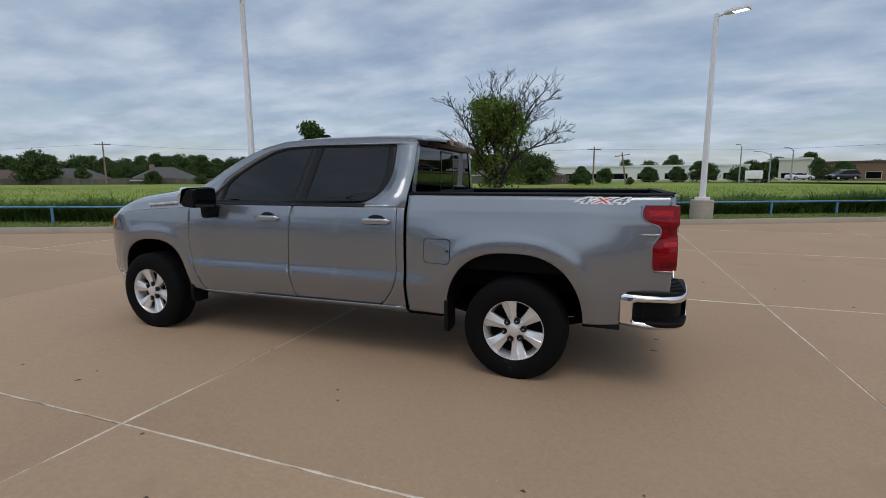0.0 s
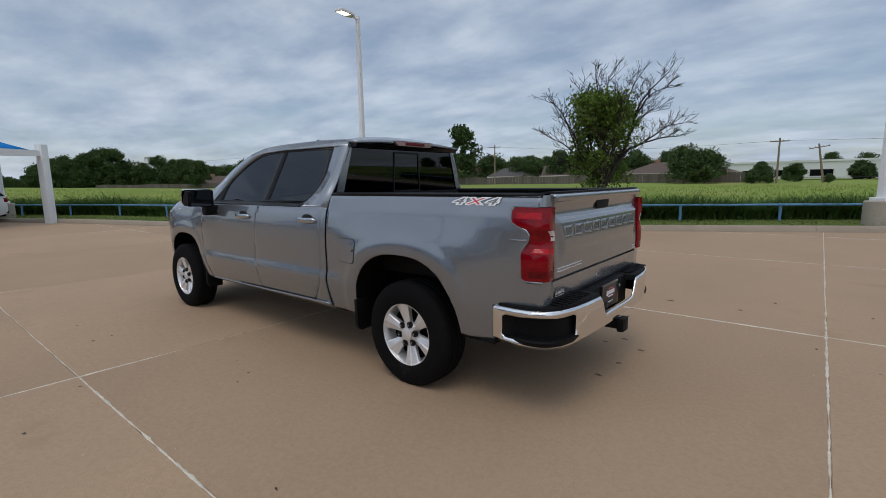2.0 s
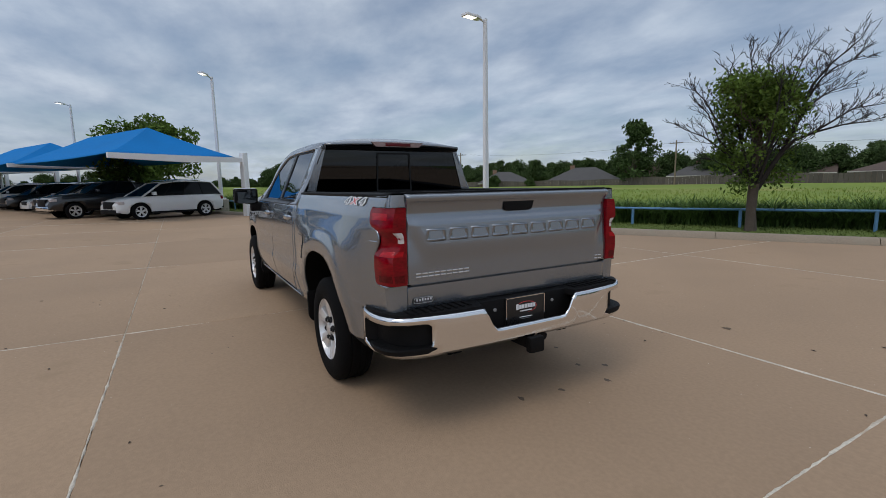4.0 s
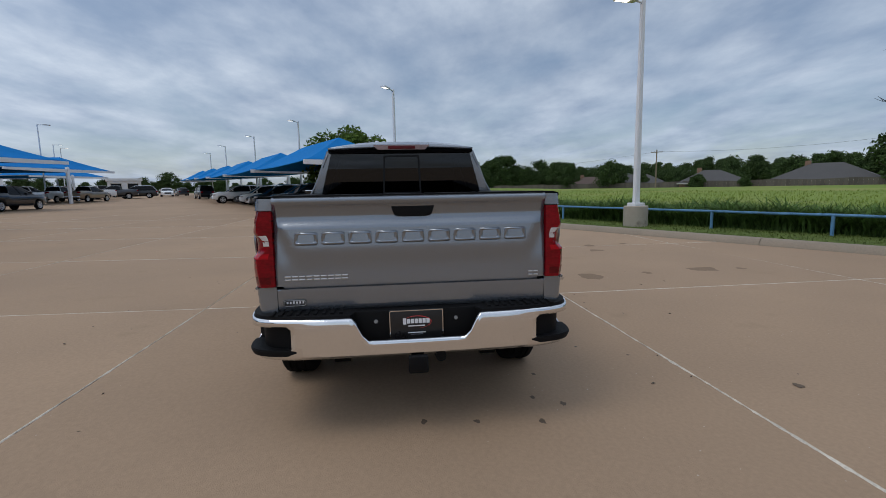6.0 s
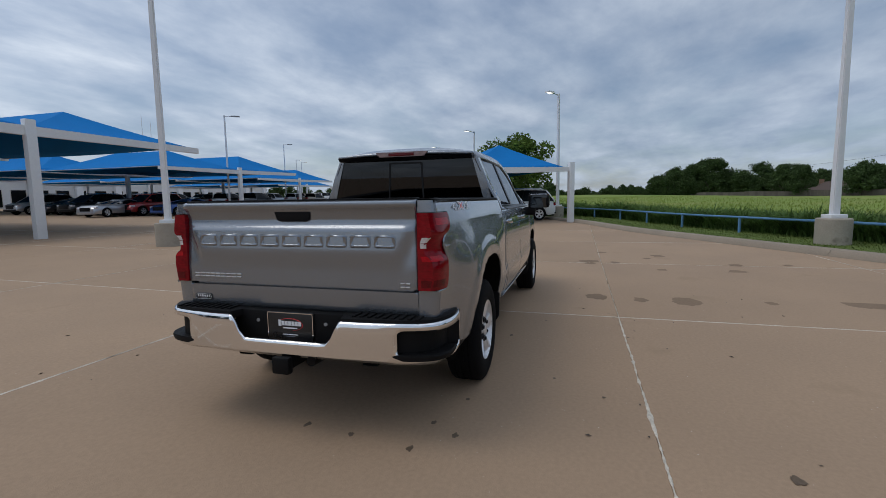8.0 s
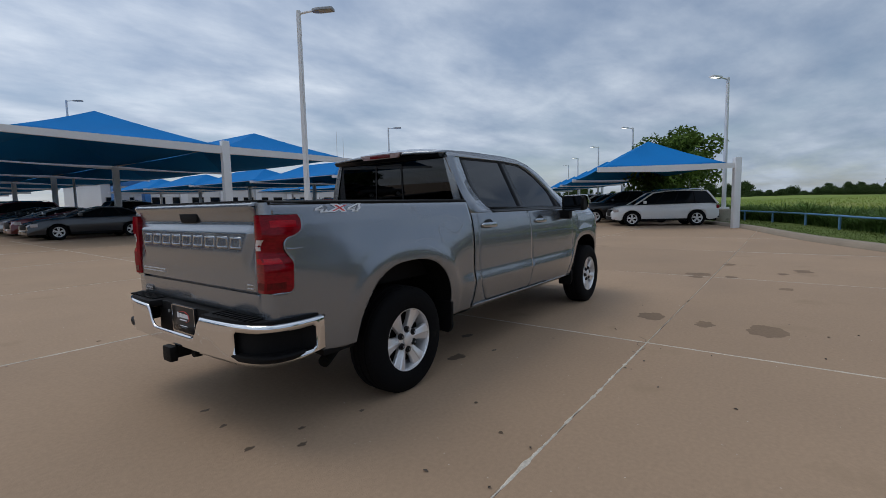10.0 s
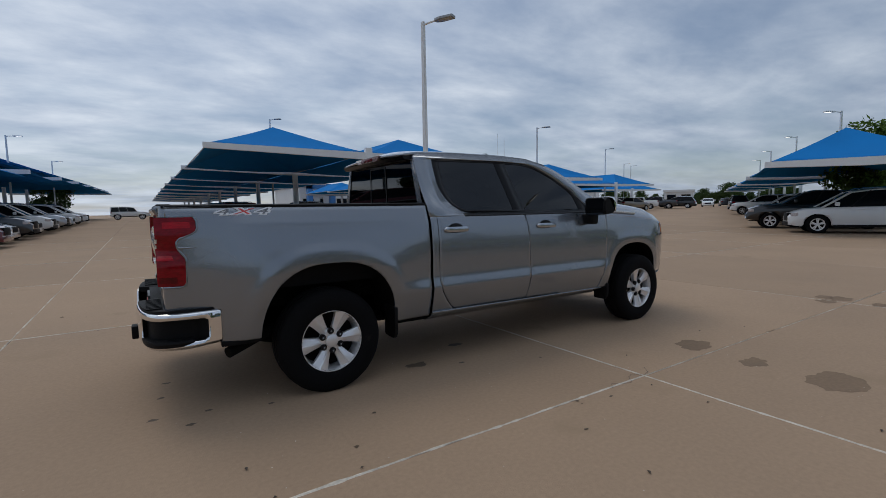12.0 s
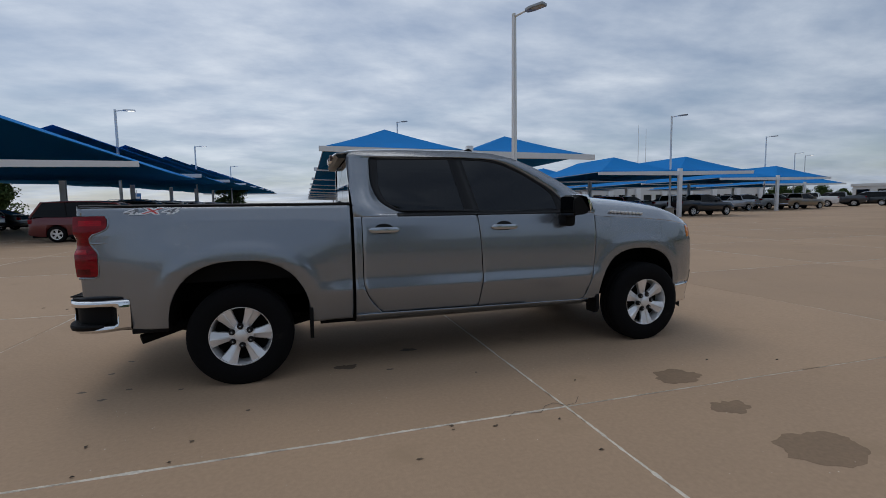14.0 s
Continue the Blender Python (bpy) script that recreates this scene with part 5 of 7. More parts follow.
for t in span(0, 1, 10):
    row = []
    for v in span(-1, 1, 14):
        x = 2.44 + (3.235 - 2.44) * t + (0.05 + 0.13 * t) * (1 - v * v)
        z = 1.782 - (1.782 - 1.352) * (t ** 1.12) + 0.052 * (1 - abs(v) ** 2.6) * (1 - t) + 0.03 * (1 - v * v) * t
        row.append((x, v * (cab_y(2.44, 1.78) * (1 - t) + 0.835 * t), z))
    rows.append(row)
part("windscreen", grid_faces(bmesh.new(), rows), SCREEN, truck, "clear raked windscreen")

# bonnet
rows = []
for x in span(3.16, 4.40, 26):
    edge = wing_top(x) + 0.004
    lift = curve_at([(3.16, 0.205), (3.6, 0.185), (4.0, 0.165), (4.2, 0.125), (4.33, 0.07), (4.40, 0.02)], x)
    row = []
    for v in span(-1, 1, 28):
        y = v * (side_y(x, edge) - 0.001)
        bulge = 0.012 * ease(0.62, 0.5, abs(v)) * ease(4.3, 4.0, x)
        row.append((x + (0.0 if x < 3.5 else 0.19 * (1 - v * v) * ease(3.5, 4.4, x)) + (0.14 * (1 - v * v) if x < 3.3 else 0) * ease(3.3, 3.16, x), y, edge + lift * (1 - abs(v) ** 5.0) ** 0.62 + bulge))
    rows.append(row)
part("bonnet", grid_faces(bmesh.new(), rows), TRUCK_GREY, truck, angle=40)
bm = box(bmesh.new(), (3.05, -0.80, 1.30), (3.36, 0.80, 1.345), 0.01)
part("cowl", bm, BLACK, truck)


# nose: grille panel, bumper, lamps
def nose_panel(z0, z1, out, n=6):
    rows = []
    for z in span(z0, z1, n):
        e = nose_x(z)
        rows.append([(e - 0.01 + out + 0.185 * (1 - v * v), v * (side_y(e, z) - 0.004), z) for v in span(-1, 1, 20)])
    return grid_faces(bmesh.new(), rows)


part("grille", nose_panel(0.66, 1.115, 0.0), BLACK, truck, "black grille")
for z0, z1 in ((0.86, 0.90), (1.07, 1.115)):
    part("grille_bar", nose_panel(z0, z1, 0.012, 2), CHROME, truck, "chrome grille bar")
part("front_bumper", nose_panel(0.34, 0.655, 0.02), CHROME, truck, "chrome front bumper")
part("air_dam", nose_panel(0.25, 0.335, -0.05, 3), BLACK, truck)
both(panel(span(4.15, 4.45, 8), [0.33, 0.36, 0.40, 0.44, 0.47, 0.50, 0.528], lambda z: 4.17 + 0.25 * (0.53 - z), nose_x, lambda x: 0.33, lambda x: 0.528, lambda x, z: side_y(x, z) + 0.004),
     "front_bumper_end", CHROME, "chrome bumper end", thick=0.012)
both(panel(span(4.24, 4.36, 6), [1.02, 1.05, 1.08, 1.11, 1.135], lambda z: 4.285 + 0.25 * (1.135 - z), lambda z: nose_x(z), lambda x: 1.0, lambda x: wing_top(x) - 0.006, lambda x, z: side_y(x, z) + 0.004),
     "headlamp", AMBER, "amber side marker of the headlamp", thick=0.008)

# ---- bed inside, tailgate ----
both(lambda s: box(bmesh.new(), (-1.03, min(s * .76, s * .79), 0.80), (0.86, max(s * .76, s * .79), 1.39)), "bed_inner_wall", BLACK)
part("bed_floor", box(bmesh.new(), (-1.02, -0.78, 0.80), (0.86, 0.78, 0.83)), BLACK, truck)
part("bed_bulkhead", box(bmesh.new(), (0.82, -0.80, 0.80), (0.862, 0.80, 1.40), 0.006), BLACK, truck)


def rail(side):
    bm = bmesh.new()
    rows = []
    for x in span(-1.035, 0.862, 16):
        o = side_y(x, 1.39)
        rows.append([(x, side * o * 1.001, 1.388), (x, side * (o - 0.004), 1.404), (x, side * (o - 0.03), 1.412), (x, side * 0.80, 1.412), (x, side * 0.755, 1.402), (x, side * 0.755, 1.36)])
    return grid_faces(bm, rows)


both(rail, "bed_rail_cap", BLACK, "black plastic bed rail cap", thick=0.004)


def gate_x(y, z):
    x = curve_at([(0.745, -1.052), (0.86, -1.060), (0.878, -1.060), (0.882, -1.030), (0.892, -1.030), (0.897, -1.066), (1.0, -1.066), (1.26, -1.046), (1.30, -1.042), (1.345, -1.058), (1.375, -1.082), (1.392, -1.080), (1.405, -1.06)], z)
    half = 0.690 + 0.065 * ease(1.05, 1.26, z)
    m = ease(half + 0.03, half - 0.02, abs(y)) * ease(0.985, 1.12, z) * ease(1.272, 1.232, z)
    return x - 0.022 * m


gate_zs = sorted(set(span(0.745, 0.87, 4) + [0.878, 0.882, 0.892, 0.897] + span(0.92, 1.04, 5) + span(1.05, 1.28, 24) + span(1.29, 1.392, 10) + [1.405]))
rows = [[(gate_x(y, z), y, z) for y in span(-0.793, 0.793, 64)] for z in gate_zs]
rows.append([(-0.99, y, 1.407) for y in span(-0.793, 0.793, 64)])
bm = grid_faces(bmesh.new(), rows)
gate = part("tailgate", bm, TRUCK_GREY, truck, "grey tailgate with a pressed centre panel", angle=50)
mod = gate.modifiers.new("thick", "SOLIDIFY")
mod.thickness, mod.offset = 0.03, -1
part("tailgate_inner", box(bmesh.new(), (-1.02, -0.79, 0.78), (-0.985, 0.79, 1.40)), BLACK, gate)
part("tailgate_cap", box(bmesh.new(), (-1.055, -0.79, 1.405), (-0.98, 0.79, 1.416), 0.004), BLACK, gate, "black cap on the tailgate")
bm = prism(bmesh.new(), rounded([(-0.130, 1.352), (0.130, 1.352), (0.110, 1.292), (0.085, 1.283), (-0.085, 1.283), (-0.110, 1.292)], 0.012, 3), -1.058, -1.02, "x", 0.004)
part("tailgate_handle", bm, BLACK, gate, "black tailgate latch handle")
# pressed blocks across the panel
for k in range(9):
    y0 = 0.680 - k * (1.372 / 9)
    y1 = y0 - 0.132
    bm = bmesh.new()
    outer = rounded([(y0, 1.132), (y1, 1.132), (y1, 1.208), (y0, 1.208)], 0.016, 3)
    inner = rounded([(y0 - 0.022, 1.147), (y1 + 0.022, 1.147), (y1 + 0.022, 1.193), (y0 - 0.022, 1.193)], 0.010, 3)
    holed(bm, [outer, inner], lambda y, z: (gate_x(y, z) - 0.0005, y, z))
    ob = part("pressed_block", bm, TRUCK_GREY, gate)
    mod = ob.modifiers.new("thick", "SOLIDIFY")
    mod.thickness, mod.offset = 0.0011, 1
for k in range(9):
    y0 = 0.745 - k * 0.0405
    for z0, z1 in ((0.931, 0.9375), (0.9495, 0.956)):
        part("badge_block", box(bmesh.new(), (-1.071, y0 - 0.033, z0), (-1.064, y0, z1), 0.0015), ALLOY, gate, "thin silver badge bar" if k == 0 else "")
for y0 in (-0.692, -0.724):
    for z0, z1 in ((0.908, 0.914), (0.929, 0.935)):
        part("trim_badge", box(bmesh.new(), (-1.071, y0 - 0.026, z0), (-1.064, y0, z1), 0.0015), ALLOY, gate)
# oval sticker with a thin pale rim and bars
bm = prism(bmesh.new(), rounded([(0.632, 0.776), (0.764, 0.776), (0.764, 0.816), (0.632, 0.816)], 0.02, 6), -1.0625, -1.05, "x")
sticker = part("dealer_sticker", bm, PLATE, gate, "small black oval sticker")
rim_out = rounded([(0.635, 0.779), (0.761, 0.779), (0.761, 0.813), (0.635, 0.813)], 0.0165, 6)
rim_in = rounded([(0.637, 0.781), (0.759, 0.781), (0.759, 0.811), (0.637, 0.811)], 0.0148, 6)
part("sticker_rim", holed(bmesh.new(), [rim_out, rim_in], lambda y, z: (-1.0632, y, z)), DECAL_WHITE, sticker)
for k in range(6):
    y0 = 0.646 + 0.0178 * k
    part("lettering_bar", box(bmesh.new(), (-1.0638, y0, 0.793), (-1.0605, y0 + 0.009, 0.806 if k % 3 else 0.808)), DECAL_WHITE, sticker)
part("lettering_bar", box(bmesh.new(), (-1.0638, 0.670, 0.785), (-1.0605, 0.726, 0.788)), DECAL_GREY, sticker)


# ---- tail lamps ----
def lamp_y(z, t, x):
    """Half width of the lens: t runs 0 at its rear corner to 1 at its front edge; drawn in at the waist."""
    waist = 0.019 * ease(1.06, 1.11, z) * ease(1.22, 1.16, z)
    bulge = 0.006 * math.sin(math.pi * min(1.0, max(0.0, (z - 1.16) / 0.17))) + 0.006 * math.sin(math.pi * min(1.0, max(0.0, (z - 0.90) / 0.21)))
    return side_y(x, z) + 0.006 + bulge * (1 - t) - waist * (1 + 1.3 * (1 - t)) - 0.040 * (1 - t) ** 3.2


def tail_lamp(side):
    """A lens wrapped round the corner: an outline in side view drawn from the tailgate out to the body's skin."""
    bm = bmesh.new()
    xs = span(-1.072, -0.838, 12)
    rows = []
    front = LAMP_EDGE
    zs = sorted(set([z for z, _ in front] + [0.95, 1.0, 1.1, 1.21, 1.28]))
    for z in zs:
        f = curve_at(front, z)
        row = [(-1.040, side * 0.796, z), (-1.070, side * 0.799, z), (-1.076, side * 0.812, z)]
        for k in range(9):
            x = -1.078 + (f + 1.078) * k / 8
            row.append((x, side * lamp_y(z, k / 8, x), z))
        row.append((f + 0.004, side * (side_y(f, z) - 0.03), z))
        rows.append(row)
    grid_faces(bm, rows)
    for row in (rows[0], rows[-1]):
        bm.faces.new([bm.verts.new(p) for p in row])
    bmesh.ops.remove_doubles(bm, verts=bm.verts, dist=1e-4)
    return bm


lamps = both(tail_lamp, "tail_lamp", RED_LENS, "red wraparound tail lamp lens", angle=40)
def lens_patch(side, a0, a1, z0, z1, out=0.002):
    """A patch on the lens: a runs 0 to 1 over its rear face and 1 to 2 round to its front edge."""
    rows = []
    for z in span(z0, z1, 6):
        f = curve_at(LAMP_EDGE, z)
        row = []
        for a in span(a0, a1, 8):
            e = lamp_y(z, 0.0, -1.078)
            if a < 1:
                row.append((-1.0775 - out, side * (0.803 + (e - 0.803) * a), z))
            else:
                t = a - 1
                x = -1.078 + (f + 1.078) * t
                row.append((x - out * (1 - t), side * (lamp_y(z, t, x) + out), z))
        rows.append(row)
    return grid_faces(bmesh.new(), rows)


for ob, s in zip(lamps, (1, -1)):
    for name, mat, a0, a1, z0, z1, label in (("reverse_lens", CLEAR_LENS, 0.42, 1.08, 1.134, 1.160, "clear reversing lens"), ("reverse_lens", CLEAR_LENS, 0.42, 1.10, 1.163, 1.194, "clear reversing lens"),
                                             ("upper_reflector", BRIGHT_RED, 1.20, 1.86, 1.262, 1.300, "bright red reflector"), ("lower_band", BRIGHT_RED, 0.30, 1.60, 1.060, 1.090, "bright red reflector"),
                                             ("lower_reflector", DARK_RED, 0.22, 1.70, 0.915, 0.955, "dark red reflector")):
        part(name, lens_patch(s, a0, a1, z0, z1, 0.0016), mat, ob, label)


def lamp_rim(side):
    line = [(-1.05, 0.889), (-0.95, 0.889), (-0.925, 0.90)] + [(x + 0.008, z) for z, x in LAMP_EDGE[2:]]
    return tube(bmesh.new(), [(x, side * (side_y(x, z) - 0.003), z) for x, z in line], 0.0085, 8)


both(lamp_rim, "lamp_surround", TRUCK_GREY, angle=60)
both(lambda s: tube(bmesh.new(), [(x, s * (side_y(x, z) - 0.002), z) for x, z in ((-0.955, 1.137), (-0.91, 1.135), (-0.83, 1.140))], [0.010, 0.007, 0.001], 8), "lamp_shelf", TRUCK_GREY, angle=60)


def bed_corner(z0, z1):
    def build(side):
        rows = []
        for z in span(z0, z1, 4):
            o = side_y(-1.03, z)
            rows.append([(-1.016, side * o, z), (-1.032, side * (o - 0.004), z), (-1.044, side * (o - 0.013), z), (-1.050, side * (o - 0.026), z), (-1.053, side * 0.797, z), (-1.02, side * 0.797, z)])
        rows.append([(-0.97, side * 0.84, z1 + 0.001)] * 6)
        return grid_faces(bmesh.new(), rows)
    return build


both(bed_corner(0.70, 0.891), "bed_corner", TRUCK_GREY, angle=50)
both(bed_corner(1.333, 1.400), "bed_corner_top", TRUCK_GREY, angle=50)

# ---- rear bumper ----
PATH_PLAN = [(-0.735, .952), (-0.765, .960), (-0.785, .965), (-0.815, .969), (-0.90, .974), (-0.985, .966), (-1.06, .940), (-1.115, .895), (-1.15, .83), (-1.172, .75), (-1.185, .68), (-1.20, .55), (-1.207, .40),
             (-1.209, .365), (-1.211, .275), (-1.213, .14), (-1.214, 0.0)]


def smooth_line(pts, n=3):
    """More points on a soft curve through the given ones."""
    out = []
    for k in range(len(pts) - 1):
        a, b, c, d = (Vector(pts[min(max(k + j, 0), len(pts) - 1)]) for j in (-1, 0, 1, 2))
        for j in range(n):
            t = j / n
            out.append(tuple(b + (c - a) * 0.5 * t + (a * 2 - b * 5 + c * 4 - d) * 0.5 * t * t + (b * 3 - a - c * 3 + d) * 0.5 * t ** 3))
    return out + [tuple(pts[-1])]


PATH_PLAN = smooth_line(PATH_PLAN)
plan = PATH_PLAN + [(x, -y) for x, y in PATH_PLAN[-2::-1]]


def bumper_rows():
    rows = []
    for x, y in plan:
        a = abs(y)
        top = 0.727 - 0.135 * ease(0.372, 0.275, a)
        bot = 0.492 + 0.012 * ease(-0.95, -0.75, x)
        hole_hi, hole_lo = 0.684, 0.540
        mid = 0.615
        k = ease(0.66, 0.76, a) * ease(-0.79, -0.84, x)
        fit = 0.62 + 0.38 * min(1.0, max(0.0, k * 2 - 0.5))
        hi, lo = mid + (hole_hi - mid) * fit, mid + (hole_lo - mid) * fit
        k2 = ease(0.52, 0.72, a)
        n = (Vector((x + 0.9, y)).normalized() * k2 + Vector((-1, 0)) * (1 - k2)).normalized()
        rows.append((x, y, [bot - 0.0, bot + 0.02, lo, hi, min(top - 0.02, 10), top], n, k > 0.25))
    return rows


bm = bmesh.new()
cols = []
for x, y, zs, n, hole in bumper_rows():
    top = zs[5]
    if top < 0.71:
        zs = [zs[0], zs[1], zs[1] + (top - zs[1]) * 0.3, zs[1] + (top - zs[1]) * 0.6, top - 0.015, top]
    off = [-0.02, 0.0, 0.0, 0.0, 0.0, -0.008]
    cols.append(([bm.verts.new((x + n.x * o, y + n.y * o, z)) for z, o in zip(zs, off)], hole))
for (a, ha), (b, hb) in zip(cols, cols[1:]):
    for k in range(5):
        if k == 2 and (ha and hb):
            continue
        bm.faces.new((a[k], a[k + 1], b[k + 1], b[k]))
bumper = part("rear_bumper", bm, CHROME, truck, "chrome step bumper", angle=30)
mod = bumper.modifiers.new("thick", "SOLIDIFY")
mod.thickness, mod.offset = 0.012, -1


for s in (1, -1):
    cells = [c for c in bumper_rows() if c[4] and c[1] * s > 0]
    rows = []
    for k, (x, y, zs, n, _) in enumerate(cells):
        deep = 0.065 * min(1.0, min(k, len(cells) - 1 - k) / 2)
        p = [(x - n.x * 0.002, y - n.y * 0.002), (x - n.x * deep, y - n.y * deep)]
        rows.append([(*p[0], zs[3]), (*p[1], zs[3] + 0.004), (*p[1], zs[2] - 0.004), (*p[0], zs[2])])
    part("step_pocket", grid_faces(bmesh.new(), rows), BLACK, bumper, "black corner step pocket")
    pts = [(x, s * y) for x, y in PATH_PLAN[12:31]]
    bm = bmesh.new()
    rows = []
    for k, (x, y) in enumerate(pts):
        n = Vector((x + 0.9, y)).normalized()
        o = 0.022 * math.sin(math.pi * (k + 0.5) / len(pts))
        rows.append([(x - n.x * 0.09, y - n.y * 0.09, 0.552), (x + n.x * (o - 0.006), y + n.y * (o - 0.006), 0.552), (x + n.x * o, y + n.y * o, 0.540), (x + n.x * (o - 0.01), y + n.y * (o - 0.01), 0.515), (x - n.x * 0.09, y - n.y * 0.09, 0.510)])
    part("corner_step", grid_faces(bm, rows), BLACK, bumper, "ribbed black corner step")
    # step pad on top
    outline = [(-0.98, s * 0.30), (-1.195, s * 0.375), (-1.185, s * 0.55), (-1.170, s * 0.68), (-1.135, s * 0.83), (-1.10, s * 0.885), (-1.045, s * 0.925), (-0.98, s * 0.950), (-0.88, s * 0.957), (-0.80, s * 0.952), (-0.74, s * 0.935), (-0.74, s * 0.88), (-0.9, s * 0.88), (-1.0, s * 0.86)]
    pad = part("step_pad", prism(bmesh.new(), outline, 0.70, 0.744, "z", 0.006), BLACK, bumper, "black ribbed step pad")
    for k in range(9):
        y0 = s * (0.42 + 0.048 * k)
        part("tread_rib", box(bmesh.new(), (-1.15, min(y0, y0 + s * .022), 0.743), (-1.06, max(y0, y0 + s * .022), 0.753), 0.003), BLACK, pad)
part("plate_recess", box(bmesh.new(), (-1.12, -0.40, 0.53), (-0.98, 0.40, 0.742), 0.008), BLACK, bumper, "black centre recess")
bm = box(bmesh.new(), (-1.135, -0.158, 0.553), (-1.118, 0.158, 0.741), 0.004)
plate = part("licence_plate", bm, PLATE, bumper, "black dealer plate in a chrome frame")
frame_out = rounded([(-0.157, 0.554), (0.157, 0.554), (0.157, 0.741), (-0.157, 0.741)], 0.012, 3)
frame_in = rounded([(-0.1525, 0.566), (0.1525, 0.566), (0.1525, 0.7365), (-0.1525, 0.7365)], 0.008, 3)
ob = part("plate_frame", holed(bmesh.new(), [frame_out, frame_in], lambda y, z: (-1.137, y, z)), CHROME, plate, "thin chrome plate frame")
for k in range(7):
    y0 = 0.079 - 0.0228 * k
    low = 0.657 if k == 0 else 0.662
    part("lettering_bar", box(bmesh.new(), (-1.1385, y0 - 0.0185, low), (-1.134, y0, 0.688 + 0.006 * (k == 0))), DECAL_WHITE, plate)
for z0, z1, w, mt in ((0.643, 0.650, 0.048, DECAL_WHITE), (0.604, 0.609, 0.052, DECAL_WHITE), (0.594, 0.597, 0.035, DECAL_GREY)):
    part("lettering_bar", box(bmesh.new(), (-1.1385, -w, z0), (-1.134, w, z1), 0.001), mt, plate)
bm = tube(bmesh.new(), [(-1.1365, 0.086 * math.cos(a), 0.668 + 0.037 * math.sin(a)) for a in (0.3 + 4.2 * k / 20 for k in range(21))], [0.0004 + 0.0022 * math.sin(math.pi * k / 20) for k in range(21)], 5)
part("swoosh", bm, DECAL_RED, plate, "thin red swoosh on the plate")
part("plate_lip", box(bmesh.new(), (-1.142, -0.158, 0.540), (-1.128, 0.158, 0.552), 0.003), CHROME, plate)
part("hitch_receiver", box(bmesh.new(), (-1.235, -0.036, 0.415), (-0.85, 0.036, 0.487), 0.006), BLACK, truck, "black square hitch receiver")
part("hitch_collar", box(bmesh.new(), (-1.255, -0.056, 0.400), (-1.205, 0.056, 0.500), 0.012), BLACK, truck)
part("trailer_socket", lathe(bmesh.new(), [(0, -1.15), (0.03, -1.15), (0.033, -1.12), (0.033, -1.0), (0, -1.0)], 14, "x", (0, -0.14, 0.455)), BLACK, truck)
for s in (1, -1):
    part("bolt_head", lathe(bmesh.new(), [(0, -1.127), (0.011, -1.126), (0.011, -1.11), (0, -1.11)], 8, "x", (0, s * 0.235, 0.68)), GREY_STEEL, bumper)


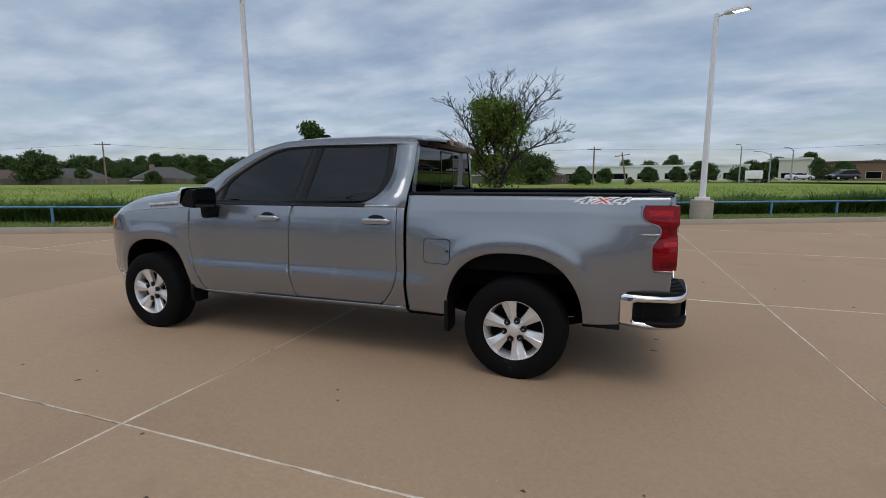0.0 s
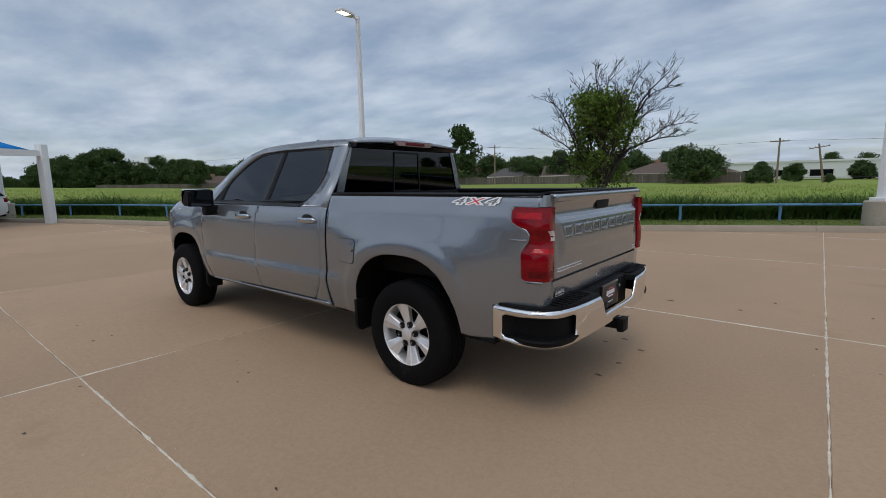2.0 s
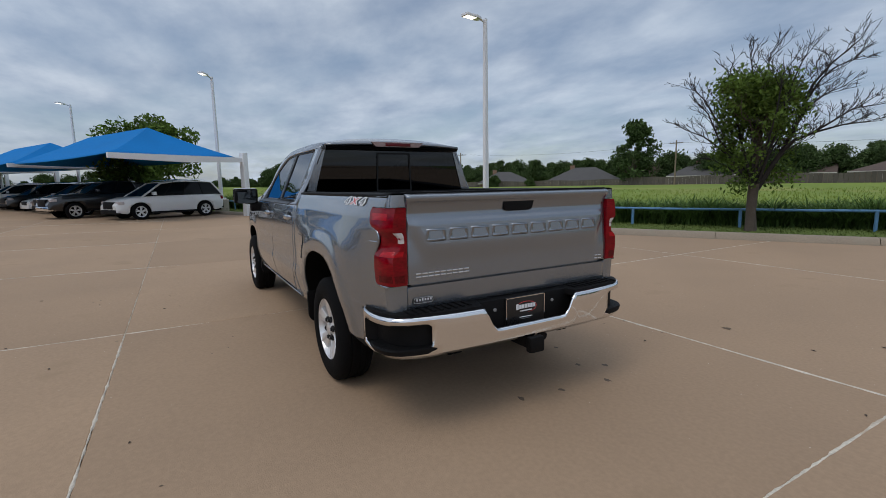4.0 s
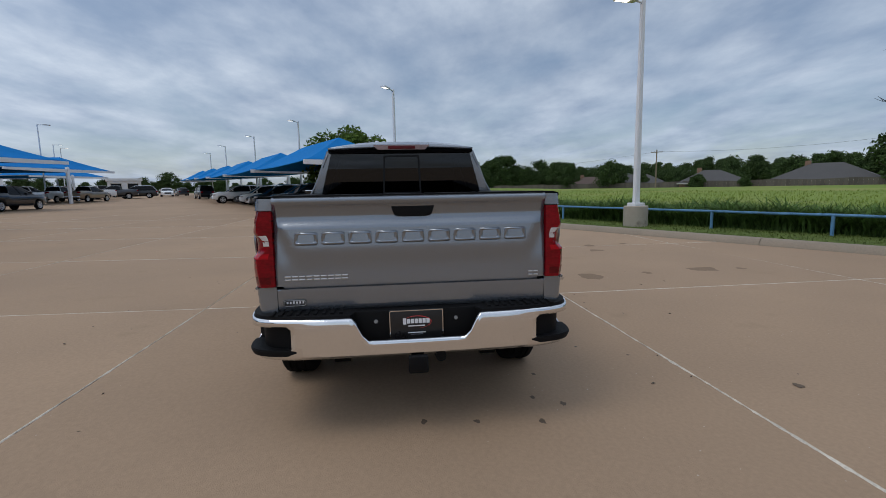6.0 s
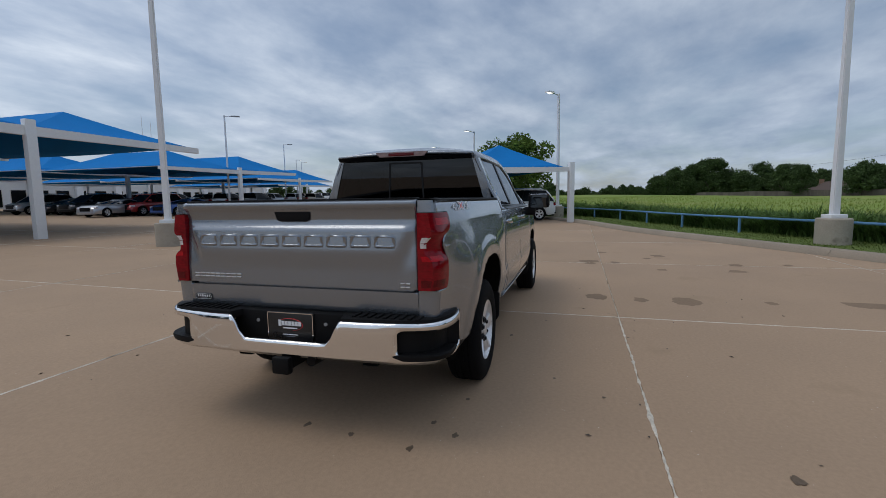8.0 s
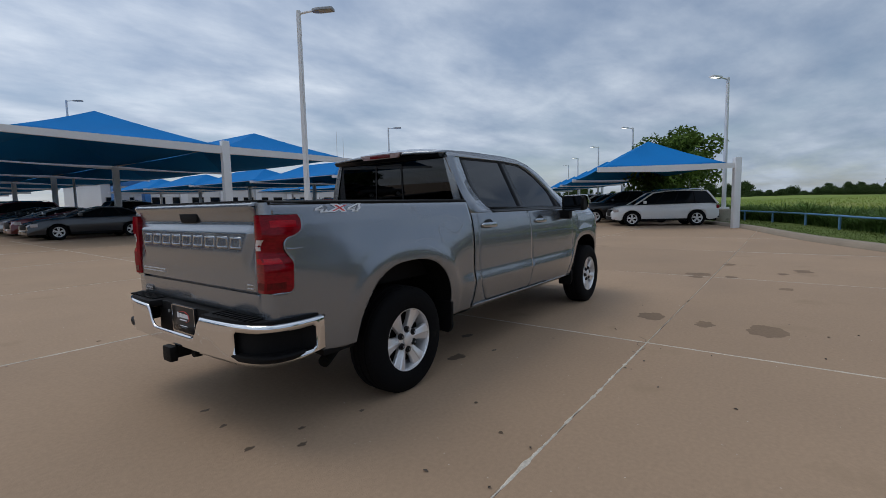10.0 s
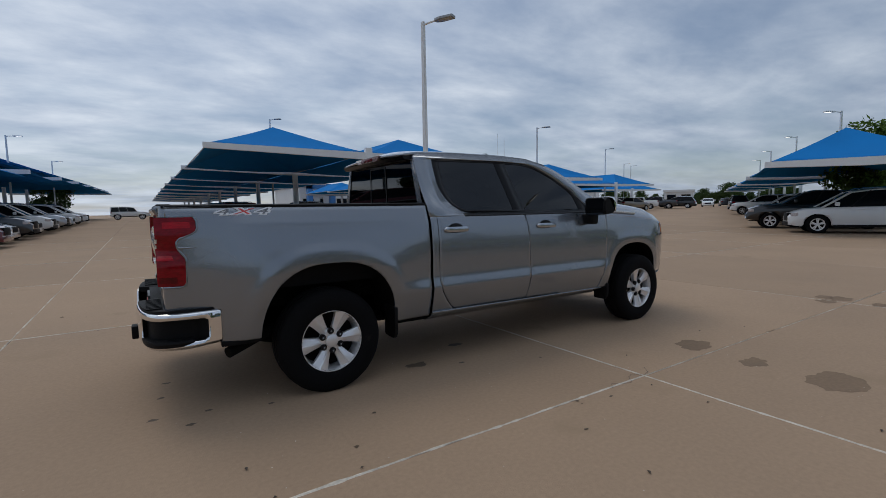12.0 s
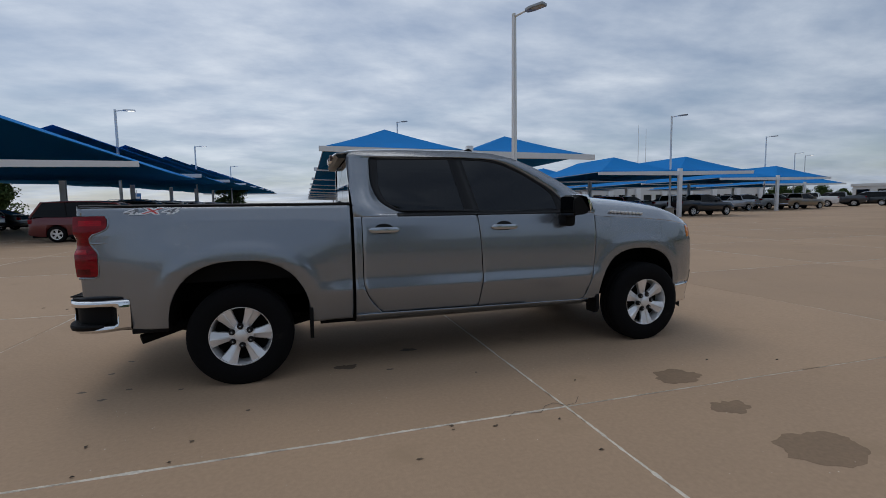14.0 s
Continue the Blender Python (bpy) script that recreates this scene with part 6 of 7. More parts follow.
# ---- wheels ----
def wheel(x, y, side):
    """One wheel: tyre with tread, six-spoke alloy rim, hub and nuts. side: +1 left."""
    half, R = 0.128, 0.392
    prof = [(0.222, 0.112), (0.235, 0.122), (0.26, 0.128), (0.30, 0.131), (0.335, 0.127), (0.362, 0.116), (0.380, 0.103), (0.389, 0.088)]
    tread = [(0.391, 0.060), (0.384, 0.057), (0.384, 0.049), (0.392, 0.046), (0.392, 0.018), (0.384, 0.015), (0.384, 0.006)]
    full = prof + tread
    full = full + [(r_, -h) for r_, h in full[::-1]]
    tyre = part("wheel", lathe(bmesh.new(), full, 56, "y"), TYRE, truck, "black all-terrain tyre", angle=30)
    tyre.matrix_world = pose(x, y, R - 0.004)
    o = side
    rim = part("rim", lathe(bmesh.new(), [(0.238, o * 0.104), (0.236, o * 0.117), (0.226, o * 0.118), (0.220, o * 0.108), (0.214, o * 0.07), (0.205, o * 0.02), (0.200, -o * 0.08)], 48, "y"), ALLOY, tyre, "silver alloy rim")
    bm = lathe(bmesh.new(), [(0.0, o * 0.02), (0.20, o * 0.02), (0.20, -o * 0.1), (0, -o * 0.1)], 24, "y")
    part("brake_disc", bm, DARK, tyre)
    for k in range(6):
        a = 2 * math.pi * (k + 0.19) / 6
        bm = bmesh.new()
        rows = []
        for rr, w, h in ((0.050, 0.031, 0.088), (0.080, 0.032, 0.090), (0.12, 0.039, 0.096), (0.16, 0.048, 0.103), (0.195, 0.058, 0.109), (0.226, 0.068, 0.113)):
            rows.append([(-w, o * (h - 0.045), rr), (-w, o * (h - 0.012), rr), (-w * 0.92, o * (h - 0.008), rr), (-w * 0.12, o * (h + 0.003), rr), (0, o * (h + 0.002), rr), (w * 0.12, o * (h - 0.006), rr), (w * 0.90, o * (h - 0.016), rr), (w, o * (h - 0.022), rr), (w, o * (h - 0.045), rr)])
        grid_faces(bm, rows)
        bmesh.ops.transform(bm, matrix=Matrix.Rotation(a, 4, "Y"), verts=bm.verts)
        part("spoke", bm, ALLOY, rim, angle=22)
    bm = lathe(bmesh.new(), [(0.0, o * 0.094), (0.062, o * 0.094), (0.088, o * 0.088), (0.092, o * 0.06), (0.0, o * 0.06)], 36, "y")
    part("hub", bm, ALLOY, rim)
    bm = lathe(bmesh.new(), [(0.0, o * 0.113), (0.034, o * 0.112), (0.047, o * 0.106), (0.050, o * 0.09)], 28, "y")
    part("hub_cap", bm, ALLOY, rim, "silver centre cap")
    for k in range(6):
        a = 2 * math.pi * (k + 0.69) / 6
        c = (0.075 * math.sin(a), 0, 0.075 * math.cos(a))
        bm = lathe(bmesh.new(), [(0.0, o * 0.113), (0.011, o * 0.113), (0.015, o * 0.106), (0.015, o * 0.085)], 8, "y", c)
        lathe(bm, [(0.0, o * 0.1015), (0.024, o * 0.1010), (0.026, o * 0.085)], 10, "y", c)
        nut = part("wheel_nut", bm, GLOSS_BLACK, rim)
        tip = lathe(bmesh.new(), [(0.0, o * 0.1150), (0.005, o * 0.1148), (0.007, o * 0.113)], 8, "y", c)
        part("nut_tip", tip, GREY_STEEL, rim)
    return tyre


for x, y, sd, turn in ((0.0, 0.862, 1, 0), (0.0, -0.862, -1, 15), (3.745, 0.866, 1, 8), (3.745, -0.866, -1, 40)):
    w = wheel(x, y, sd)
    w.matrix_world = pose(x, y, 0.388, 0, turn, 0)


# ---- wheel wells, underbody ----
def well(c, half, top, base):
    def build(side):
        rows = []
        for k in range(25):
            x = c - half * math.cos(math.pi * k / 24) * 1.0
            z = arch(min(max(x, c - half * 0.9999), c + half * 0.9999), c, half, top, base)
            rows.append([(x, side * (side_y(x, max(z, 0.47)) - 0.012), z + 0.002), (x, side * 0.80, z + 0.035), (x, side * 0.56, z + 0.035), (x, side * 0.56, 0.46)])
        return grid_faces(bmesh.new(), rows)
    return build


both(well(RC, RX, RT, 0.45), "wheel_well", DARK, "black wheel well liner", angle=60)
both(well(FC, FX, FT, 0.46), "wheel_well", DARK, "black wheel well liner", angle=60)
both(lambda s: box(bmesh.new(), (-0.46, min(s * .60, s * .66), 0.835), (0.50, max(s * .60, s * .66), 0.875), 0.006), "bed_brace", GREY_STEEL, "grey steel brace under the bed")
# both floors hang low, mostly unseen, to deepen the shade under the truck
part("floor_pan", box(bmesh.new(), (-0.98, -0.56, 0.43), (4.25, 0.56, 0.62)), DARK, truck)
part("cab_floor", box(bmesh.new(), (0.60, -0.87, 0.41), (3.15, 0.87, 0.56)), DARK, truck)
both(lambda s: box(bmesh.new(), (-1.0, min(s * .40, s * .50), 0.40), (4.2, max(s * .40, s * .50), 0.53), 0.01), "chassis_rail", DARK)
part("rear_axle", tube(bmesh.new(), [(0, -0.75, 0.388), (0, -0.18, 0.388), (0, -0.12, 0.388), (0, 0.12, 0.388), (0, 0.18, 0.388), (0, 0.75, 0.388)], [0.045, 0.05, 0.13, 0.13, 0.05, 0.045], 14), DARK, truck)
part("front_axle", tube(bmesh.new(), [(3.745, -0.75, 0.388), (3.745, 0.75, 0.388)], 0.04, 10), DARK, truck)
both(lambda s: tube(bmesh.new(), [(-0.72, s * 0.56, 0.47), (-0.3, s * 0.56, 0.36), (0.0, s * 0.56, 0.33), (0.35, s * 0.56, 0.37), (0.75, s * 0.56, 0.46)], 0.03, 8), "leaf_spring", DARK)
part("exhaust_pipe", tube(bmesh.new(), [(2.0, -0.45, 0.40), (0.6, -0.5, 0.40), (-0.3, -0.66, 0.50), (-0.55, -0.80, 0.44), (-0.70, -0.88, 0.405)], 0.038, 12), DARK, truck, "dark exhaust tailpipe")
part("spare_wheel", lathe(bmesh.new(), [(0.15, -0.08), (0.34, -0.09), (0.37, -0.04), (0.37, 0.04), (0.34, 0.09), (0.15, 0.08)], 24, "z", (-0.55, 0, 0.47), True), TYRE, truck)
both(lambda s: box(bmesh.new(), (-0.74, min(s * .86, s * .935), 0.462), (-0.49, max(s * .86, s * .935), 0.497), 0.004), "bed_valance", BLACK)
both(lambda s: prism(bmesh.new(), rounded([(s * .80, 0.325), (s * .955, 0.315), (s * .985, 0.36), (s * .99, 0.58), (s * .80, 0.58)], 0.02, 3), 0.515, 0.545, "x", 0.004), "mud_flap", BLACK, "black mud flap")
both(lambda s: prism(bmesh.new(), rounded([(s * .78, 0.31), (s * .93, 0.31), (s * .955, 0.36), (s * .955, 0.50), (s * .78, 0.50)], 0.02, 3), 3.19, 3.225, "x", 0.004), "mud_flap", BLACK, "black mud flap")
part("bed_seam", box(bmesh.new(), (0.858, -0.90, 0.46), (0.892, 0.90, 1.385)), DARK, truck)
both(lambda s: box(bmesh.new(), (0.93, min(s * .86, s * .90), 0.52), (3.16, max(s * .86, s * .90), 1.28)), "door_inner", DARK)

# ---- handles, fuel flap, mirrors ----
for doors, x0 in ((rear_doors, 1.003), (front_doors, 2.083)):
    for ob, s in zip(doors, (1, -1)):
        yb = side_y(x0 + 0.12, 1.18)
        # no hollow in the door: a flat black disc paints the recess's shade
        bm = lathe(bmesh.new(), [(0.0, s * (yb + 0.004)), (0.052, s * (yb + 0.004)), (0.064, s * (yb + 0.001))], 22, "y")
        for v in bm.verts:
            v.co.x = v.co.x * 1.30 + x0 + 0.128
            v.co.z = v.co.z * 0.80 + 1.180
        part("handle_recess", bm, GLOSS_BLACK, ob, "handle recess, its shade painted as a flat black disc")
        bm = bmesh.new()
        rows = []
        for k in range(13):
            t = k / 12
            x = x0 + 0.262 * t
            lift = 0.012 + 0.030 * math.sin(math.pi * t) ** 0.45
            hh = 0.020 * (1 - (2 * t - 1) ** 8) ** 0.5 + 0.002
            yb2 = side_y(x, 1.18)
            rows.append([(x, s * (yb2 + lift - 0.016), 1.18 - hh), (x, s * (yb2 + lift - 0.003), 1.18 - hh), (x, s * (yb2 + lift), 1.18 - hh * 0.5), (x, s * (yb2 + lift + 0.001), 1.18 + hh * 0.4), (x, s * (yb2 + lift - 0.004), 1.18 + hh), (x, s * (yb2 + lift - 0.016), 1.18 + hh), (x, s * (yb2 + lift - 0.016), 1.18 - hh)])
        grid_faces(bm, rows)
        part("door_handle", bm, HANDLE_LIT, ob, "body grey pull handle, its highlight put into a brighter colour", angle=40)


def flap(inset, grow):
    out = rounded([(0.490 - grow, 0.872 - grow), (0.706 + grow, 0.872 - grow), (0.706 + grow, 1.055 + grow), (0.490 - grow, 1.055 + grow)], 0.035, 5)
    bm = bmesh.new()
    n = len(out)
    c = Vector((0.598, 0.963))
    rows = []
    for k in range(15):
        ring = [c + (Vector(p) - c) * max(k / 14, 0.001) for p in out]
        rows.append([(p.x, side_y(p.x, p.y) + inset, p.y) for p in ring + ring[:1]])
    return grid_faces(bm, rows)


part("fuel_flap_gap", flap(0.0025, 0.004), GLOSS_BLACK, truck)
fuel = part("fuel_flap", flap(0.0045, 0.0), TRUCK_GREY, truck, "rounded square fuel flap")
part("fuel_notch", lathe(bmesh.new(), [(0, 0.004), (0.013, 0.004), (0.013, 0.0)], 12, "y", (0.505, side_y(0.505, 0.965) + 0.003, 0.965)), BLACK, fuel)


def mirror_shell(side):
    rows = []
    for t in span(0, 1, 8):
        y = side * (1.005 + 0.265 * t)
        sc = (0.86 + 0.14 * math.sin(math.pi * min(1, t * 1.3 + 0.15))) * (1 if t < 0.9 else 0.93)
        cx, cz = 2.815 - 0.015 * t, 1.352
        ring = rounded([(cx - 0.055, cz - 0.098 * sc), (cx + 0.075, cz - 0.085 * sc), (cx + 0.095, cz + 0.02), (cx + 0.06, cz + 0.092 * sc), (cx - 0.055, cz + 0.098 * sc)], 0.035, 4)
        rows.append([(px, y, pz) for px, pz in ring + ring[:1]])
    bm = grid_faces(bmesh.new(), rows)
    bmesh.ops.holes_fill(bm, edges=[e for e in bm.edges if e.is_boundary])
    return bm


mirrors = both(mirror_shell, "door_mirror", BLACK, "black door mirror with a grey cap", angle=40)
MIRROR = material("mirror_glass", (0.06, 0.065, 0.07), 0.02, metal=1.0, vary=0.0, rough_vary=0.0)
for ob, s in zip(mirrors, (1, -1)):
    bm = prism(bmesh.new(), rounded([(s * 1.03, 1.272), (s * 1.245, 1.272), (s * 1.25, 1.435), (s * 1.03, 1.435)], 0.03, 4), 2.747, 2.758, "x")
    part("mirror_pane", bm, MIRROR, ob, "dark mirror pane")
    bm = prism(bmesh.new(), rounded([(2.77, 1.17), (2.86, 1.17), (2.87, 1.28), (2.76, 1.28)], 0.03, 3), min(s * 0.93, s * 1.09), max(s * 0.93, s * 1.09), "y", 0.01)
    part("mirror_arm", bm, BLACK, ob)
    bm = prism(bmesh.new(), rounded([(2.795, 1.452), (2.875, 1.449), (2.914, 1.374), (2.906, 1.30), (2.895, 1.30), (2.880, 1.37), (2.86, 1.43), (2.795, 1.44)], 0.012, 2), min(s * 1.02, s * 1.272), max(s * 1.02, s * 1.272), "y", 0.003)
    part("mirror_cap", bm, CHROME, ob, "bright mirror cap")

# ---- cab inside ----
part("dashboard", prism(bmesh.new(), rounded([(2.62, 0.80), (2.58, 1.10), (2.72, 1.27), (3.20, 1.30), (3.20, 0.8)], 0.04, 3), -0.85, 0.85, "y"), SEAT, truck)
part("headliner", box(bmesh.new(), (0.95, -0.66, 1.80), (2.35, 0.66, 1.815)), SEAT, truck)
for x in (1.38, 2.30):
    for s in (1, -1):
        bm = prism(bmesh.new(), rounded([(x - 0.40, 1.36), (x - 0.28, 1.38), (x - 0.08, 0.92), (x + 0.28, 0.94), (x + 0.28, 0.80), (x - 0.22, 0.78)], 0.05, 3), s * 0.42 - 0.26, s * 0.42 + 0.26, "y", 0.02)
        seat = part("seat", bm, SEAT, truck, "black cloth seat")
        bm = box(bmesh.new(), (x - 0.43, s * 0.42 - 0.13, 1.38), (x - 0.33, s * 0.42 + 0.13, 1.57), 0.04)
        part("headrest", bm, SEAT, seat)
bm = bmesh.new()
lathe(bm, [(0.175, 0.0), (0.19, 0.012), (0.205, 0.0), (0.19, -0.012)], 28, "x", (0, 0, 0), True)
box(bm, (-0.012, -0.18, -0.03), (0.012, 0.18, 0.03), 0.008)
ob = part("steering_wheel", bm, BLACK, truck, "black steering wheel")
ob.matrix_world = pose(2.55, 0.42, 1.20, 0, -25, 0)


# the cab stands a little taller above the belt
for ob in truck.children_recursive:
    if ob.type == "MESH":
        for v in ob.data.vertices:
            if v.co.z > 1.5:
                v.co.z += 0.062 * (v.co.z - 1.5)


# glass faces outwards
def face_out(ob, way):
    total = Vector((0, 0, 0))
    for f in ob.data.polygons:
        total += f.normal * f.area
    if total.dot(Vector(way)) < 0:
        ob.data.flip_normals()


for ob in truck.children:
    kind = ob.name.split(".")[0]
    if kind in ("rear_side_window", "front_side_window"):
        face_out(ob, (0, ob.data.vertices[0].co.y, 0))
    elif kind == "rear_window":
        face_out(ob, (-1, 0, 0.1))
    elif kind == "windscreen":
        face_out(ob, (0.5, 0, 1))


# ---- markings ----
def glyph(text, size, mat, parent, m, fat=0.0, name="marking"):
    cu = bpy.data.curves.new(name, "FONT")
    cu.body, cu.size, cu.extrude, cu.offset = text, size, 0.0006, fat
    cu.align_x, cu.align_y, cu.shear = "CENTER", "CENTER", 0.3
    tmp = new(name, cu)
    me = bpy.data.meshes.new_from_object(tmp)
    bpy.data.objects.remove(tmp)
    me.materials.append(mat)
    ob = new(name, me)
    ob.parent = parent
    ob.matrix_world = m
    return ob


for s in (1, -1):
    for k, (ch, dark) in enumerate((("4", DECAL_GREY), ("X", DECAL_RED), ("4", DECAL_GREY))):
        x = -0.575 - s * (k - 1) * 0.122
        y = side_y(x, 1.362)
        turn = Matrix.Rotation(math.pi if s > 0 else 0.0, 4, "Z") @ Matrix.Rotation(radians(90 - 20), 4, "X") @ Matrix.Diagonal((2.6, 1.0, 1.0, 1.0))
        for mat, fat, out in ((DECAL_WHITE, 0.007, 0.0022), (dark, 0.0, 0.0036)):
            glyph(ch, 0.060, mat, truck, Matrix.Translation((x, s * (y + out), 1.360)) @ turn, fat)
    for k in range(9):
        x = 3.345 + 0.044 * k
        z = 1.298 - 0.075 * (x - 3.345)
        y = side_y(x, wing_top(x)) * 0.985
        bm = box(bmesh.new(), (x, min(s * (y - .02), s * (y + .001)), z - 0.012), (x + 0.034, max(s * (y - .02), s * (y + .001)), z + 0.010), 0.002)
        part("badge_block", bm, ALLOY, truck)

# ---- parked vehicles ----
PAINTS = {k: material(k + "_car_paint", c, 0.3, mtl, vary=0.04, scale=1.0, fine=600, coat=1.0, rough_vary=0.03) for k, c, mtl in (
    ("white", (0.78, 0.78, 0.77), 0.0), ("black", (0.015, 0.015, 0.017), 0.3), ("maroon", (0.13, 0.018, 0.022), 0.4), ("red", (0.32, 0.02, 0.02), 0.3), ("blue", (0.02, 0.07, 0.26), 0.5),
    ("silver", (0.50, 0.51, 0.53), 0.7), ("dark_grey", (0.055, 0.058, 0.065), 0.6), ("tan", (0.30, 0.24, 0.17), 0.5))}

# per kind: length, width, height, rear overhang, wheelbase, wheel radius, deck line, cabin: base rear, roof rear, roof front, base front
KINDS = {
    "sedan": dict(L=4.85, W=1.86, H=1.45, ro=1.05, wb=2.80, wr=0.335, deck=[(0, .80), (0.15, 1.02), (0.8, 1.05), (1.2, 1.0), (3.4, .96), (4.3, .86), (4.7, .74), (4.85, .62)], cabin=(0.45, 1.35, 2.45, 3.55), sill=0.24, belt=0.97),
    "coupe": dict(L=4.78, W=1.89, H=1.36, ro=0.98, wb=2.82, wr=0.345, deck=[(0, .84), (0.12, 1.04), (0.7, 1.05), (1.2, .99), (3.1, .97), (4.3, .90), (4.65, .78), (4.78, .62)], cabin=(0.55, 1.35, 2.15, 3.15), sill=0.22, belt=0.96),
    "suv": dict(L=5.10, W=1.94, H=1.83, ro=1.05, wb=3.07, wr=0.385, deck=[(0, 0.92), (0.06, 1.10), (0.3, 1.14), (3.7, 1.10), (4.5, 1.04), (4.9, .92), (5.10, .70)], cabin=(0.08, 0.55, 3.05, 4.02), sill=0.30, belt=1.10),
    "van": dict(L=5.10, W=1.98, H=1.76, ro=1.02, wb=3.03, wr=0.335, deck=[(0, .85), (0.06, 1.05), (0.3, 1.08), (4.0, 1.03), (4.6, .93), (4.95, .80), (5.10, .60)], cabin=(0.10, 0.45, 3.15, 4.45), sill=0.24, belt=1.04),
    "pickup": dict(L=5.85, W=2.0, H=1.88, ro=1.15, wb=3.70, wr=0.395, deck=[(0, 1.20), (0.04, 1.33), (2.0, 1.33), (2.02, 1.22), (4.4, 1.22), (5.3, 1.16), (5.7, 1.02), (5.85, .75)], cabin=(2.02, 2.15, 3.45, 4.35), sill=0.42, belt=1.24),
    "jeep": dict(L=4.6, W=1.88, H=1.85, ro=0.80, wb=2.95, wr=0.41, deck=[(0, 1.0), (0.04, 1.16), (3.1, 1.16), (3.15, 1.14), (4.2, 1.10), (4.4, 1.0), (4.6, .7)], cabin=(0.04, 0.10, 2.75, 3.15), sill=0.45, belt=1.14),
}


def car_wheel_meshes(r_):
    tyre = finish(lathe(bmesh.new(), [(r_ * 0.62, 0.10), (r_ * 0.8, 0.112), (r_ * 0.95, 0.10), (r_, 0.07), (r_, -0.07), (r_ * 0.95, -0.10), (r_ * 0.62, -0.10)], 26, "y"), "wheel", TYRE)
    bm = lathe(bmesh.new(), [(r_ * 0.66, 0.09), (r_ * 0.66, 0.105), (r_ * 0.60, 0.10), (r_ * 0.55, 0.04)], 26, "y")
    for k in range(5):
        for q in (-0.16, 0.16):
            a = 2 * math.pi * k / 5 + q
            b_ = bmesh.new()
            box(b_, (-r_ * 0.055, 0.055, r_ * 0.10), (r_ * 0.055, 0.098, r_ * 0.62))
            bmesh.ops.transform(b_, matrix=Matrix.Rotation(a, 4, "Y"), verts=b_.verts)
            me = bpy.data.meshes.new("t")
            b_.to_mesh(me)
            bm.from_mesh(me)
            b_.free()
            bpy.data.meshes.remove(me)
    lathe(bm, [(0, 0.10), (r_ * 0.16, 0.098), (r_ * 0.16, 0.05)], 12, "y")
    rim = finish(bm, "rim", ALLOY)
    disc = finish(lathe(bmesh.new(), [(0, 0.03), (r_ * 0.60, 0.03)], 18, "y"), "brake", DARK)
    return tyre, rim, disc


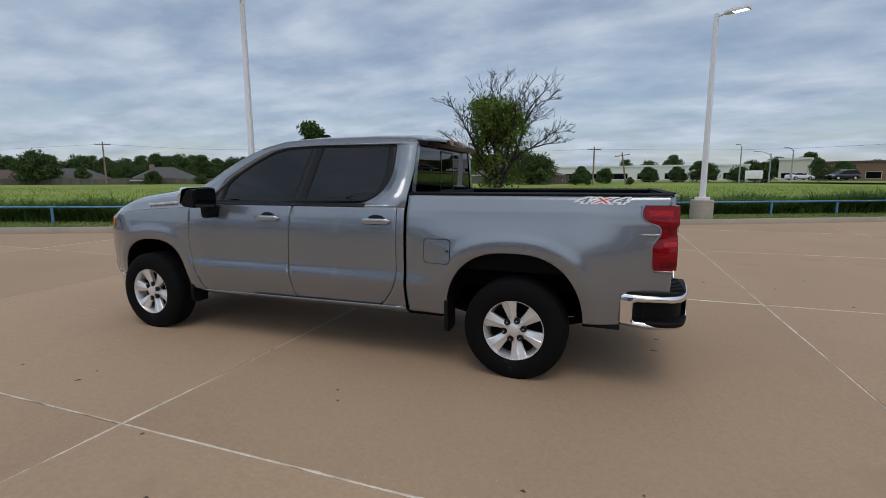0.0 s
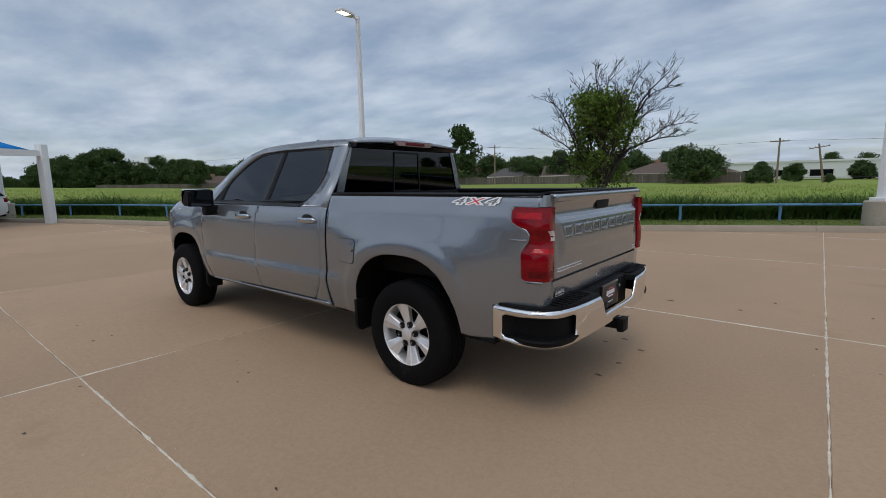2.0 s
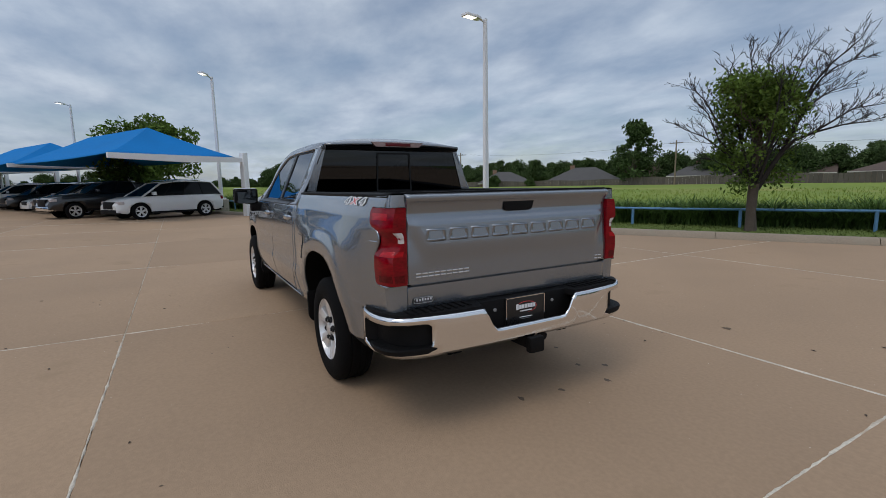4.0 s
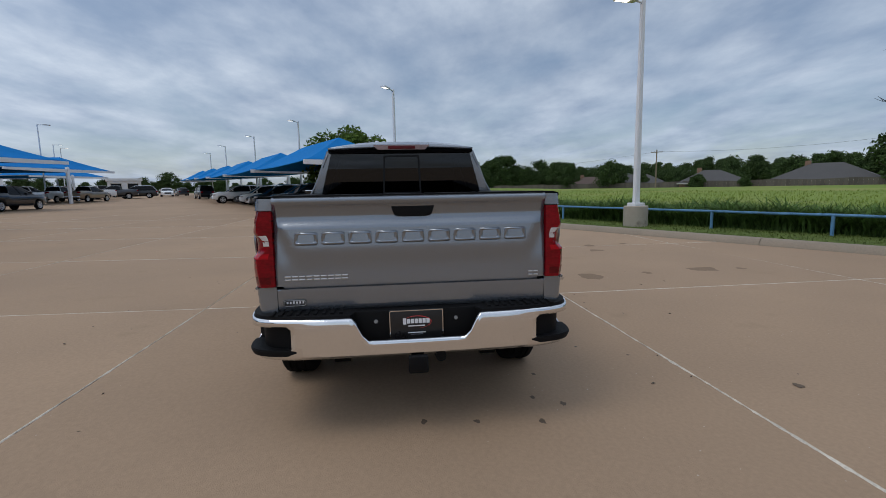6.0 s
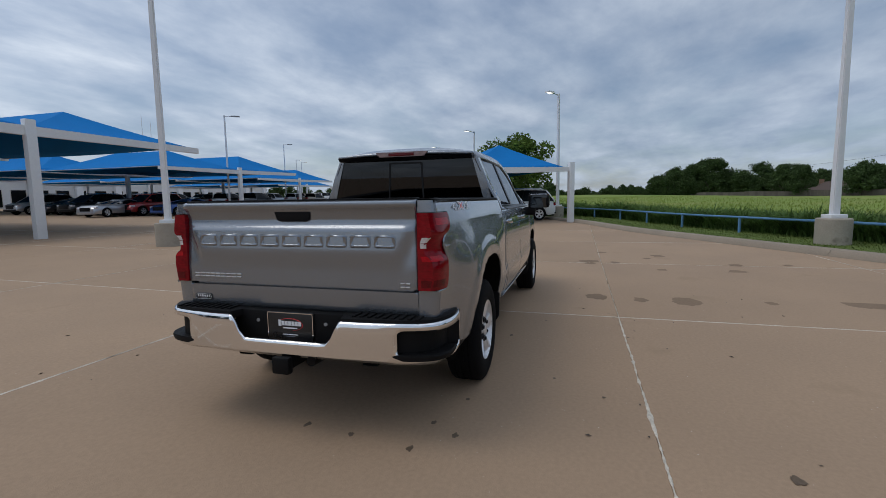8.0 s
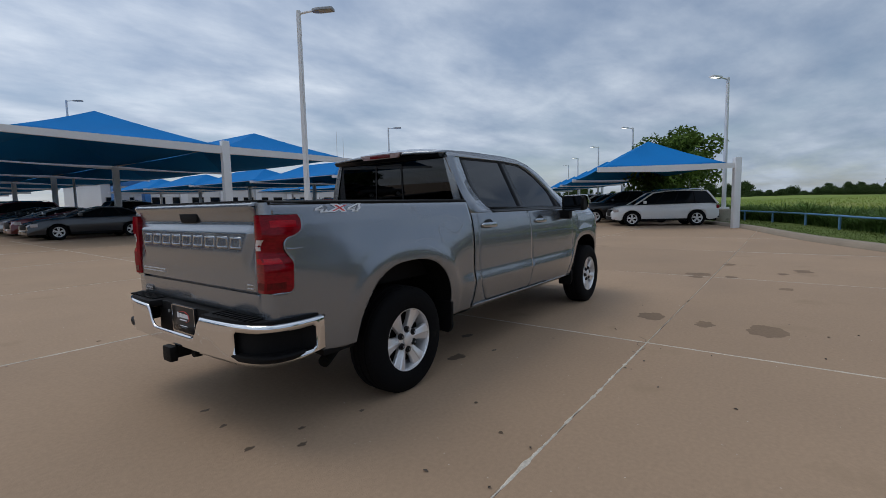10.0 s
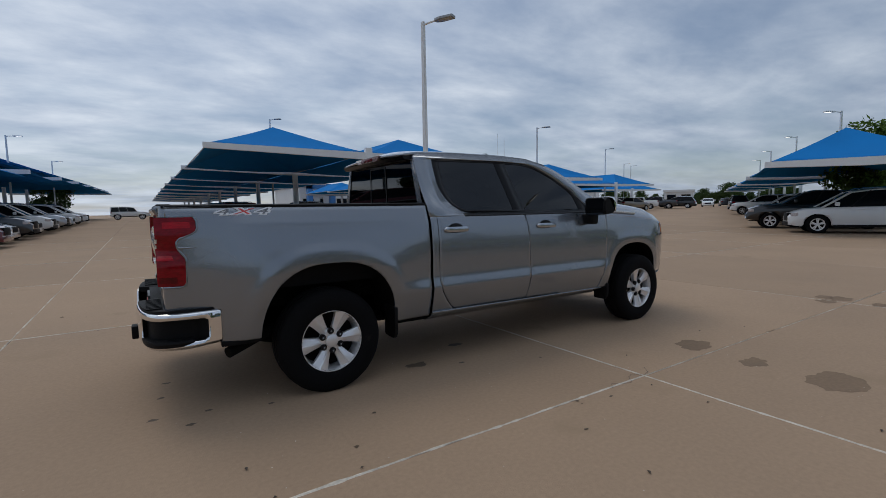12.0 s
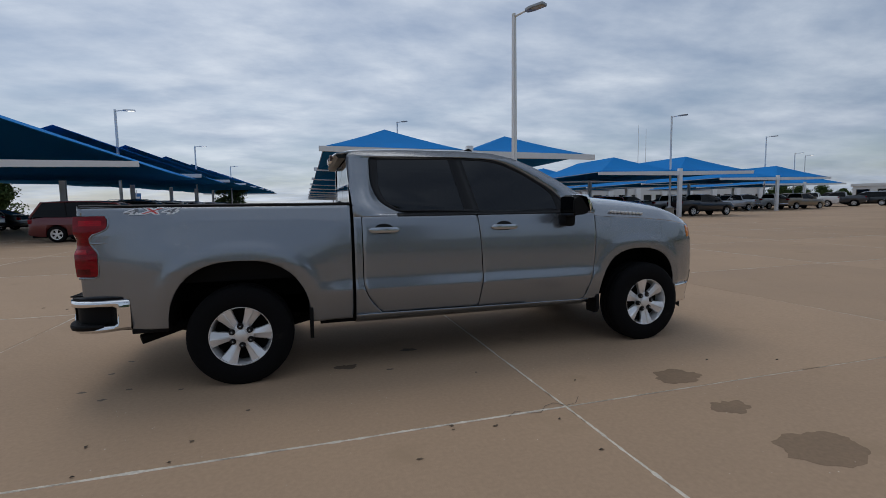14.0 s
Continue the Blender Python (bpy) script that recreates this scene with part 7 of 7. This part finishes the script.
def vehicle(kind, paint, label, category):
    """A parked vehicle about its rear axle, nose to +x."""
    p = KINDS[kind]
    L, W, H, ro, wb, wr, deck, cabin, sill_z, belt = (p[k] for k in ("L", "W", "H", "ro", "wb", "wr", "deck", "cabin", "sill", "belt"))
    mat = PAINTS[paint]
    car = thing({"sedan": "sedan_car", "coupe": "coupe_car", "suv": "suv_car", "van": "minivan", "pickup": "pickup", "jeep": "off_roader"}[kind], label, category, group="parked vehicles of the lot")
    hw = W / 2
    axles = (ro, ro + wb)
    xs = sorted(set(span(0, L, 34) + [a + wr * 1.18 * math.cos(math.pi * k / 12) for a in axles for k in range(13)]))

    def half(x):
        return hw * (1 - 0.17 * abs((x - L / 2) / (L / 2)) ** 5)

    def low(x):
        for a in axles:
            u = abs(x - a) / (wr * 1.18)
            if u < 1:
                return max(sill_z, wr + wr * 1.16 * math.sqrt(max(0, 1 - u * u)) - 0.02)
        return sill_z + (0.06 * ease(0.5, 0.0, x) + 0.06 * ease(L - 0.5, L, x))
    rows = []
    for x in xs:
        w, zl, zd = half(x), low(x), curve_at(deck, x)
        mid = max(zl + 0.02, zd - 0.33)
        pts = [(w * 0.93, zl), (w, max(zl + 0.01, min(zl + 0.14, mid - .01))), (w * 1.0, mid), (w * 0.985, max(mid + .01, zd - 0.12)), (w * 0.95, zd - 0.03), (w * 0.86, zd), (w * 0.4, zd + 0.02), (0, zd + 0.025)]
        rows.append([(x - ro, y, z) for y, z in pts] + [(x - ro, -y, z) for y, z in pts[-2::-1]])
    bm = grid_faces(bmesh.new(), rows)
    for rw in (rows[0], rows[-1]):
        bm.faces.new([bm.verts.new(q) for q in rw])
    bmesh.ops.remove_doubles(bm, verts=bm.verts, dist=1e-4)
    part("body", bm, mat, car, angle=38)
    part("underbody", box(bmesh.new(), (0.1 - ro, -hw * 0.80, sill_z - 0.04), (L - 0.15 - ro, hw * 0.80, min(0.75, belt - 0.2))), DARK, car)
    b0, r0, r1, b1 = cabin
    n = 10
    yb, yr = hw * 0.925, hw * 0.70

    def roof_z(t):
        return H - 0.05 - 0.035 * (2 * t - 1) ** 2 - 0.06 * ease(0.7, 1.0, t)
    glass = []
    for k in range(n + 1):
        t = k / n
        xb, xr = b0 + (b1 - b0) * t - ro, r0 + (r1 - r0) * t - ro
        zb = curve_at(deck, xb + ro) - 0.01
        zr = roof_z(t)
        glass.append([(xb, yb, zb), (xb * .45 + xr * .55, (yb * .42 + yr * .58) + 0.02, zb * .45 + zr * .55), (xr, yr, zr), (xr, 0, zr + 0.02), (xr, -yr, zr), (xb * .45 + xr * .55, -(yb * .42 + yr * .58) - 0.02, zb * .45 + zr * .55), (xb, -yb, zb)])
    bm = grid_faces(bmesh.new(), glass)
    for rw in (glass[0], glass[-1]):
        bm.faces.new([bm.verts.new(q) for q in rw])
    part("window_glass", bm, CAR_GLASS, car, "dark car glass", angle=30)
    rows = []
    for k in range(n + 1):
        t = k / n
        xr = r0 + (r1 - r0) * t - ro
        rows.append([(xr, y * (yr + 0.035), roof_z(t) + 0.045 * (1 - y * y) + 0.006) for y in (-1, -0.9, -0.6, 0, 0.6, 0.9, 1)])
    ob = part("roof", grid_faces(bmesh.new(), rows), mat, car, angle=40)
    md = ob.modifiers.new("thick", "SOLIDIFY")
    md.thickness, md.offset = 0.04, -1
    cuts = {"sedan": (0, .30, .62, 1), "coupe": (0, .35, 1), "suv": (0, .26, .52, .76, 1), "van": (0, .3, .6, .86, 1), "pickup": (0, .48, 1), "jeep": (0, .33, .66, 1)}[kind]
    for t in cuts:
        xb, xr = b0 + (b1 - b0) * t - ro, r0 + (r1 - r0) * t - ro
        zb = curve_at(deck, xb + ro) - 0.02
        m1 = (xb * .45 + xr * .55, (yb * .42 + yr * .58) + 0.02, zb * .45 + roof_z(t) * .55)
        for s in (1, -1):
            part("pillar", tube(bmesh.new(), [(xb, s * yb, zb), (m1[0], s * m1[1], m1[2]), (xr, s * yr, roof_z(t))], 0.042 if t in (0, 1) else 0.026, 6), mat if t in (0, 1) or kind == "jeep" else BLACK, car)
    tyre, rim, disc = car_wheel_meshes(wr)
    for ax in axles:
        for s in (1, -1):
            ob = new("wheel", tyre)
            ob.parent = car
            ob.matrix_local = pose(ax - ro, s * (hw - 0.115), wr, 0, 0, 0 if s > 0 else 180)
            for nm, me in (("rim", rim), ("brake_disc", disc)):
                q = new(nm, me)
                q.parent = ob
    wf, wq = half(L), half(0)
    zf, zq = curve_at(deck, L - 0.25), curve_at(deck, 0.1)
    for s in (1, -1):
        part("headlamp", box(bmesh.new(), (L - ro - 0.34, min(s * hw * .58, s * hw * .915), zf - 0.20), (L - ro - 0.085, max(s * hw * .58, s * hw * .915), zf - 0.06), 0.03), CLEAR_LENS, car, "clear headlamp")
        part("tail_lamp", box(bmesh.new(), (-ro - 0.012, min(s * hw * .55, s * hw * .865), zq - 0.26), (-ro + 0.16, max(s * hw * .55, s * hw * .865), zq - 0.08), 0.03), RED_LENS, car, "red tail lamp")
        xm = b1 - 0.55 - ro
        zm = belt + 0.03
        part("door_mirror", box(bmesh.new(), (xm, min(s * hw * .95, s * (hw + .2)), zm), (xm + 0.14, max(s * hw * .95, s * (hw + .2)), zm + 0.16), 0.04), mat if kind != "jeep" else BLACK, car)
        for hx in ((0.42, 0.66) if kind != "coupe" else (0.5,)):
            xx = b0 + (b1 - b0) * hx - ro
            part("door_handle", box(bmesh.new(), (xx, min(s * hw * .97, s * (hw + .02)), belt - 0.13), (xx + 0.18, max(s * hw * .97, s * (hw + .02)), belt - 0.10), 0.008), mat, car)
        part("sill_strip", box(bmesh.new(), (axles[0] + wr * 1.25 - ro, min(s * hw * .9, s * (hw + .004)), sill_z - 0.03), (axles[1] - wr * 1.25 - ro, max(s * hw * .9, s * (hw + .004)), sill_z + 0.07), 0.012), BLACK, car)
    part("grille", box(bmesh.new(), (L - ro - 0.16, -hw * 0.5, sill_z + 0.22), (L - ro + 0.012, hw * 0.5, zf - 0.08), 0.02), BLACK, car)
    part("front_bumper", box(bmesh.new(), (L - ro - 0.35, -hw * 0.82, sill_z), (L - ro + 0.03, hw * 0.82, sill_z + 0.2), 0.04), mat if kind in ("sedan", "coupe", "van") else CHROME if kind == "pickup" else BLACK, car)
    part("rear_bumper", box(bmesh.new(), (-ro - 0.04, -hw * 0.82, sill_z + 0.08), (-ro + 0.3, hw * 0.82, sill_z + 0.3), 0.04), mat if kind in ("sedan", "coupe", "van") else CHROME if kind == "pickup" else BLACK, car)
    if kind == "pickup":
        part("bed_opening", box(bmesh.new(), (0.1 - ro, -hw * 0.8, 1.30), (1.95 - ro, hw * 0.8, 1.358)), BLACK, car)
    if kind == "suv":
        for s in (1, -1):
            part("roof_rail", tube(bmesh.new(), [(r0 - ro + 0.2, s * yr * 0.95, H - 0.04), (r0 - ro + 0.35, s * yr * 0.95, H + 0.02), (r1 - ro - 0.35, s * yr * 0.95, H + 0.02), (r1 - ro - 0.2, s * yr * 0.95, H - 0.05)], 0.02, 6), CHROME, car)
    return car


STOCK = {}


def park(kind, paint, x, y, turn, what="", lift=0.0):
    words = {"sedan": "four-door sedan", "coupe": "low two-door coupe", "suv": "sport utility vehicle", "van": "minivan", "pickup": "crew cab pickup", "jeep": "boxy off-road vehicle"}[kind]
    label = f"{paint.replace('_', ' ')} {words} {what or 'parked under the shade canopy'}"
    key = (kind, paint)
    m = pose(x, y, lot_z(x, y) + lift, 0, 0, turn)
    if key not in STOCK:
        STOCK[key] = vehicle(kind, paint, label, {"sedan": "car", "coupe": "car", "suv": "car", "van": "van", "pickup": "pickup", "jeep": "car"}[kind])
        STOCK[key].matrix_world = m
        return STOCK[key]
    return tagged(copy_thing(STOCK[key], m), label)


HEAD = math.degrees(math.atan2(0.8926, -0.4508))
park("suv", "white", 24.45, 1.0, HEAD, "with chrome roof rails parked by the kerb")
# along the kerb, noses to the aisle
for k, (kd, pt) in enumerate((("pickup", "black"), ("suv", "black"), ("suv", "dark_grey"), ("sedan", "white"), ("suv", "black"), ("sedan", "silver"), ("suv", "white"), ("sedan", "dark_grey"), ("pickup", "white"), ("sedan", "black"), ("suv", "silver"), ("sedan", "white"))):
    x, y = by_kerb(31.2 + 3.1 * k, -0.9 - (0.9 if kd == "pickup" else 0))
    park(kd, pt, x, y, HEAD)
# middle row, noses to the end aisle
for k, (kd, pt) in enumerate((("sedan", "dark_grey"), ("coupe", "maroon"), ("sedan", "silver"), ("sedan", "black"), ("sedan", "black"), ("suv", "maroon"), ("suv", "black"), ("sedan", "white"), ("suv", "dark_grey"), ("sedan", "maroon"), ("suv", "white"), ("sedan", "silver"))):
    park(kd, pt, 6.3, 23.1 + 2.85 * k, 180)
for k, (kd, pt) in enumerate((("sedan", "black"), ("suv", "dark_grey"), ("sedan", "white"), ("sedan", "black"))):
    park(kd, pt, 10.6, 34.2 + 3.0 * k, 0)
# end row, noses to the aisle
for k, (kd, pt) in enumerate((("van", "maroon"), ("sedan", "silver"), ("suv", "dark_grey"), ("sedan", "silver"), ("suv", "white"), ("sedan", "white"), ("suv", "silver"), ("sedan", "white"), ("sedan", "silver"), ("suv", "white"), ("sedan", "black"), ("suv", "white"), ("sedan", "silver"))):
    park(kd, pt, -9.5, 19.3 + 2.95 * k, 0)
for k in range(5):
    park("suv" if k % 2 else "sedan", ("black", "maroon", "dark_grey", "silver", "black")[k], -19.0, 21.5 + 3.1 * k, 180)
# inner row
for k, (kd, pt) in enumerate((("coupe", "blue"), ("suv", "red"), ("sedan", "dark_grey"), ("suv", "black"), ("sedan", "dark_grey"), ("suv", "silver"))):
    park(kd, pt, 28.4, 29.6 + 3.2 * k, 180)
for k, (kd, pt) in enumerate((("pickup", "black"), ("pickup", "silver"), ("sedan", "white"), ("pickup", "dark_grey"), ("suv", "maroon"))):
    park(kd, pt, 32.8, 28.6 + 3.3 * k, 0)
park("coupe", "silver", 25.6, 33.6, 184, "standing at the front of the inner row")
# far row and beyond
for k, (kd, pt) in enumerate((("pickup", "silver"), ("pickup", "tan"), ("suv", "white"), ("pickup", "dark_grey"))):
    park(kd, pt, 49.6, 37.5 + 3.3 * k, 180)
for k, (kd, pt) in enumerate((("pickup", "tan"), ("pickup", "white"), ("suv", "black"), ("pickup", "silver"))):
    park(kd, pt, 55.0, 36.0 + 3.3 * k, 0)
for k, (kd, pt) in enumerate((("pickup", "tan"), ("pickup", "white"), ("pickup", "dark_grey"), ("suv", "black"))):
    park(kd, pt, 63.4 + 2.5 * k, 40.6 - 1.6 * k, 122 - 4 * k, "standing in the open lot")
park("jeep", "white", -4.0, 76, 0, "standing across the aisle")
park("pickup", "white", 1.2, 85, 20, "standing beyond the canopies")
park("sedan", "white", 79.8, 37.4, 207, "standing in the open aisle")
park("suv", "black", 62.4, 24.6, 30, "standing in the open aisle")
park("sedan", "dark_grey", 84.0, 36.5, 30, "standing in the open aisle")
park("pickup", "black", 77.0, 44.0, 120, "standing before the far canopies")
park("suv", "black", -41, -101, 20, "waiting on the road", 1.18)
park("sedan", "white", -33, -104, 200, "standing on the far road", 1.18)

# ---- sealant in the joints, cracks, damp patches, litter on the concrete ----
rs = random.Random(3)


def joint(a, b, width, seed):
    """A ragged strip of pale sealant along a joint."""
    g = random.Random(seed)
    a, b = Vector((*a, 0)), Vector((*b, 0))
    d = (b - a).normalized()
    nrm = Vector((-d.y, d.x, 0))
    n = int((b - a).length / 0.032)
    bm = bmesh.new()
    rows, run = [], True
    for k in range(n + 1):
        p = a.lerp(b, k / n)
        z = lot_z(p.x, p.y)
        w = width * (0.62 + 0.65 * noise.noise(Vector((p.x * 3.1, p.y * 3.1, seed))) + 0.8 * noise.noise(Vector((p.x * 14, p.y * 14, seed))) + g.uniform(-0.4, 0.4))
        gap = noise.noise(Vector((p.x * 0.9, p.y * 0.9, seed + 7.7))) < -0.80
        w = max(w, width * 0.24)
        if gap:
            if len(rows) > 1:
                grid_faces(bm, rows)
            rows = []
            continue
        o = nrm * 0.007 * noise.noise(Vector((p.x * 2, p.y * 2, seed + 3)))
        q = Vector((p.x, p.y, z))
        rows.append([q + o - nrm * w - Vector((0, 0, 0.002)), q + o - nrm * w * 0.5 + Vector((0, 0, 0.0045)), q + o + nrm * w * 0.5 + Vector((0, 0, 0.0045)), q + o + nrm * w - Vector((0, 0, 0.002))])
    if len(rows) > 1:
        grid_faces(bm, rows)
    part("joint", bm, SEALANT, lot_base, angle=70)


for i in range(-4, 5):
    x = JX + STEP * i
    joint((x, -13.0), (x, 24.0), 0.014 if i == 0 else 0.014 if i == -1 else 0.007, 10 + i)
for j in range(-3, 5):
    y = JY + STEP * j
    joint((-16, y), (JX, y), 0.016 if j == -1 else 0.013 if j == 0 else 0.007, 40 + j)
    joint((JX, y), (26.0, y), 0.006, 60 + j)


def patch(name, x, y, rx, ry, mat, seed, z=0.004, label="", rag=0.25):
    g = random.Random(seed)
    bm = bmesh.new()
    n = 44
    vs = []
    for k in range(n):
        a = 2 * math.pi * k / n
        rr = 1 + rag * noise.noise(Vector((math.cos(a) * 1.3, math.sin(a) * 1.3, seed * 3.3))) + rag * 0.5 * noise.noise(Vector((math.cos(a) * 4, math.sin(a) * 4, seed * 1.7))) + g.uniform(-0.03, 0.03)
        px, py = x + rx * rr * math.cos(a), y + ry * rr * math.sin(a)
        vs.append(bm.verts.new((px, py, lot_z(px, py) + z)))
    bm.faces.new(vs)
    return solid(name, bm, mat, label, "stain", "damp patches on the lot", "stuff")


for k, (x, y, r_) in enumerate(((3.20, -3.02, 0.215), (3.27, -1.92, 0.170), (3.18, -2.48, 0.118), (4.12, -3.36, 0.25), (4.78, -2.78, 0.12), (5.65, -2.58, 0.11), (5.13, -2.87, 0.11), (5.0, -3.2, 0.09),
                                (5.96, -3.17, 0.10), (4.72, -1.72, 0.105), (4.41, -1.70, 0.05), (4.85, -2.23, 0.115), (6.95, -1.95, 0.15), (6.65, -1.88, 0.14), (6.85, -2.40, 0.11), (4.38, -5.02, 0.20),
                                (3.54, -5.12, 0.32), (3.30, -4.04, 0.085), (5.60, -5.03, 0.11), (6.80, -4.64, 0.15), (3.32, -5.75, 0.09), (6.02, -1.25, 0.06), (4.59, -3.73, 0.08), (5.39, -4.82, 0.085), (5.97, -4.42, 0.18), (6.97, -5.57, 0.085), (6.97, -1.76, 0.12), (4.82, -4.95, 0.10), (4.41, -2.11, 0.08), (8.1, -3.4, 0.16), (8.6, -2.2, 0.13), (7.6, -3.1, 0.10))):
    patch("damp_patch", x, y, r_ * 1.15, r_ * 0.82, DAMP, 60 + k, 0.0045, "dark damp patch drying on the concrete", 0.42)
for k, (x, y, r_) in enumerate(((0.79, -0.83, 0.075), (3.08, -0.78, 0.10), (2.93, -0.83, 0.06), (1.41, -0.53, 0.055), (1.15, -1.01, 0.022), (-1.06, -0.03, 0.024), (-1.10, -0.36, 0.022), (-1.16, -0.76, 0.024),
                                (-0.95, -0.97, 0.022), (-0.83, -0.80, 0.020), (-0.45, -0.93, 0.018), (-0.42, 1.23, 0.020), (-0.73, 0.83, 0.020), (3.08, 0.96, 0.032), (2.66, 1.11, 0.022), (3.27, 1.40, 0.024),
                                (3.69, 1.81, 0.022), (2.92, 1.84, 0.018), (1.86, 0.83, 0.028), (2.16, 1.09, 0.024), (0.69, 0.54, 0.06), (0.87, 0.63, 0.04), (0.59, 0.33, 0.045), (4.72, 1.32, 0.03),
                                (4.85, 1.27, 0.024), (2.51, 1.49, 0.014), (4.64, 1.66, 0.022), (2.9, 0.9, 0.03), (2.75, 0.98, 0.024), (2.3, 0.86, 0.03), (3.2, 1.12, 0.02), (-0.94, -2.71, 0.035))):
    patch("oil_spot", x, y, r_ * 1.2, r_ * 0.8, OIL, 160 + k, 0.0048, "small dark spot on the concrete", 0.6)
for k in range(30):
    patch("oil_spot", rs.uniform(-3.0, 5.0), rs.choice((rs.uniform(-3.4, -1.2), rs.uniform(1.2, 3.0))), rs.uniform(0.006, 0.018), rs.uniform(0.005, 0.013), OIL, 220 + k, 0.0048, "tiny dark spot on the concrete", 0.6)
# the crack across the joint crossing
bm = bmesh.new()
pts = [Vector((1.72 + 0.075 * k, -2.14 + 0.05 * math.sin(k * 1.7) + 0.012 * k, 0.0035)) for k in range(9)]
for a, b in zip(pts, pts[1:]):
    d = (b - a).normalized() * 0.0022
    n_ = Vector((-d.y, d.x, 0))
    bm.faces.new([bm.verts.new(v) for v in (a - n_, b - n_, b + n_, a + n_)])
solid("slab_crack", bm, CRACK, "thin dark crack at a joint crossing", "crack", kind="stuff")
# dry leaves and bits of grit
for k in range(40):
    x, y = rs.uniform(-3.4, 5.0), rs.choice((rs.uniform(-4.2, -1.6), rs.uniform(1.5, 3.6)))
    bm = bmesh.new()
    a = rs.uniform(0, 6.28)
    c, s_ = math.cos(a), math.sin(a)
    l, w = rs.uniform(0.012, 0.03), rs.uniform(0.005, 0.011)
    vs = [bm.verts.new((x + c * px - s_ * py, y + s_ * px + c * py, lot_z(x, y) + pz)) for px, py, pz in ((-l, 0, 0.006), (0, -w, 0.012), (l, 0, 0.005), (0, w, 0.011), (0, 0, 0.004))]
    for i, j in ((0, 1), (1, 2), (2, 3), (3, 0)):
        bm.faces.new((vs[i], vs[j], vs[4]))
    solid("dry_leaf", bm, BARK, "tiny dry brown leaf lying on the concrete", "leaf", "dry leaves on the lot")

# pale grit and chipped specks on the slabs
g_ = np.random.default_rng(77)
n_ = 900
gx, gy = g_.uniform(-4.5, 5.5, n_), g_.uniform(-5.5, 4.5, n_)
size = g_.uniform(0.0018, 0.0055, n_)
turn_ = g_.uniform(0, 6.28, n_)
base_ = np.stack([gx, gy, np.array([lot_z(a, b) for a, b in zip(gx, gy)]) + 0.0040], 1)
along = np.stack([np.cos(turn_), np.sin(turn_), np.zeros(n_)], 1) * size[:, None]
across = np.stack([-np.sin(turn_), np.cos(turn_), np.zeros(n_)], 1) * (size * g_.uniform(0.5, 1.0, n_))[:, None]
verts_ = np.stack([base_ - along, base_ - across + np.array([0, 0, 0.001]), base_ + along, base_ + across + np.array([0, 0, 0.001])], 1).reshape(-1, 3)
tagged(new("grit", many_quads("grit", verts_, np.arange(4 * n_).reshape(n_, 4), SEALANT)), "pale grit and chips scattered on the concrete", "grit", kind="stuff")

# ---- slabs of the lot ----
def slab(i, j):
    x0, y0 = JX + STEP * i + 0.004, JY + STEP * j + 0.004
    x1, y1 = x0 + STEP - 0.008, y0 + STEP - 0.008
    lift = 0.0012 * ((i * 7 + j * 5) % 3)
    bm = bmesh.new()
    ring = [[(x0, y0), (x1, y0), (x1, y1), (x0, y1)]]
    e = 0.006
    ring.append([(x0 + e, y0 + e), (x1 - e, y0 + e), (x1 - e, y1 - e), (x0 + e, y1 - e)])
    lo = [bm.verts.new((x, y, lot_z(x, y) - 0.05)) for x, y in ring[0]]
    mid = [bm.verts.new((x, y, lot_z(x, y) + lift - 0.005)) for x, y in ring[0]]
    top = [bm.verts.new((x, y, lot_z(x, y) + lift)) for x, y in ring[1]]
    for a, b in ((lo, mid), (mid, top)):
        for k in range(4):
            bm.faces.new((a[k], a[(k + 1) % 4], b[(k + 1) % 4], b[k]))
    bm.faces.new(top)
    me = bpy.data.meshes.new("slab")
    bm.to_mesh(me)
    bm.free()
    me.materials.append(CONCRETE)
    ob = new("slab", me)
    ob.parent = lot_base


made = 0
for i in range(-5, 13):
    for j in range(-5, 14):
        cx, cy = JX + STEP * (i + 0.5), JY + STEP * (j + 0.5)
        if behind_kerb(cx, cy)[1] < 3.3 and made < 299:
            slab(i, j)
            made += 1
